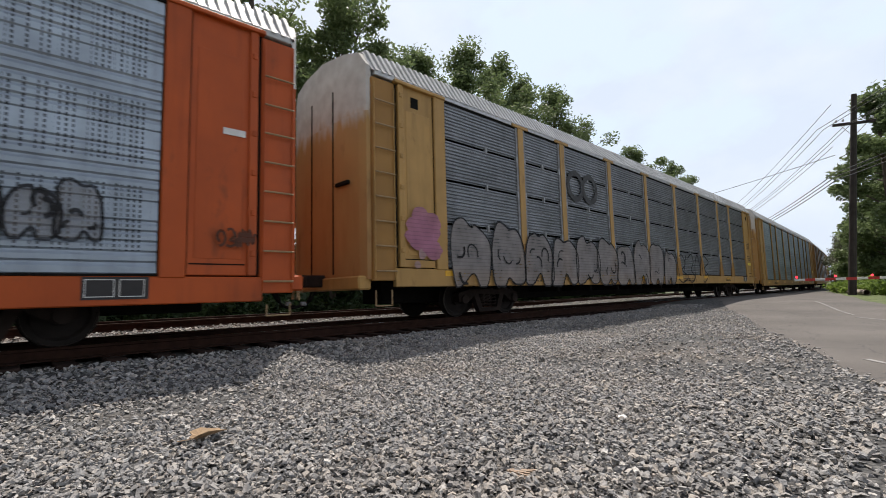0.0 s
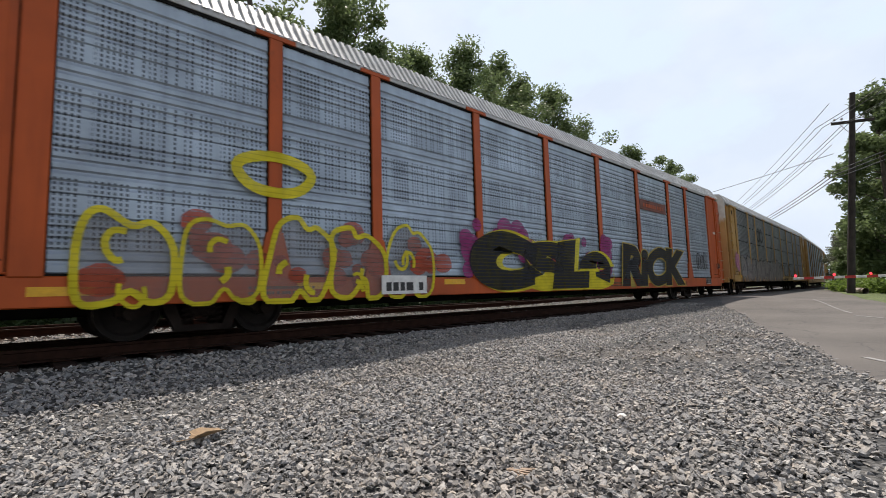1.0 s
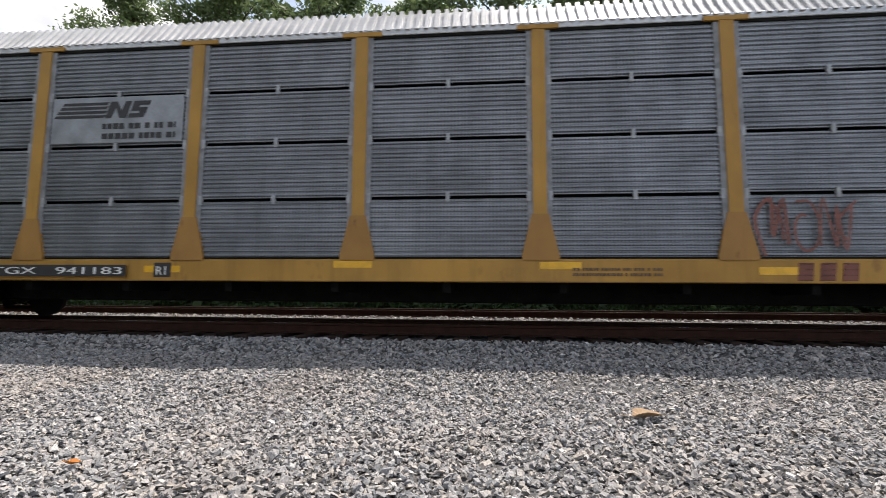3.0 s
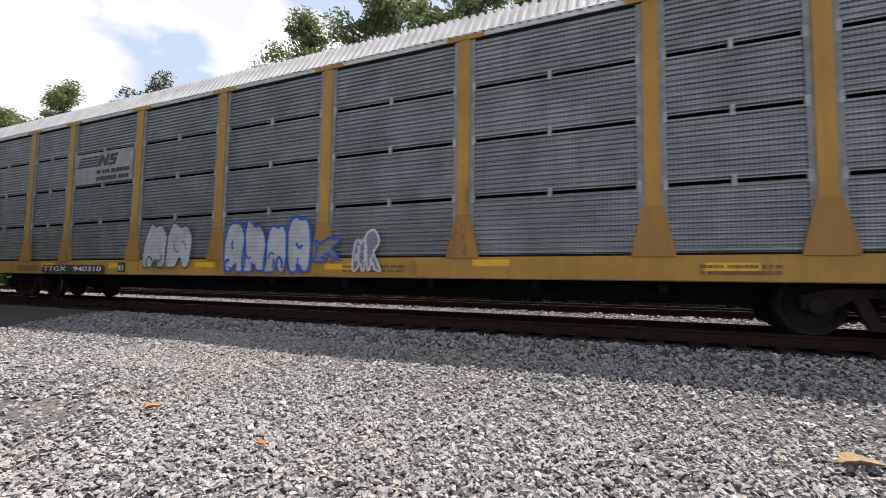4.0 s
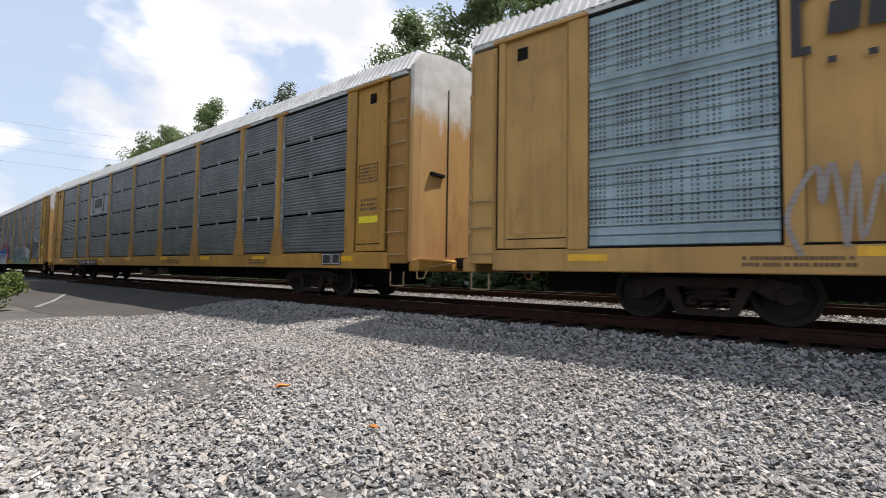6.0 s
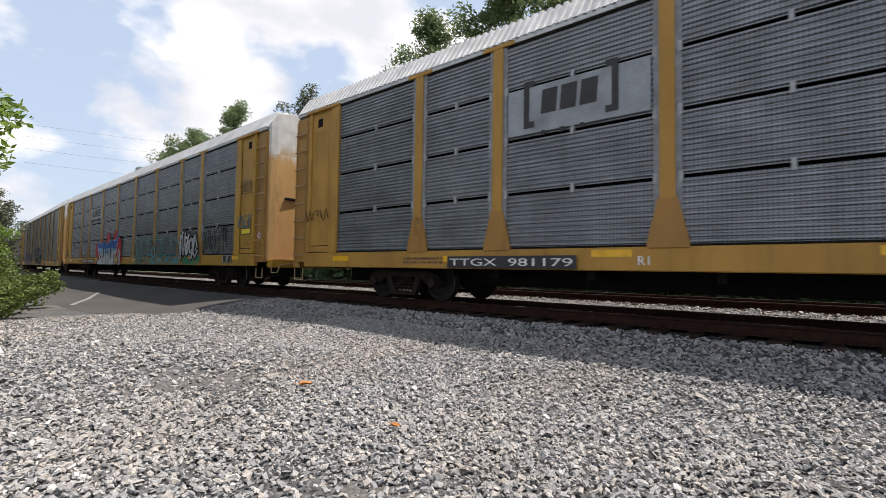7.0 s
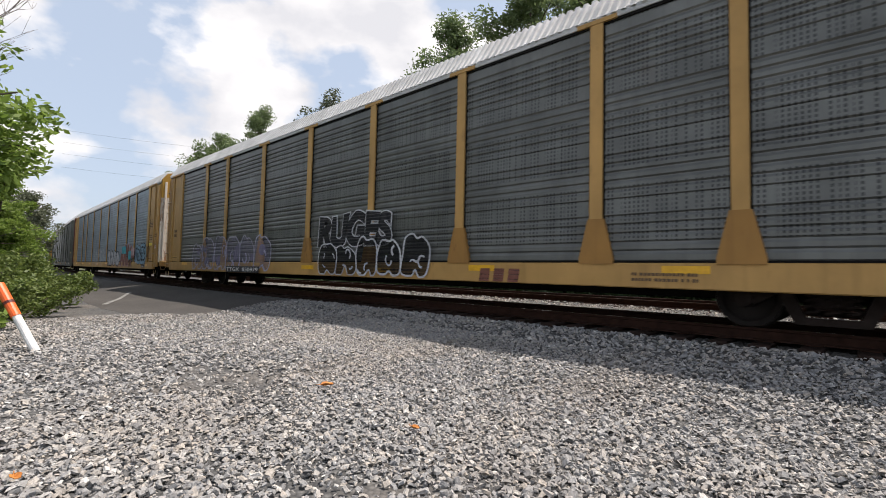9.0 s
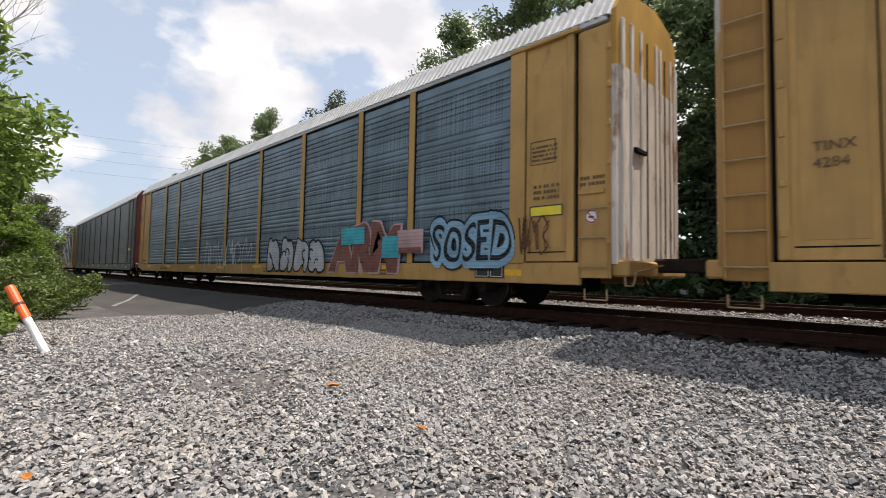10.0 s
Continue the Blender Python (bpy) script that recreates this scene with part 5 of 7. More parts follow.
def road_mark(points, width, label):
    """A painted line on the road: a thin solid that follows the surface."""
    bm = bmesh.new()
    a, b = Vector(points[0]), Vector(points[1])
    d = (b - a).normalized()
    m = Vector((-d.y, d.x)) * width / 2
    n = max(2, int((b - a).length / 0.8))
    rows = []
    for i in range(n + 1):
        p = a + (b - a) * i / n
        rows.append([bm.verts.new((q.x, q.y, float(ground_z(q.x, q.y)) + dz)) for q in (p + m, p - m) for dz in (0.009, 0.013)])
    for p, q in zip(rows, rows[1:]):
        bm.faces.new((p[1], q[1], q[3], p[3]))
        bm.faces.new((p[0], p[1], q[1], q[0]))
        bm.faces.new((p[2], q[2], q[3], p[3]))
    bmesh.ops.recalc_face_normals(bm, faces=bm.faces[:])
    return tagged(part("trim_road_mark", bm, ROAD_PAINT), label, "road marking", kind="structure")


road_mark(((15.7, -7.1), (14.5, -8.1)), 0.12, "short worn white dash on the street")
road_mark(((22.4, -5.3), (16.6, -6.95)), 0.07, "thin faded line across the street")
road_mark(((-17.5, -5.0), (-22.2, -3.2)), 0.13, "faint white line on the paved strip")
road_mark(((7.6, -7.9), (7.1, -8.3)), 0.08, "small worn paint mark on the street")


def grass_material():
    g = Graph("short_green_grass", 0.8)
    c = g.mix(g.ramp(g.noise(1.2, 6), 0.3, 0.7), (0.055, 0.08, 0.018), (0.12, 0.15, 0.04))
    c = g.mix(g.math("MULTIPLY", g.ramp(g.noise(30, 3), 0.4, 0.7), 0.5), c, (0.05, 0.075, 0.015))
    return g.done(c, g.noise(60, 3), 0.8, 0.03)


verge = tagged(new("verge", strip_mesh("verge", np.arange(-12.0, -2.5, 0.2), verge_edge, lambda y: 70.0, 0.010)), "mown green grass verge beside the street", "grass", kind="structure")
verge.data.materials.append(grass_material())


# ---- loose stones ----
def stones(name, count, x0, x1, y0, y1, small, large, seed, keep=None, label=""):
    """Crushed stones: angular lumps without an underside, all in one mesh."""
    rng = np.random.default_rng(seed)
    x, y = rng.uniform(x0, x1, count), rng.uniform(y0, y1, count)
    if keep is not None:
        ok = np.array([keep(a, b) for a, b in zip(x, y)])
        x, y = x[ok], y[ok]
    n = len(x)
    size = small + (large - small) * rng.random(n) ** 2.0
    corner = np.array([(i, j, k) for k in (-1, 1) for j in (-1, 1) for i in (-1, 1)], float)
    v = corner[None] * (1 + rng.uniform(-0.45, 0.25, (n, 8, 3)))
    v[:, 4:, :2] *= rng.uniform(0.45, 0.9, (n, 1, 2))
    v *= (size[:, None] * np.stack([rng.uniform(0.75, 1.2, n), rng.uniform(0.5, 0.9, n), rng.uniform(0.18, 0.44, n)], 1))[:, None, :] * 0.5
    for a, b, spread in ((1, 2, 1.5), (0, 2, 1.5), (0, 1, 6.3)):
        th = rng.uniform(-spread / 2, spread / 2, n)
        c, s = np.cos(th)[:, None], np.sin(th)[:, None]
        p, q = v[:, :, a].copy(), v[:, :, b].copy()
        v[:, :, a], v[:, :, b] = c * p - s * q, s * p + c * q
    z = ground_z(x, y) + rng.uniform(-0.004, 0.036, n)
    v += np.stack([x, y, z], 1)[:, None, :]
    quad = np.array([(4, 5, 7, 6), (0, 1, 5, 4), (2, 6, 7, 3), (0, 4, 6, 2), (1, 3, 7, 5)])
    faces = (quad[None] + 8 * np.arange(n)[:, None, None]).reshape(-1)
    me = bpy.data.meshes.new(name)
    me.vertices.add(n * 8)
    me.vertices.foreach_set("co", v.reshape(-1))
    me.loops.add(len(faces))
    me.loops.foreach_set("vertex_index", faces)
    me.polygons.add(n * 5)
    me.polygons.foreach_set("loop_start", np.arange(0, n * 20, 4))
    me.update(calc_edges=True)
    me.shade_flat()
    me.materials.append(STONE)
    return tagged(new(name, me), label, "gravel", kind="stuff")


def stone_material():
    g = Graph("crushed_limestone", 0.9)
    rnd = g.nodes.new("ShaderNodeNewGeometry").outputs["Random Per Island"]
    c = g.node("ShaderNodeValToRGB", Fac=rnd)
    ramp = c.color_ramp
    ramp.elements[0].color, ramp.elements[1].color = (0.18, 0.179, 0.18, 1), (0.56, 0.546, 0.52, 1)
    e = ramp.elements.new(0.5)
    e.color = (0.325, 0.319, 0.312, 1)
    e = ramp.elements.new(0.88)
    e.color = (0.39, 0.348, 0.302, 1)
    col = g.mix(g.math("MULTIPLY", g.ramp(g.noise(60, 4), 0.4, 0.65), 0.5), c.outputs[0], (0.12, 0.116, 0.11))
    col = g.mix(g.math("MULTIPLY", g.ramp(g.noise(0.6, 4), 0.5, 0.7), 0.3), col, (0.29, 0.24, 0.19))
    return g.done(col, g.noise(70, 5), 0.8, 0.008)


STONE = stone_material()


BARE = ((8.2, -5.8, 1.6, 0.7), (-1.6, -7.2, 0.9, 0.35), (-4.6, -6.5, 1.3, 0.5), (1.2, -3.9, 1.2, 0.3))


def gravel_here(x, y):
    if x > road_edge(y) + 0.25 * math.sin(x * 31.0 + y * 17.0) or (x < lane_edge(y) - 0.2 and y > -5.2):
        return False
    for bx, by, rx, ry in BARE:
        d = ((x - bx) / rx) ** 2 + ((y - by) / ry) ** 2
        if d < 1 and math.sin(x * 91.7 + y * 57.3) > d * 1.6 - 0.75:
            return False
    return True


SUNNY = "sharp grey crushed stones in the sun"
stones("gravel", 52000, -4.5, 5.0, -8.2, -4.9, 0.019, 0.058, 1, gravel_here, SUNNY)
stones("gravel", 40000, -7.5, 8.5, -4.9, -2.6, 0.021, 0.060, 2, gravel_here, "sharp grey crushed stones beside the track")
stones("gravel", 15000, -20, 19, -2.6, -1.25, 0.03, 0.085, 3, gravel_here, "grey ballast along the rail")
stones("gravel", 30000, -13, -4.5, -9.6, -2.6, 0.024, 0.066, 4, gravel_here, SUNNY)
stones("gravel", 30000, 5.0, 18, -10.0, -2.6, 0.024, 0.066, 5, gravel_here, SUNNY)
stones("gravel", 7000, -4.5, 1.0, -9.6, -8.2, 0.022, 0.068, 8, gravel_here, SUNNY)
stones("gravel", 9000, 1.0, 7.0, -11.0, -8.2, 0.025, 0.075, 7, gravel_here, SUNNY)
stones("gravel", 10000, -30, 34, 1.2, 3.7, 0.045, 0.09, 6, None, "pale ballast between the two tracks")


# ---- tracks ----
def rail_mesh(length):
    sec = [(-0.07, -0.172), (0.07, -0.172), (0.07, -0.158), (0.012, -0.14), (0.012, -0.045), (0.036, -0.035), (0.036, -0.006), (0.028, 0.0), (-0.028, 0.0), (-0.036, -0.006), (-0.036, -0.035), (-0.012, -0.045), (-0.012, -0.14), (-0.07, -0.158)]
    bm = bmesh.new()
    n = len(sec)
    rows = [[bm.verts.new((x, y + float(bend(x)), z)) for y, z in sec] for x in np.arange(-length / 2, length / 2 + 1, 4.0)]
    for a, b in zip(rows, rows[1:]):
        for i in range(n):
            f = bm.faces.new((a[i], a[(i + 1) % n], b[(i + 1) % n], b[i]))
            f.material_index = 1 if i == 7 else 0
    bm.faces.new(rows[0][::-1])
    bm.faces.new(rows[-1])
    bmesh.ops.recalc_face_normals(bm, faces=bm.faces[:])
    return bm


RAIL = mesh_of("rail", rail_mesh(480), [RAIL_RUST, RAIL_SHINE])
TIE_MESH = mesh_of("tie", box(-0.115, 0.115, -1.3, 1.3, -0.36, -0.174, 0.012), TIE)
PLATE_MESH = mesh_of("tie_plate", box(-0.09, 0.09, -0.17, 0.17, -0.174, -0.160, 0.003), RAIL_RUST)
for yc, label in ((0.0, "rusty rail track on dark timber ties under the train"), (4.55, "empty second rail track on timber ties")):
    track = tagged(new("rail_track"), label, "railway track", kind="structure")
    track.location = (0, yc, 0.08 if yc else 0.0)
    for s in (-1, 1):
        part("rail", RAIL, None, track, "rusty rail with a bright head", (0, s * 0.7535, 0))
    rnd = random.Random(4)
    lo, hi = (-60, 74)
    for k in range(lo, hi):
        off, turn = float(bend(k * 0.52)), bend_turn(k * 0.52)
        part("tie", TIE_MESH, None, track, "", (k * 0.52 + rnd.uniform(-0.03, 0.03), off + rnd.uniform(-0.05, 0.05), rnd.uniform(-0.01, 0.006)), turn + rnd.uniform(-1.2, 1.2))
        if yc == 0:
            part("tie_plate", PLATE_MESH, None, track, "", (k * 0.52, off - 0.7535, 0.001), turn)


# ---- the train ----
def row_of_cars():
    Y = dict(kind="A", body=YELLOW, sheet=STEEL_A)
    looks = {
        -5: (dict(kind="B", body=YELLOW, sheet=STEEL_D, seed=3), "yellow auto carrier car with dark steel sides"),
        -4: (dict(kind="A", body=TAN, sheet=STEEL_A, seed=4), "faded yellow auto carrier car with ribbed grey sides"),
        -3: (dict(kind="B", body=RUSTY, sheet=STEEL_D, seed=5), "rust-streaked auto carrier car with dark sides"),
        -2: (dict(kind="B", body=TAN, sheet=STEEL_C, seed=6), "yellow auto carrier car with green-grey sides"),
        -1: (dict(kind="A", body=TAN, sheet=STEEL_A, seed=7), "yellow auto carrier car with grey ribbed sides and grey graffiti"),
        0: (dict(kind="B", body=ORANGE, sheet=STEEL_B, seed=8, end=ORANGE, plain_door=True), "orange auto carrier car with galvanised sides and yellow graffiti"),
        1: (dict(kind="B", body=TAN, sheet=STEEL_B, seed=9), "tan auto carrier car with galvanised sides and sand-coloured graffiti"),
        2: (dict(kind="A", body=YELLOW, sheet=STEEL_A, seed=10, frame_z=2.33), "yellow auto carrier car with grey ribbed panels"),
        3: (dict(kind="A", body=YELLOW, sheet=STEEL_A, seed=11), "yellow auto carrier car with grey panels and white bubble graffiti"),
        4: (dict(kind="C", body=TAN, sheet=STEEL_C, seed=12, end=PEELING, ribs=True), "tan auto carrier car with green-grey sides and pink graffiti"),
        5: (dict(kind="A", body=YELLOW, sheet=STEEL_A, seed=13, tank=True), "yellow auto carrier car with grey ribbed panels"),
        6: (dict(kind="A", body=GOLD, sheet=STEEL_A, seed=14, bare=True, frame_z=2.95), "bright yellow auto carrier car with blue, red and green graffiti"),
        7: (dict(kind="B", body=TAN, sheet=STEEL_D, seed=15), "faded yellow auto carrier car with dark sides and black graffiti"),
        8: (dict(kind="Z", body=TAN, sheet=STEEL_E, seed=16, end=PEELING, top=GOLD, ribs=True), "tan auto carrier car with teal sides and many graffiti"),
        9: (dict(kind="Z", body=GREY_GREEN, sheet=STEEL_D, seed=17, end=MAROON, top=MAROON), "dull grey auto carrier car with dark red ends"),
        10: (dict(kind="B", body=YELLOW, sheet=STEEL_C, seed=18), "yellow auto carrier car with green-grey sides"),
        11: (dict(kind="A", body=YELLOW, sheet=STEEL_A, seed=19), "yellow auto carrier car with ribbed grey sides"),
        12: (dict(kind="B", body=TAN, sheet=STEEL_D, seed=20), "faded yellow auto carrier car with dark sides"),
    }
    return {n: make_car(look_of, label) for n, (look_of, label) in looks.items()}


CARS = row_of_cars()
bubble_piece(CARS[-1], 1.96, 14.7, 0.68, 2.25, "grey", "black", 10, 1, None, 0.05, arched=True)
scrawl(CARS[-1], 14.04, 18.69, 0.75, 1.95, "black", 5, 2, 0.05)
blobs(CARS[-1], 0.85, 1.45, 0.85, 2.2, "pink", 16, 3, 0.12, 0.26)
blobs(CARS[-1], 0.9, 1.4, 1.0, 2.3, "blush", 9, 4, 0.06, 0.14)
ring_logo(CARS[-1], 6.77, 3.22, 1.74, 0.78, INK)
letters(CARS[0], "RiCK", 16.25, 22.18, 0.54, 2.1, (("straw", 0.085, 0, 0), ("black", 0.06, 0, 0)), 4, "black sprayed letters with a straw rim", 0.03)
letters(CARS[0], "CSLe", 8.9, 15.7, 0.52, 2.1, (("yellow", 0.14, 0.12, 0), ("black", 0.11, -0.02, 0)), 5, "black sprayed letters with a yellow rim", 0.07, "magenta")
blobs(CARS[0], 2.2, 8.8, 0.75, 1.7, "ember", 22, 6)
bubble_piece(CARS[0], 2.15, 7.84, 0.5, 2.04, "grey", "yellow", 5, 7, None, 0.085, arched=True, faint=True)
scrawl(CARS[0], 26.2, 26.75, 1.32, 1.58, "bark", 4, 90, 0.04)
part("placard", box(26.3, 26.62, -HALF - 0.042, -HALF - 0.03, 3.0, 3.1), CHALK, CARS[0], "small white placard")
ring_spray(CARS[0], 4.0, 5.2, 2.2, 2.78, "yellow", 0.17)
bubble_piece(CARS[0], 23.55, 24.93, 1.3, 2.1, "grey", "black", 3, 9, None, 0.045, arched=True, faint=True)
part("stripe", box(18.18, 20.54, -HALF - 0.05, -HALF - 0.04, 3.39, 3.77), SPRAY["brown"], CARS[0])
part("number_panel", box(6.59, 7.69, -HALF - 0.128, -HALF - 0.115, 0.56, 0.91), CHALK, CARS[0], "white patch with black stencil")
bars(CARS[0], 6.69, 0.62, 0.90, 0.29, 1, INK, -HALF - 0.132, 4)
shard_piece(CARS[1], 10.3, 15.75, 0.57, 2.35, 10, "jagged sand and black spray with a blue rim")
bars(CARS[0], 18.45, 3.50, 1.85, 0.26, 1, ORANGE, -HALF - 0.054, 8, "lettering")
for n in (6, 8):
    part("round_sticker", sticker_mesh(), [CHALK, SPRAY["red"], INK], CARS[n], "round red and white sticker", (BODY - 0.3, -HALF - 0.03, 1.62))
    part("sticker_rim", hollow_edge(BODY - 1.45, BODY - 0.81, 1.68, 1.87, 0.014, -HALF - 0.046, -HALF - 0.034), INK, CARS[n], "black rim of the yellow sticker")
part("data_frame", hollow_edge(25.95, 26.45, 2.60, 3.02, 0.014, -HALF - 0.038, -HALF - 0.03), FADED_INK, CARS[8], "thin dark frame round small lettering")
part("placard_holder", box(26.88, 27.32, -HALF - 0.06, -HALF - 0.02, 1.98, 2.06, 0.01), TAN, CARS[8], "hinged steel flap")
bars(CARS[8], 26.9, 2.12, 0.42, 0.2, 2, FADED_INK, -HALF - 0.03, 9)
blobs(CARS[1], 9.5, 10.6, 1.1, 1.7, "purple", 16, 11, 0.06, 0.2)
blobs(CARS[1], 15.6, 17.0, 1.1, 1.7, "purple", 18, 12, 0.06, 0.2)
scrawl(CARS[1], 1.03, 1.58, 1.46, 1.84, "blue", 4, 13, 0.05)
for k in range(6):
    scrawl(CARS[1], 0.74 + 0.06 * (k % 3), 1.1 + 0.05 * k / 6, 2.0 + 0.43 * k, 2.4 + 0.43 * k, "dusk", 1, 70 + k, 0.03)
logo(CARS[2], INK, 15)
scrawl(CARS[2], 3.37, 4.38, 1.08, 1.71, "white", 4, 16, 0.03)
scrawl(CARS[2], 18.22, 19.52, 1.04, 1.94, "brown", 3, 17, 0.05)
logo(CARS[3], INK, 18)
bubble_piece(CARS[3], 9.88, 11.54, 0.87, 1.97, "white", "teal", 2, 19, None, 0.035, arched=True)
bubble_piece(CARS[3], 12.53, 14.88, 0.78, 1.91, "white", "blue", 4, 20, None, 0.055, arched=True)
graffiti(CARS[3], 14.94, 15.53, 0.98, 1.47, "grey", "blue", 1, 21, line=0.06)
graffiti(CARS[3], 15.84, 16.41, 0.82, 1.53, "lilac", "white", 2, 22, line=0.05)
scrawl(CARS[3], 0.93, 1.65, 1.8, 2.16, "black", 4, 23, 0.04)
arch_piece(CARS[4], 12.42, 17.6, 0.64, 2.42)
letters(CARS[4], "JERKO", 19.6, 24.6, 0.72, 1.85, (("bark", 0.075, 0.05, 0.04), ("black", 0.065, 0, 0), ("cream", 0.035, 0, 0)), 25, "cream sprayed letters with dark rims", 0.04)
scrawl(CARS[4], 25.75, 26.1, 1.0, 1.75, "black", 2, 26, 0.07)
bracket_logo(CARS[4], 4.74, 3.36, 1.7, 0.77, INK)
scrawl(CARS[4], 4.69, 6.67, 0.86, 2.01, "grey", 4, 27, 0.06)
scrawl(CARS[4], 11.61, 12.15, 1.31, 1.86, "teal", 3, 28, 0.04)
bracket_logo(CARS[5], 7.1, 3.15, 1.64, 0.82, INK)
scrawl(CARS[5], 0.63, 1.54, 1.87, 2.16, "black", 3, 31, 0.03)
letters(CARS[6], "WLGR/", 25.77, 26.71, 1.87, 2.29, (("teal", 0.0, 0, 0),), 32, "thin teal sprayed letters", 0.04)
scrawl(CARS[6], 23.1, 25.08, 1.12, 2.0, "black", 7, 33, 0.05)
graffiti(CARS[6], 21.14, 22.77, 0.92, 1.95, "white", "black", 4, 34, line=0.07, style="sharp")
scrawl(CARS[6], 21.2, 22.85, 0.72, 1.08, "green", 5, 39, 0.08)
bubble_piece(CARS[6], 15.4, 21.0, 0.80, 1.90, "slate", "cyan", 6, 35, None, 0.036, "faint letters in cyan outline", True, True)
scrawl(CARS[6], 15.4, 20.9, 0.72, 1.1, "cyan", 6, 47, 0.045)
banner_piece(CARS[6], 8.62, 13.05, 0.68, 2.25)
logo(CARS[6], INK, 38, True)
letters(CARS[7], "RUGES", 12.85, 16.0, 1.25, 2.2, (("white", 0.09, 0, 0), ("black", 0.06, 0, 0)), 40, "black sprayed letters with a white rim", 0.05)
bubble_piece(CARS[7], 12.95, 17.2, 0.56, 1.55, "soot", "white", 5, 41, None, 0.045, arched=True)
bubble_piece(CARS[7], 3.5, 10.25, 0.6, 1.95, "lilac", "lavender", 6, 42, None, 0.06, arched=True, faint=True)
blobs(CARS[7], 3.9, 10.0, 0.75, 1.5, "lilac", 12, 43, 0.12, 0.25)
scrawl(CARS[8], 10.36, 14.65, 0.6, 1.76, "white", 6, 42, 0.06)
bubble_piece(CARS[8], 15.98, 19.39, 0.62, 1.79, "white", "black", 4, 43, None, 0.06, arched=True)
letters(CARS[8], "ARM", 19.5, 22.6, 0.62, 1.95, (("blush", 0.09, 0.02, 0), ("brown", 0.06, 0, 0)), 44, "brown sprayed letters with a pale pink rim", 0.06)
part("graffiti", box(22.45, 23.3, -HALF - 0.112, -HALF - 0.108, 1.1, 1.62), SPRAY["blush"], CARS[8])
part("graffiti", box(22.5, 23.25, -HALF - 0.114, -HALF - 0.112, 1.1, 1.22), SPRAY["brown"], CARS[8])
part("graffiti", box(20.2, 21.2, -HALF - 0.112, -HALF - 0.108, 1.35, 1.78), SPRAY["cyan"], CARS[8])
part("graffiti", box(21.9, 22.5, -HALF - 0.112, -HALF - 0.108, 1.0, 1.5), SPRAY["cyan"], CARS[8])
letters(CARS[8], "SOSED", 23.45, 25.7, 0.72, 1.92, (("black", 0.17, 0, 0), ("sky", 0.13, 0, 0), ("black", 0.0, 0, 0)), 45, "pale blue sprayed letters with a black rim", 0.06)
scrawl(CARS[8], 25.75, 26.35, 1.03, 1.68, "bark", 3, 46, 0.035)
number_panel(CARS[1], "TTGX  702648", 6.88, 9.37, 0.65, 0.84)
block_mark(CARS[1], 19.12, 20.15, 0.62, 0.8, "brown")
number_panel(CARS[2], "TTGX   941183", 5.65, 8.4, 0.77, 0.96)
block_mark(CARS[2], 18.76, 19.66, 0.74, 1.0, "brown")
number_panel(CARS[3], "TTGX   940310", 5.63, 8.35, 0.74, 0.94)
number_panel(CARS[4], "CTTX 692731", 7.88, 10.36, 0.64, 0.87)
number_panel(CARS[5], "TTGX  981179", 5.46, 8.09, 0.72, 0.94)
number_panel(CARS[6], "TTGX 254785", 5.69, 8.03, 0.74, 0.95)
number_panel(CARS[7], "TTGX  850979", 6.94, 9.48, 0.52, 0.73)
block_mark(CARS[7], 18.51, 19.49, 0.53, 0.77, "brown")
text(CARS[2], "FB", 25.56, 1.38, 0.13, INK, -HALF - 0.076)
text(CARS[2], "550", 25.56, 1.22, 0.13, INK, -HALF - 0.076)
text(CARS[5], "R1", 9.0, 0.79, 0.19, CHALK, -HALF - 0.056)
bars(CARS[1], 25.95, 2.42, 0.42, 0.32, 2, INK, -HALF - 0.040, 51)
for n in (2, 3):
    part("number_panel", box(8.86, 9.16, -HALF - 0.060, -HALF - 0.052, 0.76, 1.0), INK, CARS[n], "small black plate with white letters")
    text(CARS[n], "R1", 8.89, 0.80, 0.2, CHALK, -HALF - 0.064)
text(CARS[7], "TINX", 0.95, 2.2, 0.17, FADED_INK, -HALF - 0.040)
text(CARS[7], "4284", 0.95, 2.0, 0.17, FADED_INK, -HALF - 0.040)
text(CARS[1], "NKCR", 1.12, 2.62, 0.13, FADED_INK, -HALF - 0.040)
text(CARS[1], "5849", 1.14, 2.48, 0.13, FADED_INK, -HALF - 0.040)
scrawl(CARS[6], 2.2, 6.2, 1.15, 2.1, "black", 4, 71, 0.035)
scrawl(CARS[6], 0.8, 1.5, 1.1, 1.7, "black", 2, 72, 0.03)


# ---- trees ----
def leaf_material(name, dark, light, through=0.35):
    g = Graph(name, 0.55)
    rnd = g.nodes.new("ShaderNodeNewGeometry").outputs["Random Per Island"]
    c = g.mix(rnd, dark, light)
    c = g.mix(g.ramp(g.noise(0.5, 3), 0.35, 0.7), c, g.mix(0.5, c, light))
    g.done(c)
    glow = g.node("ShaderNodeBsdfTranslucent", Color=c)
    both = g.nodes.new("ShaderNodeMixShader")
    both.inputs[0].default_value = through
    g.links.new(g.shader.outputs[0], both.inputs[1])
    g.links.new(glow.outputs[0], both.inputs[2])
    g.links.new(both.outputs[0], g.nodes["Material Output"].inputs["Surface"])
    return g.material


LEAF = leaf_material("broad_green_leaves", (0.070, 0.104, 0.040), (0.19, 0.25, 0.105), 0.45)
LEAF_BRIGHT = leaf_material("bright_green_leaves", (0.085, 0.15, 0.024), (0.24, 0.33, 0.07), 0.55)
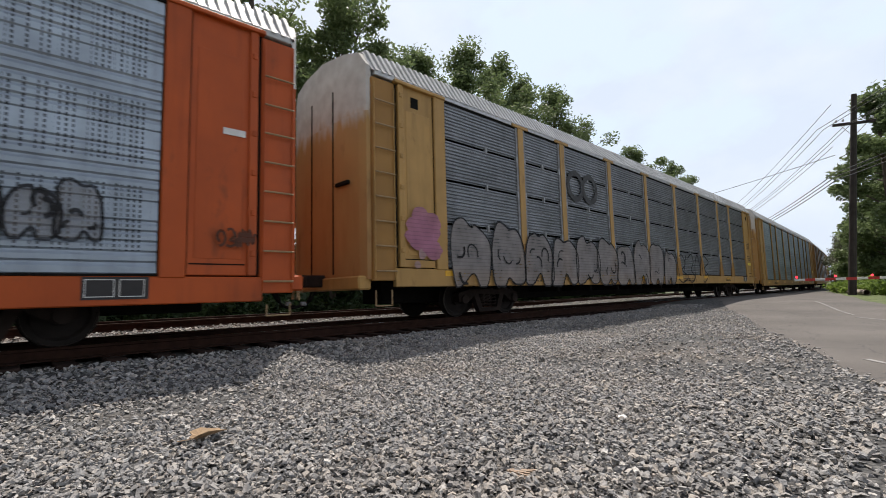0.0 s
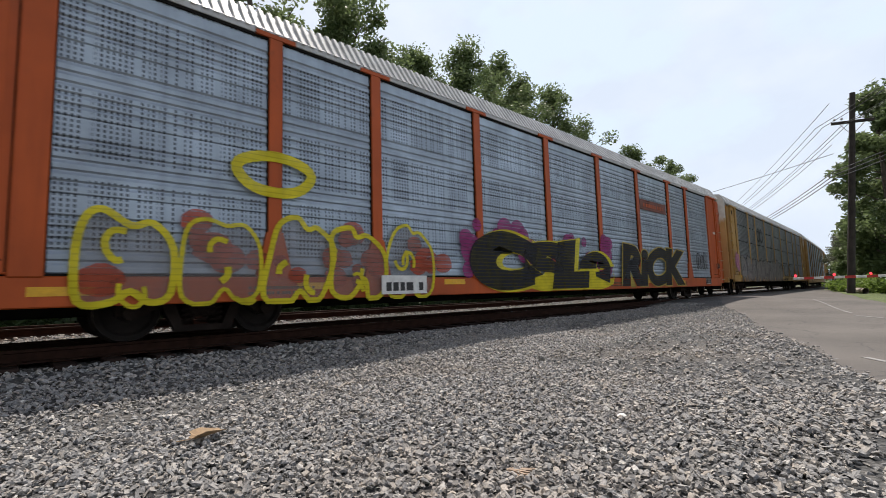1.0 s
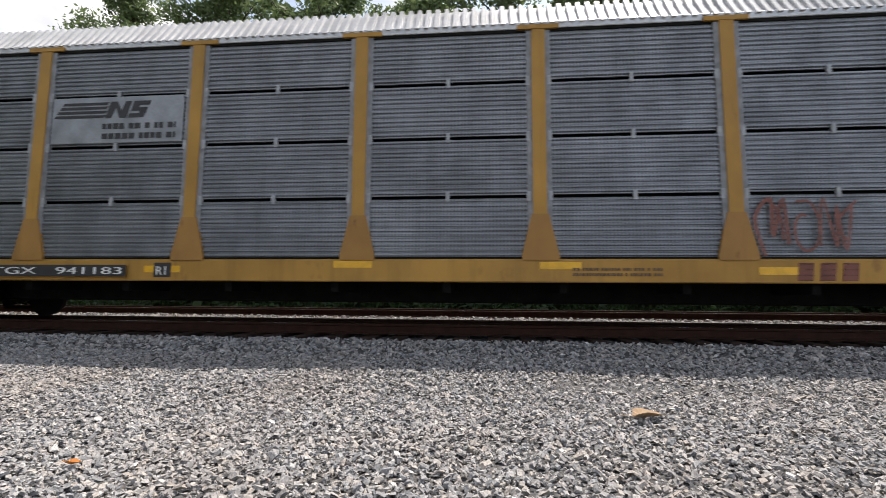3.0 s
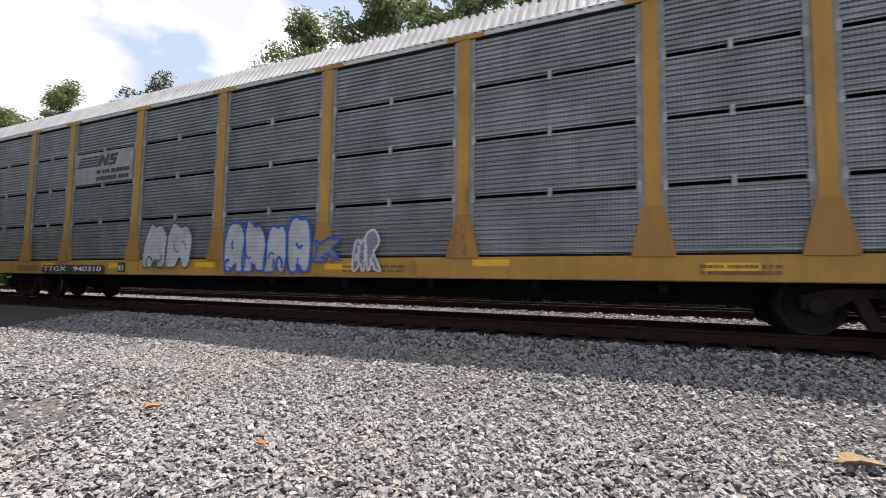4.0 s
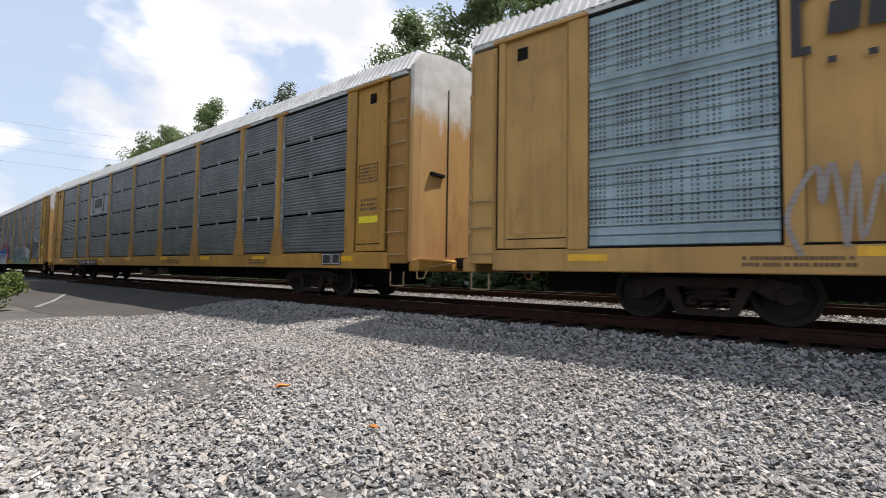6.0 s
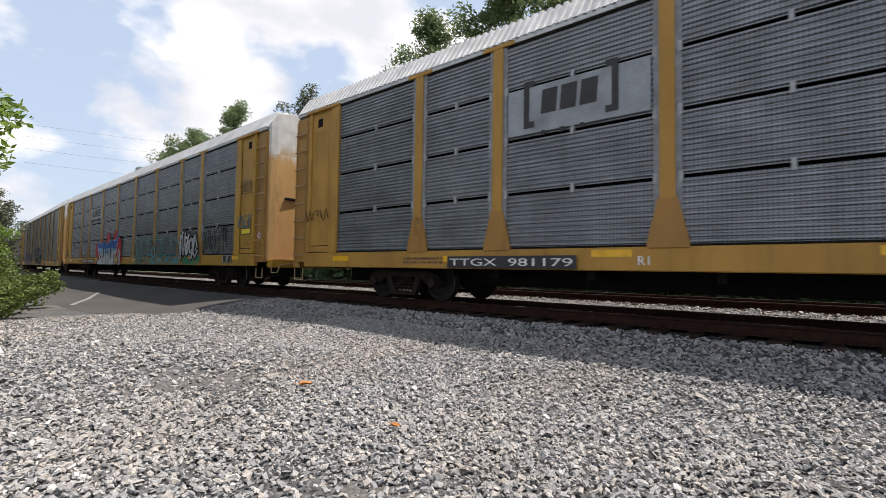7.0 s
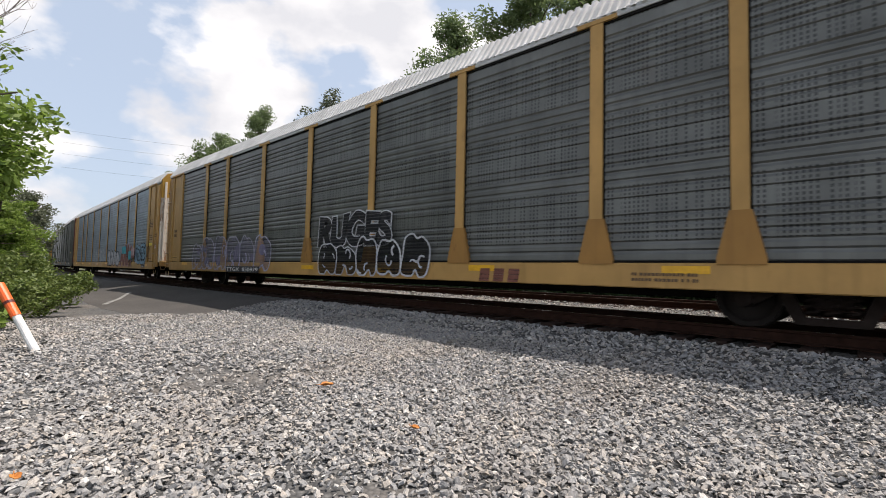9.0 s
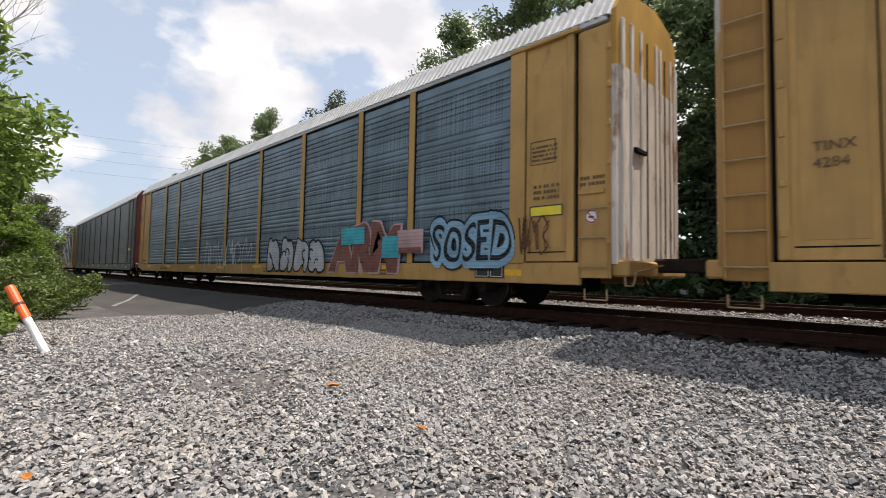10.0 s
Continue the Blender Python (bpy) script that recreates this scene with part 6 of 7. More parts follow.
LEAF_BUSH = leaf_material("deep_green_bush_leaves", (0.045, 0.085, 0.014), (0.15, 0.19, 0.045), 0.4)
LEAF_DULL = leaf_material("grey_green_leaves", (0.06, 0.075, 0.04), (0.13, 0.14, 0.085))
# Leaf green darkened to carry the shade deep in the wood.
LEAF_SHADED = leaf_material("shaded_thicket_leaves", (0.018, 0.04, 0.012), (0.05, 0.09, 0.025))
BARK = plain("grey_brown_bark", (0.085, 0.066, 0.052), 0.95, 0, 5.0, 0.35, 0.6)


def leaves_mesh(name, centres, count, spread, size, material, rng):
    """Many small folded leaves round the clump centres, one mesh."""
    centres = np.asarray(centres, float)
    pick = rng.integers(0, len(centres), count)
    d = rng.normal(size=(count, 3))
    d /= np.linalg.norm(d, axis=1)[:, None]
    r = rng.random(count) ** 0.45
    p = centres[pick, :3] + d * (r * spread * centres[pick, 3])[:, None] * np.array([1, 1, 0.75])
    u = rng.normal(size=(count, 3))
    u[:, 2] *= 0.6
    u /= np.linalg.norm(u, axis=1)[:, None]
    w = rng.normal(size=(count, 3))
    w -= (w * u).sum(1)[:, None] * u
    w /= np.linalg.norm(w, axis=1)[:, None]
    s = size * rng.uniform(0.6, 1.3, count)[:, None]
    v = np.stack([p - u * s, p + w * s * 0.45, p + u * s, p - w * s * 0.45], 1)
    me = bpy.data.meshes.new(name)
    me.vertices.add(count * 4)
    me.vertices.foreach_set("co", v.reshape(-1))
    me.loops.add(count * 4)
    me.loops.foreach_set("vertex_index", np.arange(count * 4))
    me.polygons.add(count)
    me.polygons.foreach_set("loop_start", np.arange(0, count * 4, 4))
    me.update(calc_edges=True)
    me.shade_flat()
    me.materials.append(material)
    return me


def make_tree(label, height, width, seed, material, leaves=11000, low=0.25, leaf=0.115, clump=0.9, name="tree"):
    """A tapered trunk, bent limbs, and a crown of leaves in uneven clumps with gaps."""
    rnd = random.Random(seed)
    rng = np.random.default_rng(seed)
    tree = tagged(new(name), label, "tree")
    bm = bmesh.new()
    spine = [(0, 0, -0.4)]
    for i in range(1, 8):
        spine.append((rnd.uniform(-0.25, 0.25) * i * 0.25, rnd.uniform(-0.25, 0.25) * i * 0.25, height * 0.88 * i / 7))
    limb(bm, spine, height * 0.017, height * 0.004)
    centres = []
    for i in range(30):
        f = low + (0.97 - low) * (i + rnd.random()) / 30
        k = min(6, int(f / 0.88 * 7))
        base = Vector(spine[k])
        base.z = height * f * 0.86
        a = rnd.uniform(0, math.tau)
        env = math.sin(min(1.0, (f - low + 0.16) / (1.08 - low)) * math.pi) ** 0.7
        reach = width * 0.5 * env * rnd.uniform(0.55, 1.1)
        tip = base + Vector((math.cos(a) * reach, math.sin(a) * reach, height * 0.10 * rnd.uniform(0.3, 1.2)))
        mid = base.lerp(tip, 0.5) + Vector((0, 0, rnd.uniform(-0.1, 0.3)))
        limb(bm, [base, mid, tip], height * 0.0055 * (1.2 - f), 0.015, 5)
        for j in range(4):
            q = base.lerp(tip, rnd.uniform(0.45, 1.08))
            centres.append((q.x + rnd.uniform(-0.5, 0.5), q.y + rnd.uniform(-0.5, 0.5), q.z + rnd.uniform(-0.3, 0.5), rnd.uniform(0.5, 1.15)))
    part("trunk", bm, BARK, tree)
    part("crown", leaves_mesh("crown", centres, leaves, clump, leaf, material, rng), None, tree)
    return tree


def make_shrub(label, width, height, seed, material, leaves=5000, leaf=0.09, clump=0.55):
    rng = np.random.default_rng(seed)
    rnd = random.Random(seed)
    shrub = tagged(new("shrub"), label, "shrub")
    bm = bmesh.new()
    centres = []
    for i in range(22):
        a, r = rnd.uniform(0, math.tau), width * 0.5 * math.sqrt(rnd.random())
        top = height * rnd.uniform(0.5, 1.0) * (1 - 0.45 * (2 * r / width) ** 2)
        limb(bm, [(math.cos(a) * r * 0.25, math.sin(a) * r * 0.25, -0.15), (math.cos(a) * r * 0.7, math.sin(a) * r * 0.7, top * 0.5), (math.cos(a) * r, math.sin(a) * r, top)], 0.018, 0.005, 5)
        for h in (0.25, 0.55, 0.85, 1.0):
            centres.append((math.cos(a) * r * (0.4 + 0.6 * h), math.sin(a) * r * (0.4 + 0.6 * h), top * h, rnd.uniform(0.6, 1.1)))
    part("woody_base", bm, BARK, shrub)
    part("foliage", leaves_mesh("foliage", centres, leaves, clump, leaf, material, rng), None, shrub)
    return shrub


def put(ob, x, y, s=1.0, turn=0.0, tall=1.0):
    m = Matrix.Translation((x, y, float(ground_z(x, y)))) @ pose(0, 0, 0, 0, 0, turn) @ Matrix.Diagonal((s, s, s * tall, 1))
    return m


def plant(bases, spots):
    """The first use of each base stays the original; later ones are copies."""
    used = set()
    for k, x, y, s, turn in spots:
        b = bases[k]
        y += float(bend(x)) if y > 8 and abs(x) > 50 else 0.0
        if k in used:
            copy_thing(b, put(b, x, y, s, turn))
        else:
            used.add(k)
            b.matrix_basis = put(b, x, y, s, turn)


WOOD = [
    make_tree("tall leafy broadleaf tree behind the tracks", 17.0, 9.5, 11, LEAF, 25000),
    make_tree("tall slim broadleaf tree with a ragged top", 17.5, 6.6, 12, LEAF, 18000),
    make_tree("broad green tree at the wood's edge", 15.5, 10.0, 13, LEAF, 25000),
    make_tree("pale thin-leaved tree behind the train", 16.5, 9.0, 14, LEAF_DULL, 10000, 0.35),
    make_tree("dense tree with the wood's shade put into its leaf colour", 13.0, 9.0, 15, LEAF_SHADED, 12000, 0.08, 0.22),
]
plant(WOOD, [
    (0, 14.7, 15.5, 1.29, 0), (2, 20.6, 16.6, 1.33, 40), (1, 24.5, 15.0, 1.27, 80), (0, 29.9, 16.6, 1.06, 120), (1, 33.2, 16.1, 1.02, 10),
    (1, 37.6, 15.5, 1.04, 200), (1, 42.4, 15.5, 0.88, 150), (2, 56.5, 15.5, 0.97, 20), (0, 72.4, 15.5, 0.95, 70), (0, 9.8, 18.2, 1.19, 230),
    (1, 6.0, 15.5, 1.07, 30), (2, 1.1, 16.1, 1.13, 300), (0, -4.4, 17.1, 0.96, 190), (2, -9.2, 16.1, 1.07, 100), (0, -15.0, 15.8, 1.02, 60),
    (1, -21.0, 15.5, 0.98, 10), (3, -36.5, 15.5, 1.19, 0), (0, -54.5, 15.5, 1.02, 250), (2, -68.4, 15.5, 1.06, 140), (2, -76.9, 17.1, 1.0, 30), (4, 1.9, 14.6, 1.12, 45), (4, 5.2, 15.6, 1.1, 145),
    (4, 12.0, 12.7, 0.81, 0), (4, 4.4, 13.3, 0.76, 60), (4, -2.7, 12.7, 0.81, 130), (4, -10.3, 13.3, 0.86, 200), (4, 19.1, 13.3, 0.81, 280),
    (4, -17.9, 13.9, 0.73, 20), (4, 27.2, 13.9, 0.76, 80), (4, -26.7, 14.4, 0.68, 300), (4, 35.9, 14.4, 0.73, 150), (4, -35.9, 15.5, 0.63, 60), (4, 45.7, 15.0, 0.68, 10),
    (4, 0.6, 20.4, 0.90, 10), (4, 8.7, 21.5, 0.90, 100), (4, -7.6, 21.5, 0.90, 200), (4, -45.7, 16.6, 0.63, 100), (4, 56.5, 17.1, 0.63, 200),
])
EDGE = [
    make_tree("large dense tree beside the street", 16.0, 13.0, 21, LEAF, 24000, 0.06, 0.2, 1.1),
    make_tree("bright green young tree above the bushes", 8.0, 5.5, 22, LEAF_BRIGHT, 30000, 0.03, 0.09, 0.62),
    make_tree("tall dense roadside tree with leaves down to the ground", 14.6, 8.0, 24, LEAF, 26000, 0.02, 0.16, 1.0),
    make_tree("distant green tree beyond the street", 11.0, 9.0, 23, LEAF, 6500, 0.1, 0.24),
    make_tree("dark narrow tree beside the paved strip", 9.3, 4.6, 25, LEAF_DULL, 15000, 0.04, 0.11, 0.8),
]
plant(EDGE, [
    (2, 43.5, -6.9, 1.05, 0), (2, 50.0, -6.6, 0.85, 100), (0, 46.0, -13.5, 0.93, 0), (0, 58.0, -10.5, 1.0, 90), (0, 46.0, -17.0, 0.95, 200), (0, 75.0, -9.5, 0.95, 140), (3, 47.5, -4.3, 0.44, 0), (3, 51.5, -3.9, 0.44, 80), (3, 57.0, -3.9, 0.48, 170), (3, 65.0, -4.3, 0.55, 30), (3, 84.0, -5.0, 0.62, 100),
    (3, 110.0, 14.0, 0.9, 240), (3, 165.0, 12.0, 1.0, 300), (3, 88.0, 14.0, 0.9, 20),
    (1, -15.0, -10.2, 1.15, 0), (1, -18.5, -10.8, 1.0, 120), (1, -22.5, -10.0, 0.85, 230), (1, -28, -9.6, 0.8, 40), (3, -57.0, -3.6, 0.82, 60), (3, -75.0, -8.0, 0.9, 160), (3, -92.0, -2.0, 0.9, 200), (3, -46.0, -9.5, 0.6, 100),
    (4, -62.0, -2.7, 1.0, 0), (4, -55.0, -4.4, 0.8, 80), (4, -47.0, -5.6, 0.75, 170), (4, -40.0, -6.6, 0.7, 250), (4, -33.0, -7.6, 0.66, 40), (4, -71.0, -1.6, 0.85, 300),
    (1, -24.0, -7.2, 0.55, 60), (1, -30.0, -7.0, 0.55, 200), (4, 60.0, -3.4, 0.6, 20), (4, 66.0, -2.0, 0.74, 110), (4, 72.0, -1.3, 0.78, 200), (4, 80.0, -0.3, 0.8, 290),
    (3, -125.0, 9.5, 1.35, 20), (3, -138.0, 13.5, 1.5, 70), (3, -116.0, 12.0, 1.1, 140), (3, -130.0, -4.0, 1.0, 250), (3, -85.0, 14.0, 0.95, 300), (3, -100.0, 15.0, 1.0, 10),
])
BUSH = [
    make_shrub("dense green bush beside the gravel", 4.2, 1.9, 31, LEAF_BUSH, 13000, 0.062, 0.42),
    make_shrub("undergrowth below the trees with shade in its leaf colour", 4.5, 1.5, 32, LEAF_SHADED, 2600, 0.18, 0.6),
    make_shrub("low green weeds beside the street", 2.6, 0.7, 33, LEAF_BRIGHT, 3500, 0.07, 0.3),
]
spots = [(0, -11.9, -8.5, 0.78, 0), (0, -14.4, -7.6, 1.02, 70), (0, -17.4, -7.2, 1.08, 160), (0, -21.0, -7.2, 1.05, 220), (0, -25.5, -7.0, 1.1, 20), (0, -12.8, -10.2, 1.1, 110), (0, -31, -7.0, 1.2, 90), (0, -39, -6.8, 1.3, 10)]
rnd = random.Random(9)
for k in range(22):
    spots.append((1, -36 + k * 3.7 + rnd.uniform(-0.8, 0.8), 10.4 + rnd.uniform(-0.5, 0.9), rnd.uniform(0.75, 1.15), rnd.uniform(0, 360)))
for k in range(17):
    spots.append((1, -46 + k * 5.6 + rnd.uniform(-1, 1), 13.6 + rnd.uniform(-0.8, 0.8), rnd.uniform(1.9, 2.4), rnd.uniform(0, 360)))
for k in range(14):
    spots.append((1, -62 + k * 9.5 + rnd.uniform(-1, 1), 21.0 + rnd.uniform(-1, 1), rnd.uniform(3.2, 3.8), rnd.uniform(0, 360)))
for k in range(9):
    spots.append((2, 34.5 + k * 1.2, -6.6 + k * 0.26 + rnd.uniform(-0.3, 0.3), rnd.uniform(0.7, 1.2), rnd.uniform(0, 360)))
for x, y, s in ((-8.9, -9.2, 0.7), (-9.7, -8.6, 0.75), (-10.6, -9.5, 0.9), (-9.2, -10.0, 0.9)):
    spots.append((2, x, y, s, x * 40))
plant(BUSH, spots)


def bare_tree(x, y):
    """A leafless tree: forking thin branches."""
    rnd = random.Random(5)
    tree = tagged(new("tree"), "leafless grey tree with fine bare twigs", "tree")
    tree.location = (x, y, float(ground_z(x, y)))
    bm = bmesh.new()

    def grow(p, d, length, r, depth):
        q = p + d * length
        mid = p.lerp(q, 0.5) + Vector((rnd.uniform(-1, 1), rnd.uniform(-1, 1), 0)) * length * 0.06
        limb(bm, [p, mid, q], r, r * 0.6, 5)
        if depth:
            for k in range(3 if depth > 1 else 4):
                e = (d + Vector((rnd.uniform(-1, 1), rnd.uniform(-1, 1), rnd.uniform(-0.25, 0.7))) * 0.62).normalized()
                grow(q if k else mid, e, length * rnd.uniform(0.55, 0.8), r * 0.55, depth - 1)

    grow(Vector((0, 0, -0.3)), Vector((0.03, 0.02, 1)).normalized(), 5.2, 0.13, 5)
    part("bare_crown", bm, plain("grey_dead_wood", (0.13, 0.11, 0.10), 0.9), tree)
    return tree


bare_tree(-23.0, -10.3)


# ---- street side ----
POLE_WOOD = plain("dark_creosoted_pole", (0.035, 0.028, 0.024), 0.9, 0, 3.0, 0.35)
WIRE = plain("black_wire", (0.02, 0.02, 0.022), 0.5)


def utility_pole(x, y, h, turn):
    pole = tagged(new("utility_pole"), "dark wooden utility pole with a crossarm", "utility pole")
    pole.location = (x, y, float(ground_z(x, y)))
    pole.rotation_euler = (radians(5.0), 0, radians(turn))
    bm = bmesh.new()
    limb(bm, [(0, 0, -0.5), (0.03, 0, h * 0.5), (0.05, 0, h)], 0.19, 0.13, 12)
    part("shaft", bm, POLE_WOOD, pole)
    part("crossarm", box(-0.06, 0.06, -0.9, 0.9, h - 1.7, h - 1.55, 0.01), POLE_WOOD, pole)
    for s in (-1, 1):
        part("brace", rod(bmesh.new(), (0.08, s * 0.55, h - 1.65), (0.1, 0, h - 2.35), 0.02), GALV, pole)
    for k in (-0.75, -0.45, 0.45, 0.75):
        part("insulator", shared("insulator", lambda: lathe([(0.03, 0), (0.06, 0.03), (0.06, 0.09), (0.04, 0.14)], 10), GALV), None, pole, "", (0, k, h - 1.48)).rotation_euler = (radians(90), 0, 0)
    return pole


def wire(points, sag, radius=0.016, label="thin black overhead wire"):
    a, b = Vector(points[0]), Vector(points[1])
    bm = bmesh.new()
    pts = []
    for i in range(17):
        t = i / 16
        p = a.lerp(b, t)
        p.z -= sag * 4 * t * (1 - t)
        pts.append(p)
    limb(bm, pts, radius, radius, 5)
    return tagged(part("overhead_wire", bm, WIRE), label, "wire", "overhead wires")


utility_pole(33.4, -5.35, 11.1, 8)
utility_pole(66.0, 9.6, 9.6, 30)
for k, z in ((-0.75, 9.3), (-0.45, 9.25), (0.75, 9.35), (0.45, 9.3)):
    wire(((33.4, -5.35 + k, z), (66.0, 9.6 + k, 8.3)), 0.5)
    wire(((33.4, -5.35 + k, z), (-4.0, -24.0 + k, 9.2)), 0.7)
wire(((33.4, -5.3, 10.6), (66.0, 9.7, 9.3)), 0.4)
wire(((33.4, -5.2, 8.2), (66.0, 9.8, 7.6)), 0.5)
for z in (6.7, 6.5, 6.3):
    wire(((33.4, -5.2, z), (66.0, 9.7, z)), 0.6, 0.024, "thick black overhead cable")
    wire(((33.4, -5.2, z), (-4.0, -24.0, z + 0.6)), 0.8, 0.024, "thick black overhead cable")
wire(((33.4, -5.25, 7.7), (60.0, 30.0, 9.3)), 0.5, 0.018)
for z in (20.5, 18.5, 16.6, 14.4):
    wire(((-96.0, 4.0, z + 2), (-66.0, 60.0, z + 4)), 1.5, 0.012, "far thin transmission wire")

RED_PAINT = plain("red_reflective_band", (0.48, 0.03, 0.025), 0.45)
WHITE_PAINT = plain("white_painted_board", (0.68, 0.67, 0.65), 0.5)


def glow_material(name, colour, strength):
    g = Graph(name, 0.3)
    g.shader.inputs["Emission Color"].default_value = (*colour, 1)
    g.shader.inputs["Emission Strength"].default_value = strength
    return g.done(colour)


RED_LIGHT = glow_material("lit_red_lamp", (1.0, 0.03, 0.05), 3.0)


def crossing_gate(x, y, length, turn):
    """A lowered level-crossing arm with red and white boards and lit red lamps, on its mast."""
    gate = tagged(new("crossing_gate"), "lowered red and white crossing gate with lit red lamps", "crossing gate")
    gate.location = (x, y, float(ground_z(x, y)))
    gate.rotation_euler = (0, 0, radians(turn))
    part("mast", rod(bmesh.new(), (0, 0, -0.2), (0, 0, 2.6), 0.06, 10), GALV, gate)
    part("gear_box", box(-0.25, 0.25, -0.3, 0.3, 0.75, 1.35, 0.03), GALV, gate)
    arm = part("arm", box(0.3, length, -0.02, 0.02, 1.0, 1.12, 0.008), WHITE_PAINT, gate)
    k = 0.5
    while k < length - 0.4:
        part("red_band", box(k, k + 0.4, -0.026, 0.026, 0.995, 1.125), RED_PAINT, arm)
        k += 0.8
    for k in (length - 0.1, length - 1.65, length - 3.0):
        part("lamp", shared("lamp", lambda: lathe([(0.03, -0.05), (0.055, -0.04), (0.055, 0.04), (0.03, 0.05)], 14), RED_LIGHT), None, arm, "lit red lamp", (k, -0.03, 1.20))
    return gate


crossing_gate(30.4, -10.4, 6.95, 94)


def fallen_log(x, y, length, turn):
    bm = bmesh.new()
    limb(bm, [(-length / 2, 0, 0.14), (0, 0.05, 0.16), (length / 2, 0, 0.13)], 0.15, 0.12, 10)
    ob = tagged(part("timber_rail", bm, plain("weathered_timber", (0.30, 0.26, 0.21), 0.9, 0, 4.0, 0.25)), "weathered timber lying beside the street", "timber")
    ob.matrix_basis = Matrix.Translation((x, y, float(ground_z(x, y)))) @ pose(0, 0, 0, 0, 0, turn)
    return ob


fallen_log(35.2, -5.35, 5.0, 15)
fallen_log(39.8, -4.2, 4.4, 14)

# ---- small things on the gravel ----
ORANGE_BAND = plain("orange_reflective_sleeve", (0.72, 0.11, 0.015), 0.45, 0, 9.0, 0.15)


def marker_post(x, y):
    """A leaning white plastic post with an orange sleeve at the top."""
    post = tagged(new("marker_post"), "leaning white marker post with an orange sleeve", "marker post")
    post.matrix_basis = Matrix.Translation((x, y, float(ground_z(x, y)))) @ pose(0, 0, 0, 20, -31, 0)
    bm = bmesh.new()
    limb(bm, [(0, 0, -0.15), (0, 0, 0.3), (0, 0, 0.60)], 0.05, 0.05, 14)
    part("shaft", bm, WHITE_PAINT, post)
    bm = bmesh.new()
    limb(bm, [(0, 0, 0.56), (0, 0, 0.8), (0, 0, 1.08)], 0.058, 0.062, 14)
    part("sleeve", bm, ORANGE_BAND, post, "orange plastic sleeve")
    part("band", rod(bmesh.new(), (0, 0, 0.76), (0, 0, 0.80), 0.064, 14), MAROON, post)
    return post


marker_post(-8.2, -7.6)


def dry_leaf(x, y, size, turn, material, label):
    """A curled dry leaf: a thin lobed blade with a raised rim and a stalk."""
    bm = bmesh.new()
    ring = []
    for k in range(16):
        a = k * math.tau / 16
        r = size * (0.55 + 0.25 * math.cos(a) + (0.08 if k % 2 else -0.05))
        ring.append((r * math.cos(a), r * 0.62 * math.sin(a), 0.02 + 0.35 * size * (math.sin(a) ** 2) * 0.5))
    top = [bm.verts.new((a, b, c + 0.004)) for a, b, c in ring]
    low = [bm.verts.new(p) for p in ring]
    c0, c1 = bm.verts.new((0, 0, 0.016)), bm.verts.new((0, 0, 0.010))
    for k in range(16):
        j = (k + 1) % 16
        bm.faces.new((c0, top[k], top[j]))
        bm.faces.new((c1, low[j], low[k]))
        bm.faces.new((top[k], low[k], low[j], top[j]))
    rod(bm, (-size * 0.3, 0, 0.02), (-size * 0.8, 0.01, 0.03), 0.003, 5)
    ob = tagged(part("dry_leaf", bm, material), label, "leaf", "dry leaves")
    ob.matrix_basis = Matrix.Translation((x, y, float(ground_z(x, y)) + 0.040)) @ pose(0, 0, 0, 0, 0, turn)
    return ob


TAN_LEAF = plain("tan_dry_leaf", (0.27, 0.18, 0.10), 0.8, 0, 20, 0.25)
CHIP = plain("split_pale_wood", (0.30, 0.22, 0.16), 0.85, 0, 14, 0.25)


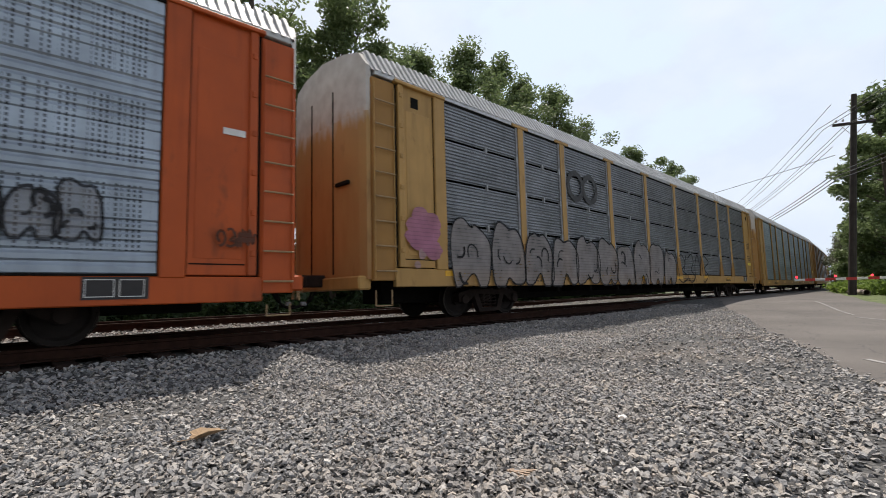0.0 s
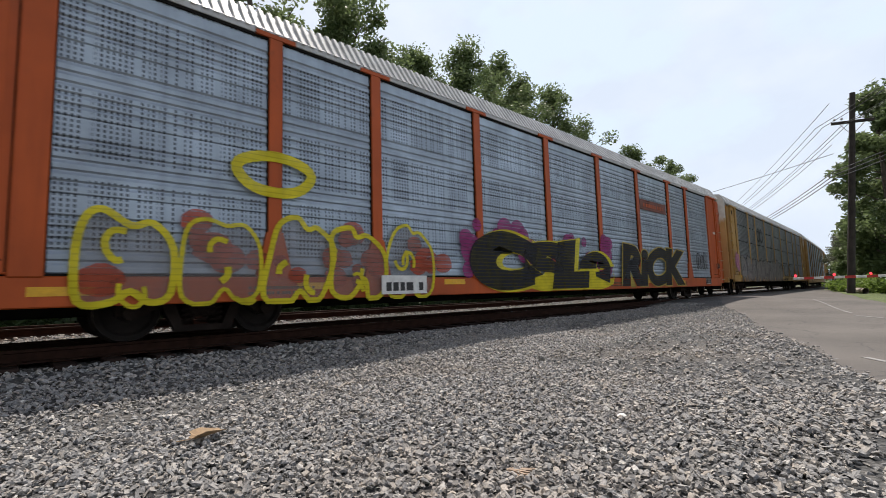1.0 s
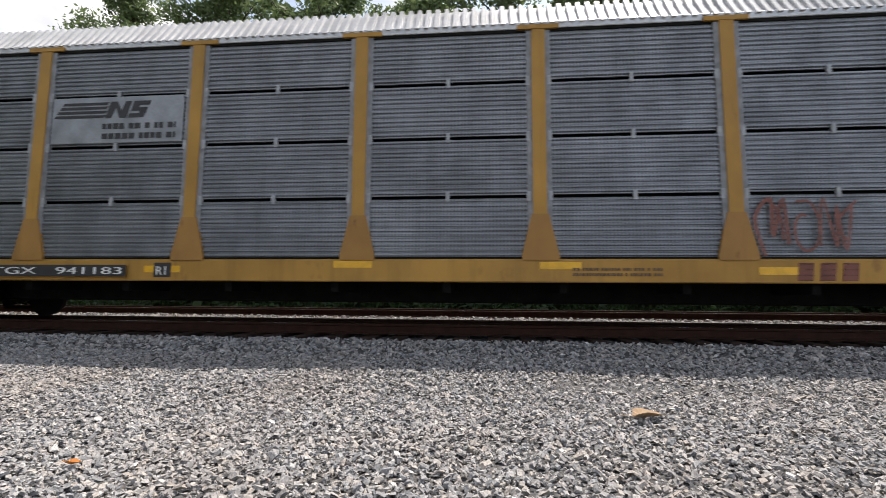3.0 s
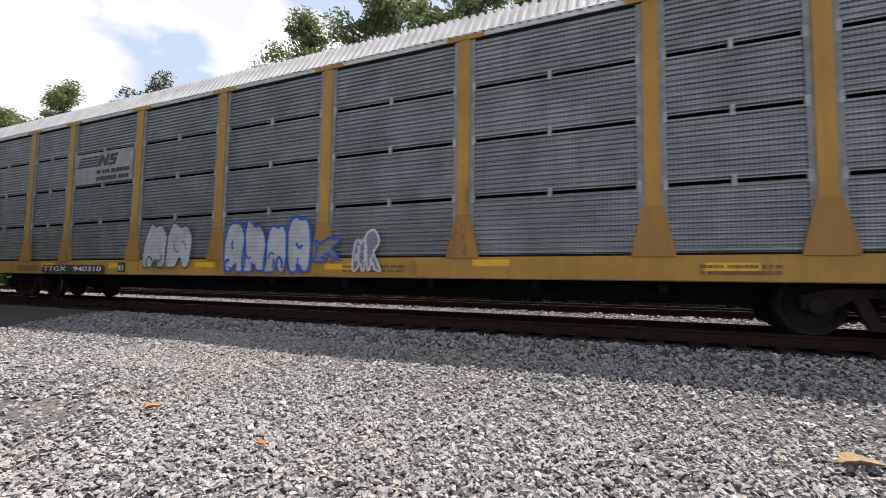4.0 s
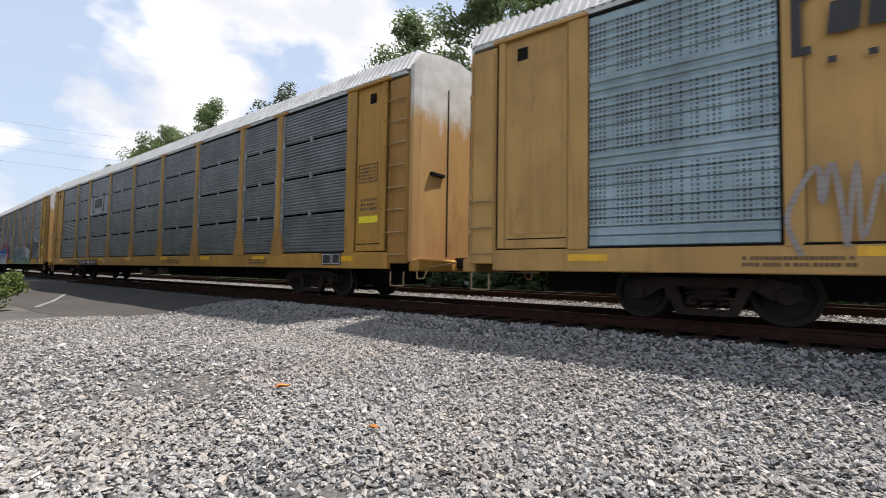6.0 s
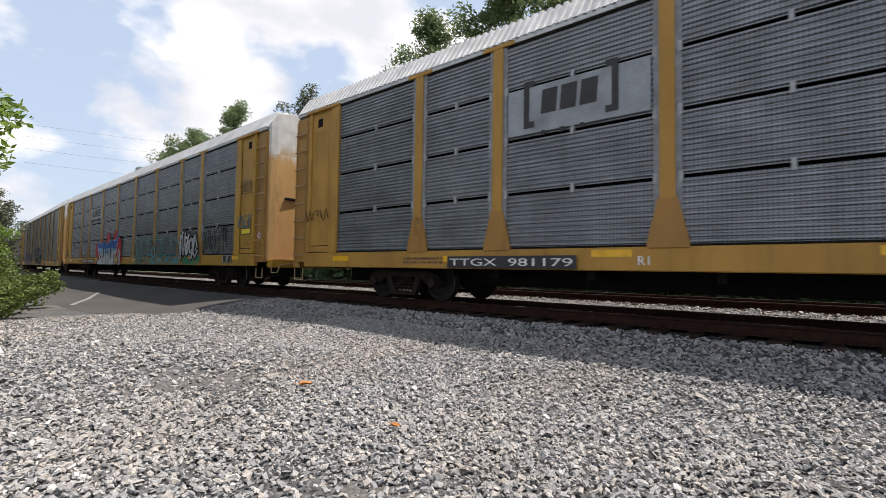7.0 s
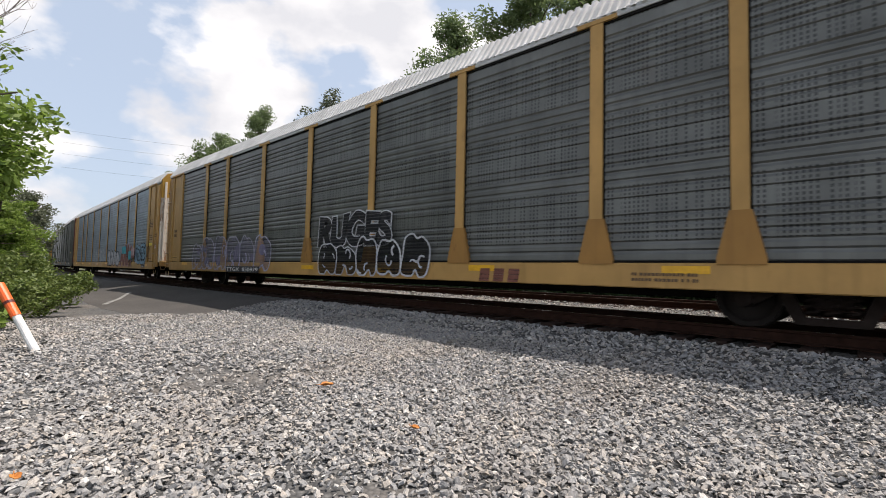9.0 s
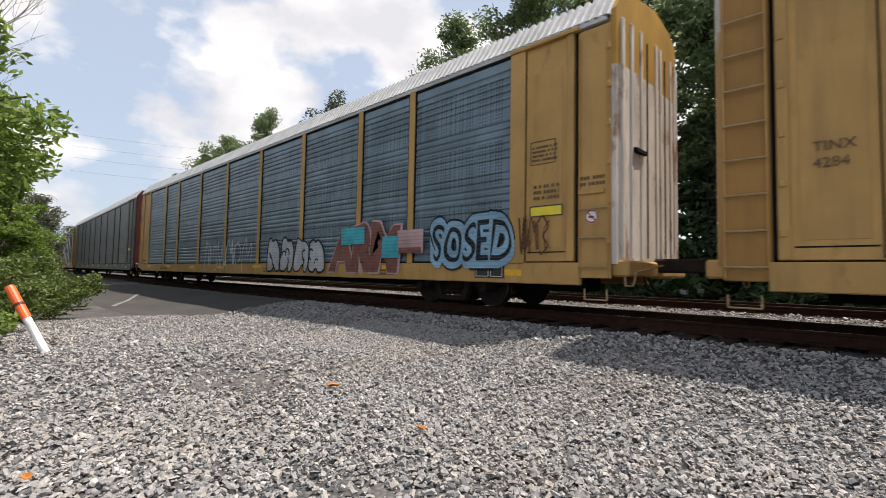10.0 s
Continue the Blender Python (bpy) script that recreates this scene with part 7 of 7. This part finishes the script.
def wood_chips(x, y):
    """A small splintered piece of pale wood."""
    bm = bmesh.new()
    rnd = random.Random(3)
    for k in range(11):
        a = radians(-24 + 4.8 * k + rnd.uniform(-2, 2))
        u, reach, wide = rnd.uniform(0.0, 0.03), rnd.uniform(0.09, 0.16), rnd.uniform(0.004, 0.008)
        d, m = Vector((math.cos(a), math.sin(a), rnd.uniform(-0.05, 0.12))), Vector((-math.sin(a), math.cos(a), 0)) * wide
        lift = Vector((0, 0, 0.006 + 0.004 * (k % 3)))
        p = [bm.verts.new(q + lift) for q in (d * u - m * 1.4, d * reach - m * 0.4, d * reach + m * 0.4, d * u + m * 1.4)]
        q = [bm.verts.new(v.co + Vector((0, 0, 0.006))) for v in p]
        bm.faces.new(p[::-1])
        bm.faces.new(q)
        for n in range(4):
            bm.faces.new((p[n], p[(n + 1) % 4], q[(n + 1) % 4], q[n]))
    ob = tagged(part("wood_splinter", bm, CHIP), "splintered pale wood piece on the gravel", "wood")
    ob.matrix_basis = Matrix.Translation((x, y, float(ground_z(x, y)) + 0.02)) @ pose(0, 0, 0, 4, 8, -65)
    return ob


def pale_stone(x, y):
    bm = bmesh.new()
    bmesh.ops.create_icosphere(bm, subdivisions=2, radius=0.04)
    for v in bm.verts:
        v.co = Vector((v.co.x * 1.2, v.co.y * 0.7, v.co.z * 0.4)) * (1 + 0.25 * noise.noise(v.co * 30))
    ob = tagged(part("stone", bm, CHALK), "flat white stone on the gravel", "stone")
    ob.location = (x, y, float(ground_z(x, y)) + 0.03)
    return ob


RUST_LEAF = plain("orange_dry_leaf", (0.42, 0.15, 0.025), 0.7, 0, 20, 0.3)
dry_leaf(0.95, -5.20, 0.2, 20, TAN_LEAF, "pale tan curled leaf on the gravel")
dry_leaf(-3.84, -6.00, 0.105, 70, RUST_LEAF, "orange-brown dry leaf on the gravel")
dry_leaf(-2.36, -6.26, 0.06, 10, RUST_LEAF, "small orange leaf on the gravel")
dry_leaf(-3.11, -8.23, 0.06, 10, RUST_LEAF, "brown dry leaf at the gravel edge")
wood_chips(1.95, -6.94)
pale_stone(3.30, -6.92)



# ---- movement ----
# the leading end of the orange car: where it is at the start, and its steady speed
START, SPEED = 3.29, 22.49


def on_track(x):
    """A car's pose when its trailing end is at x: both trucks stand on the curve of the rails."""
    a, b = x + TRUCKS[0], x + TRUCKS[1]
    turn = math.atan2(float(bend(b) - bend(a)), b - a)
    return pose(x, float(bend(a)) - math.tan(turn) * TRUCKS[0], 0, 0, 0, math.degrees(turn))


def motions():
    for n, car in CARS.items():
        walk(car, [(k / 4, on_track(START + SPEED * k / 4 - BODY - PITCH * n)) for k in range(41)])


motions()
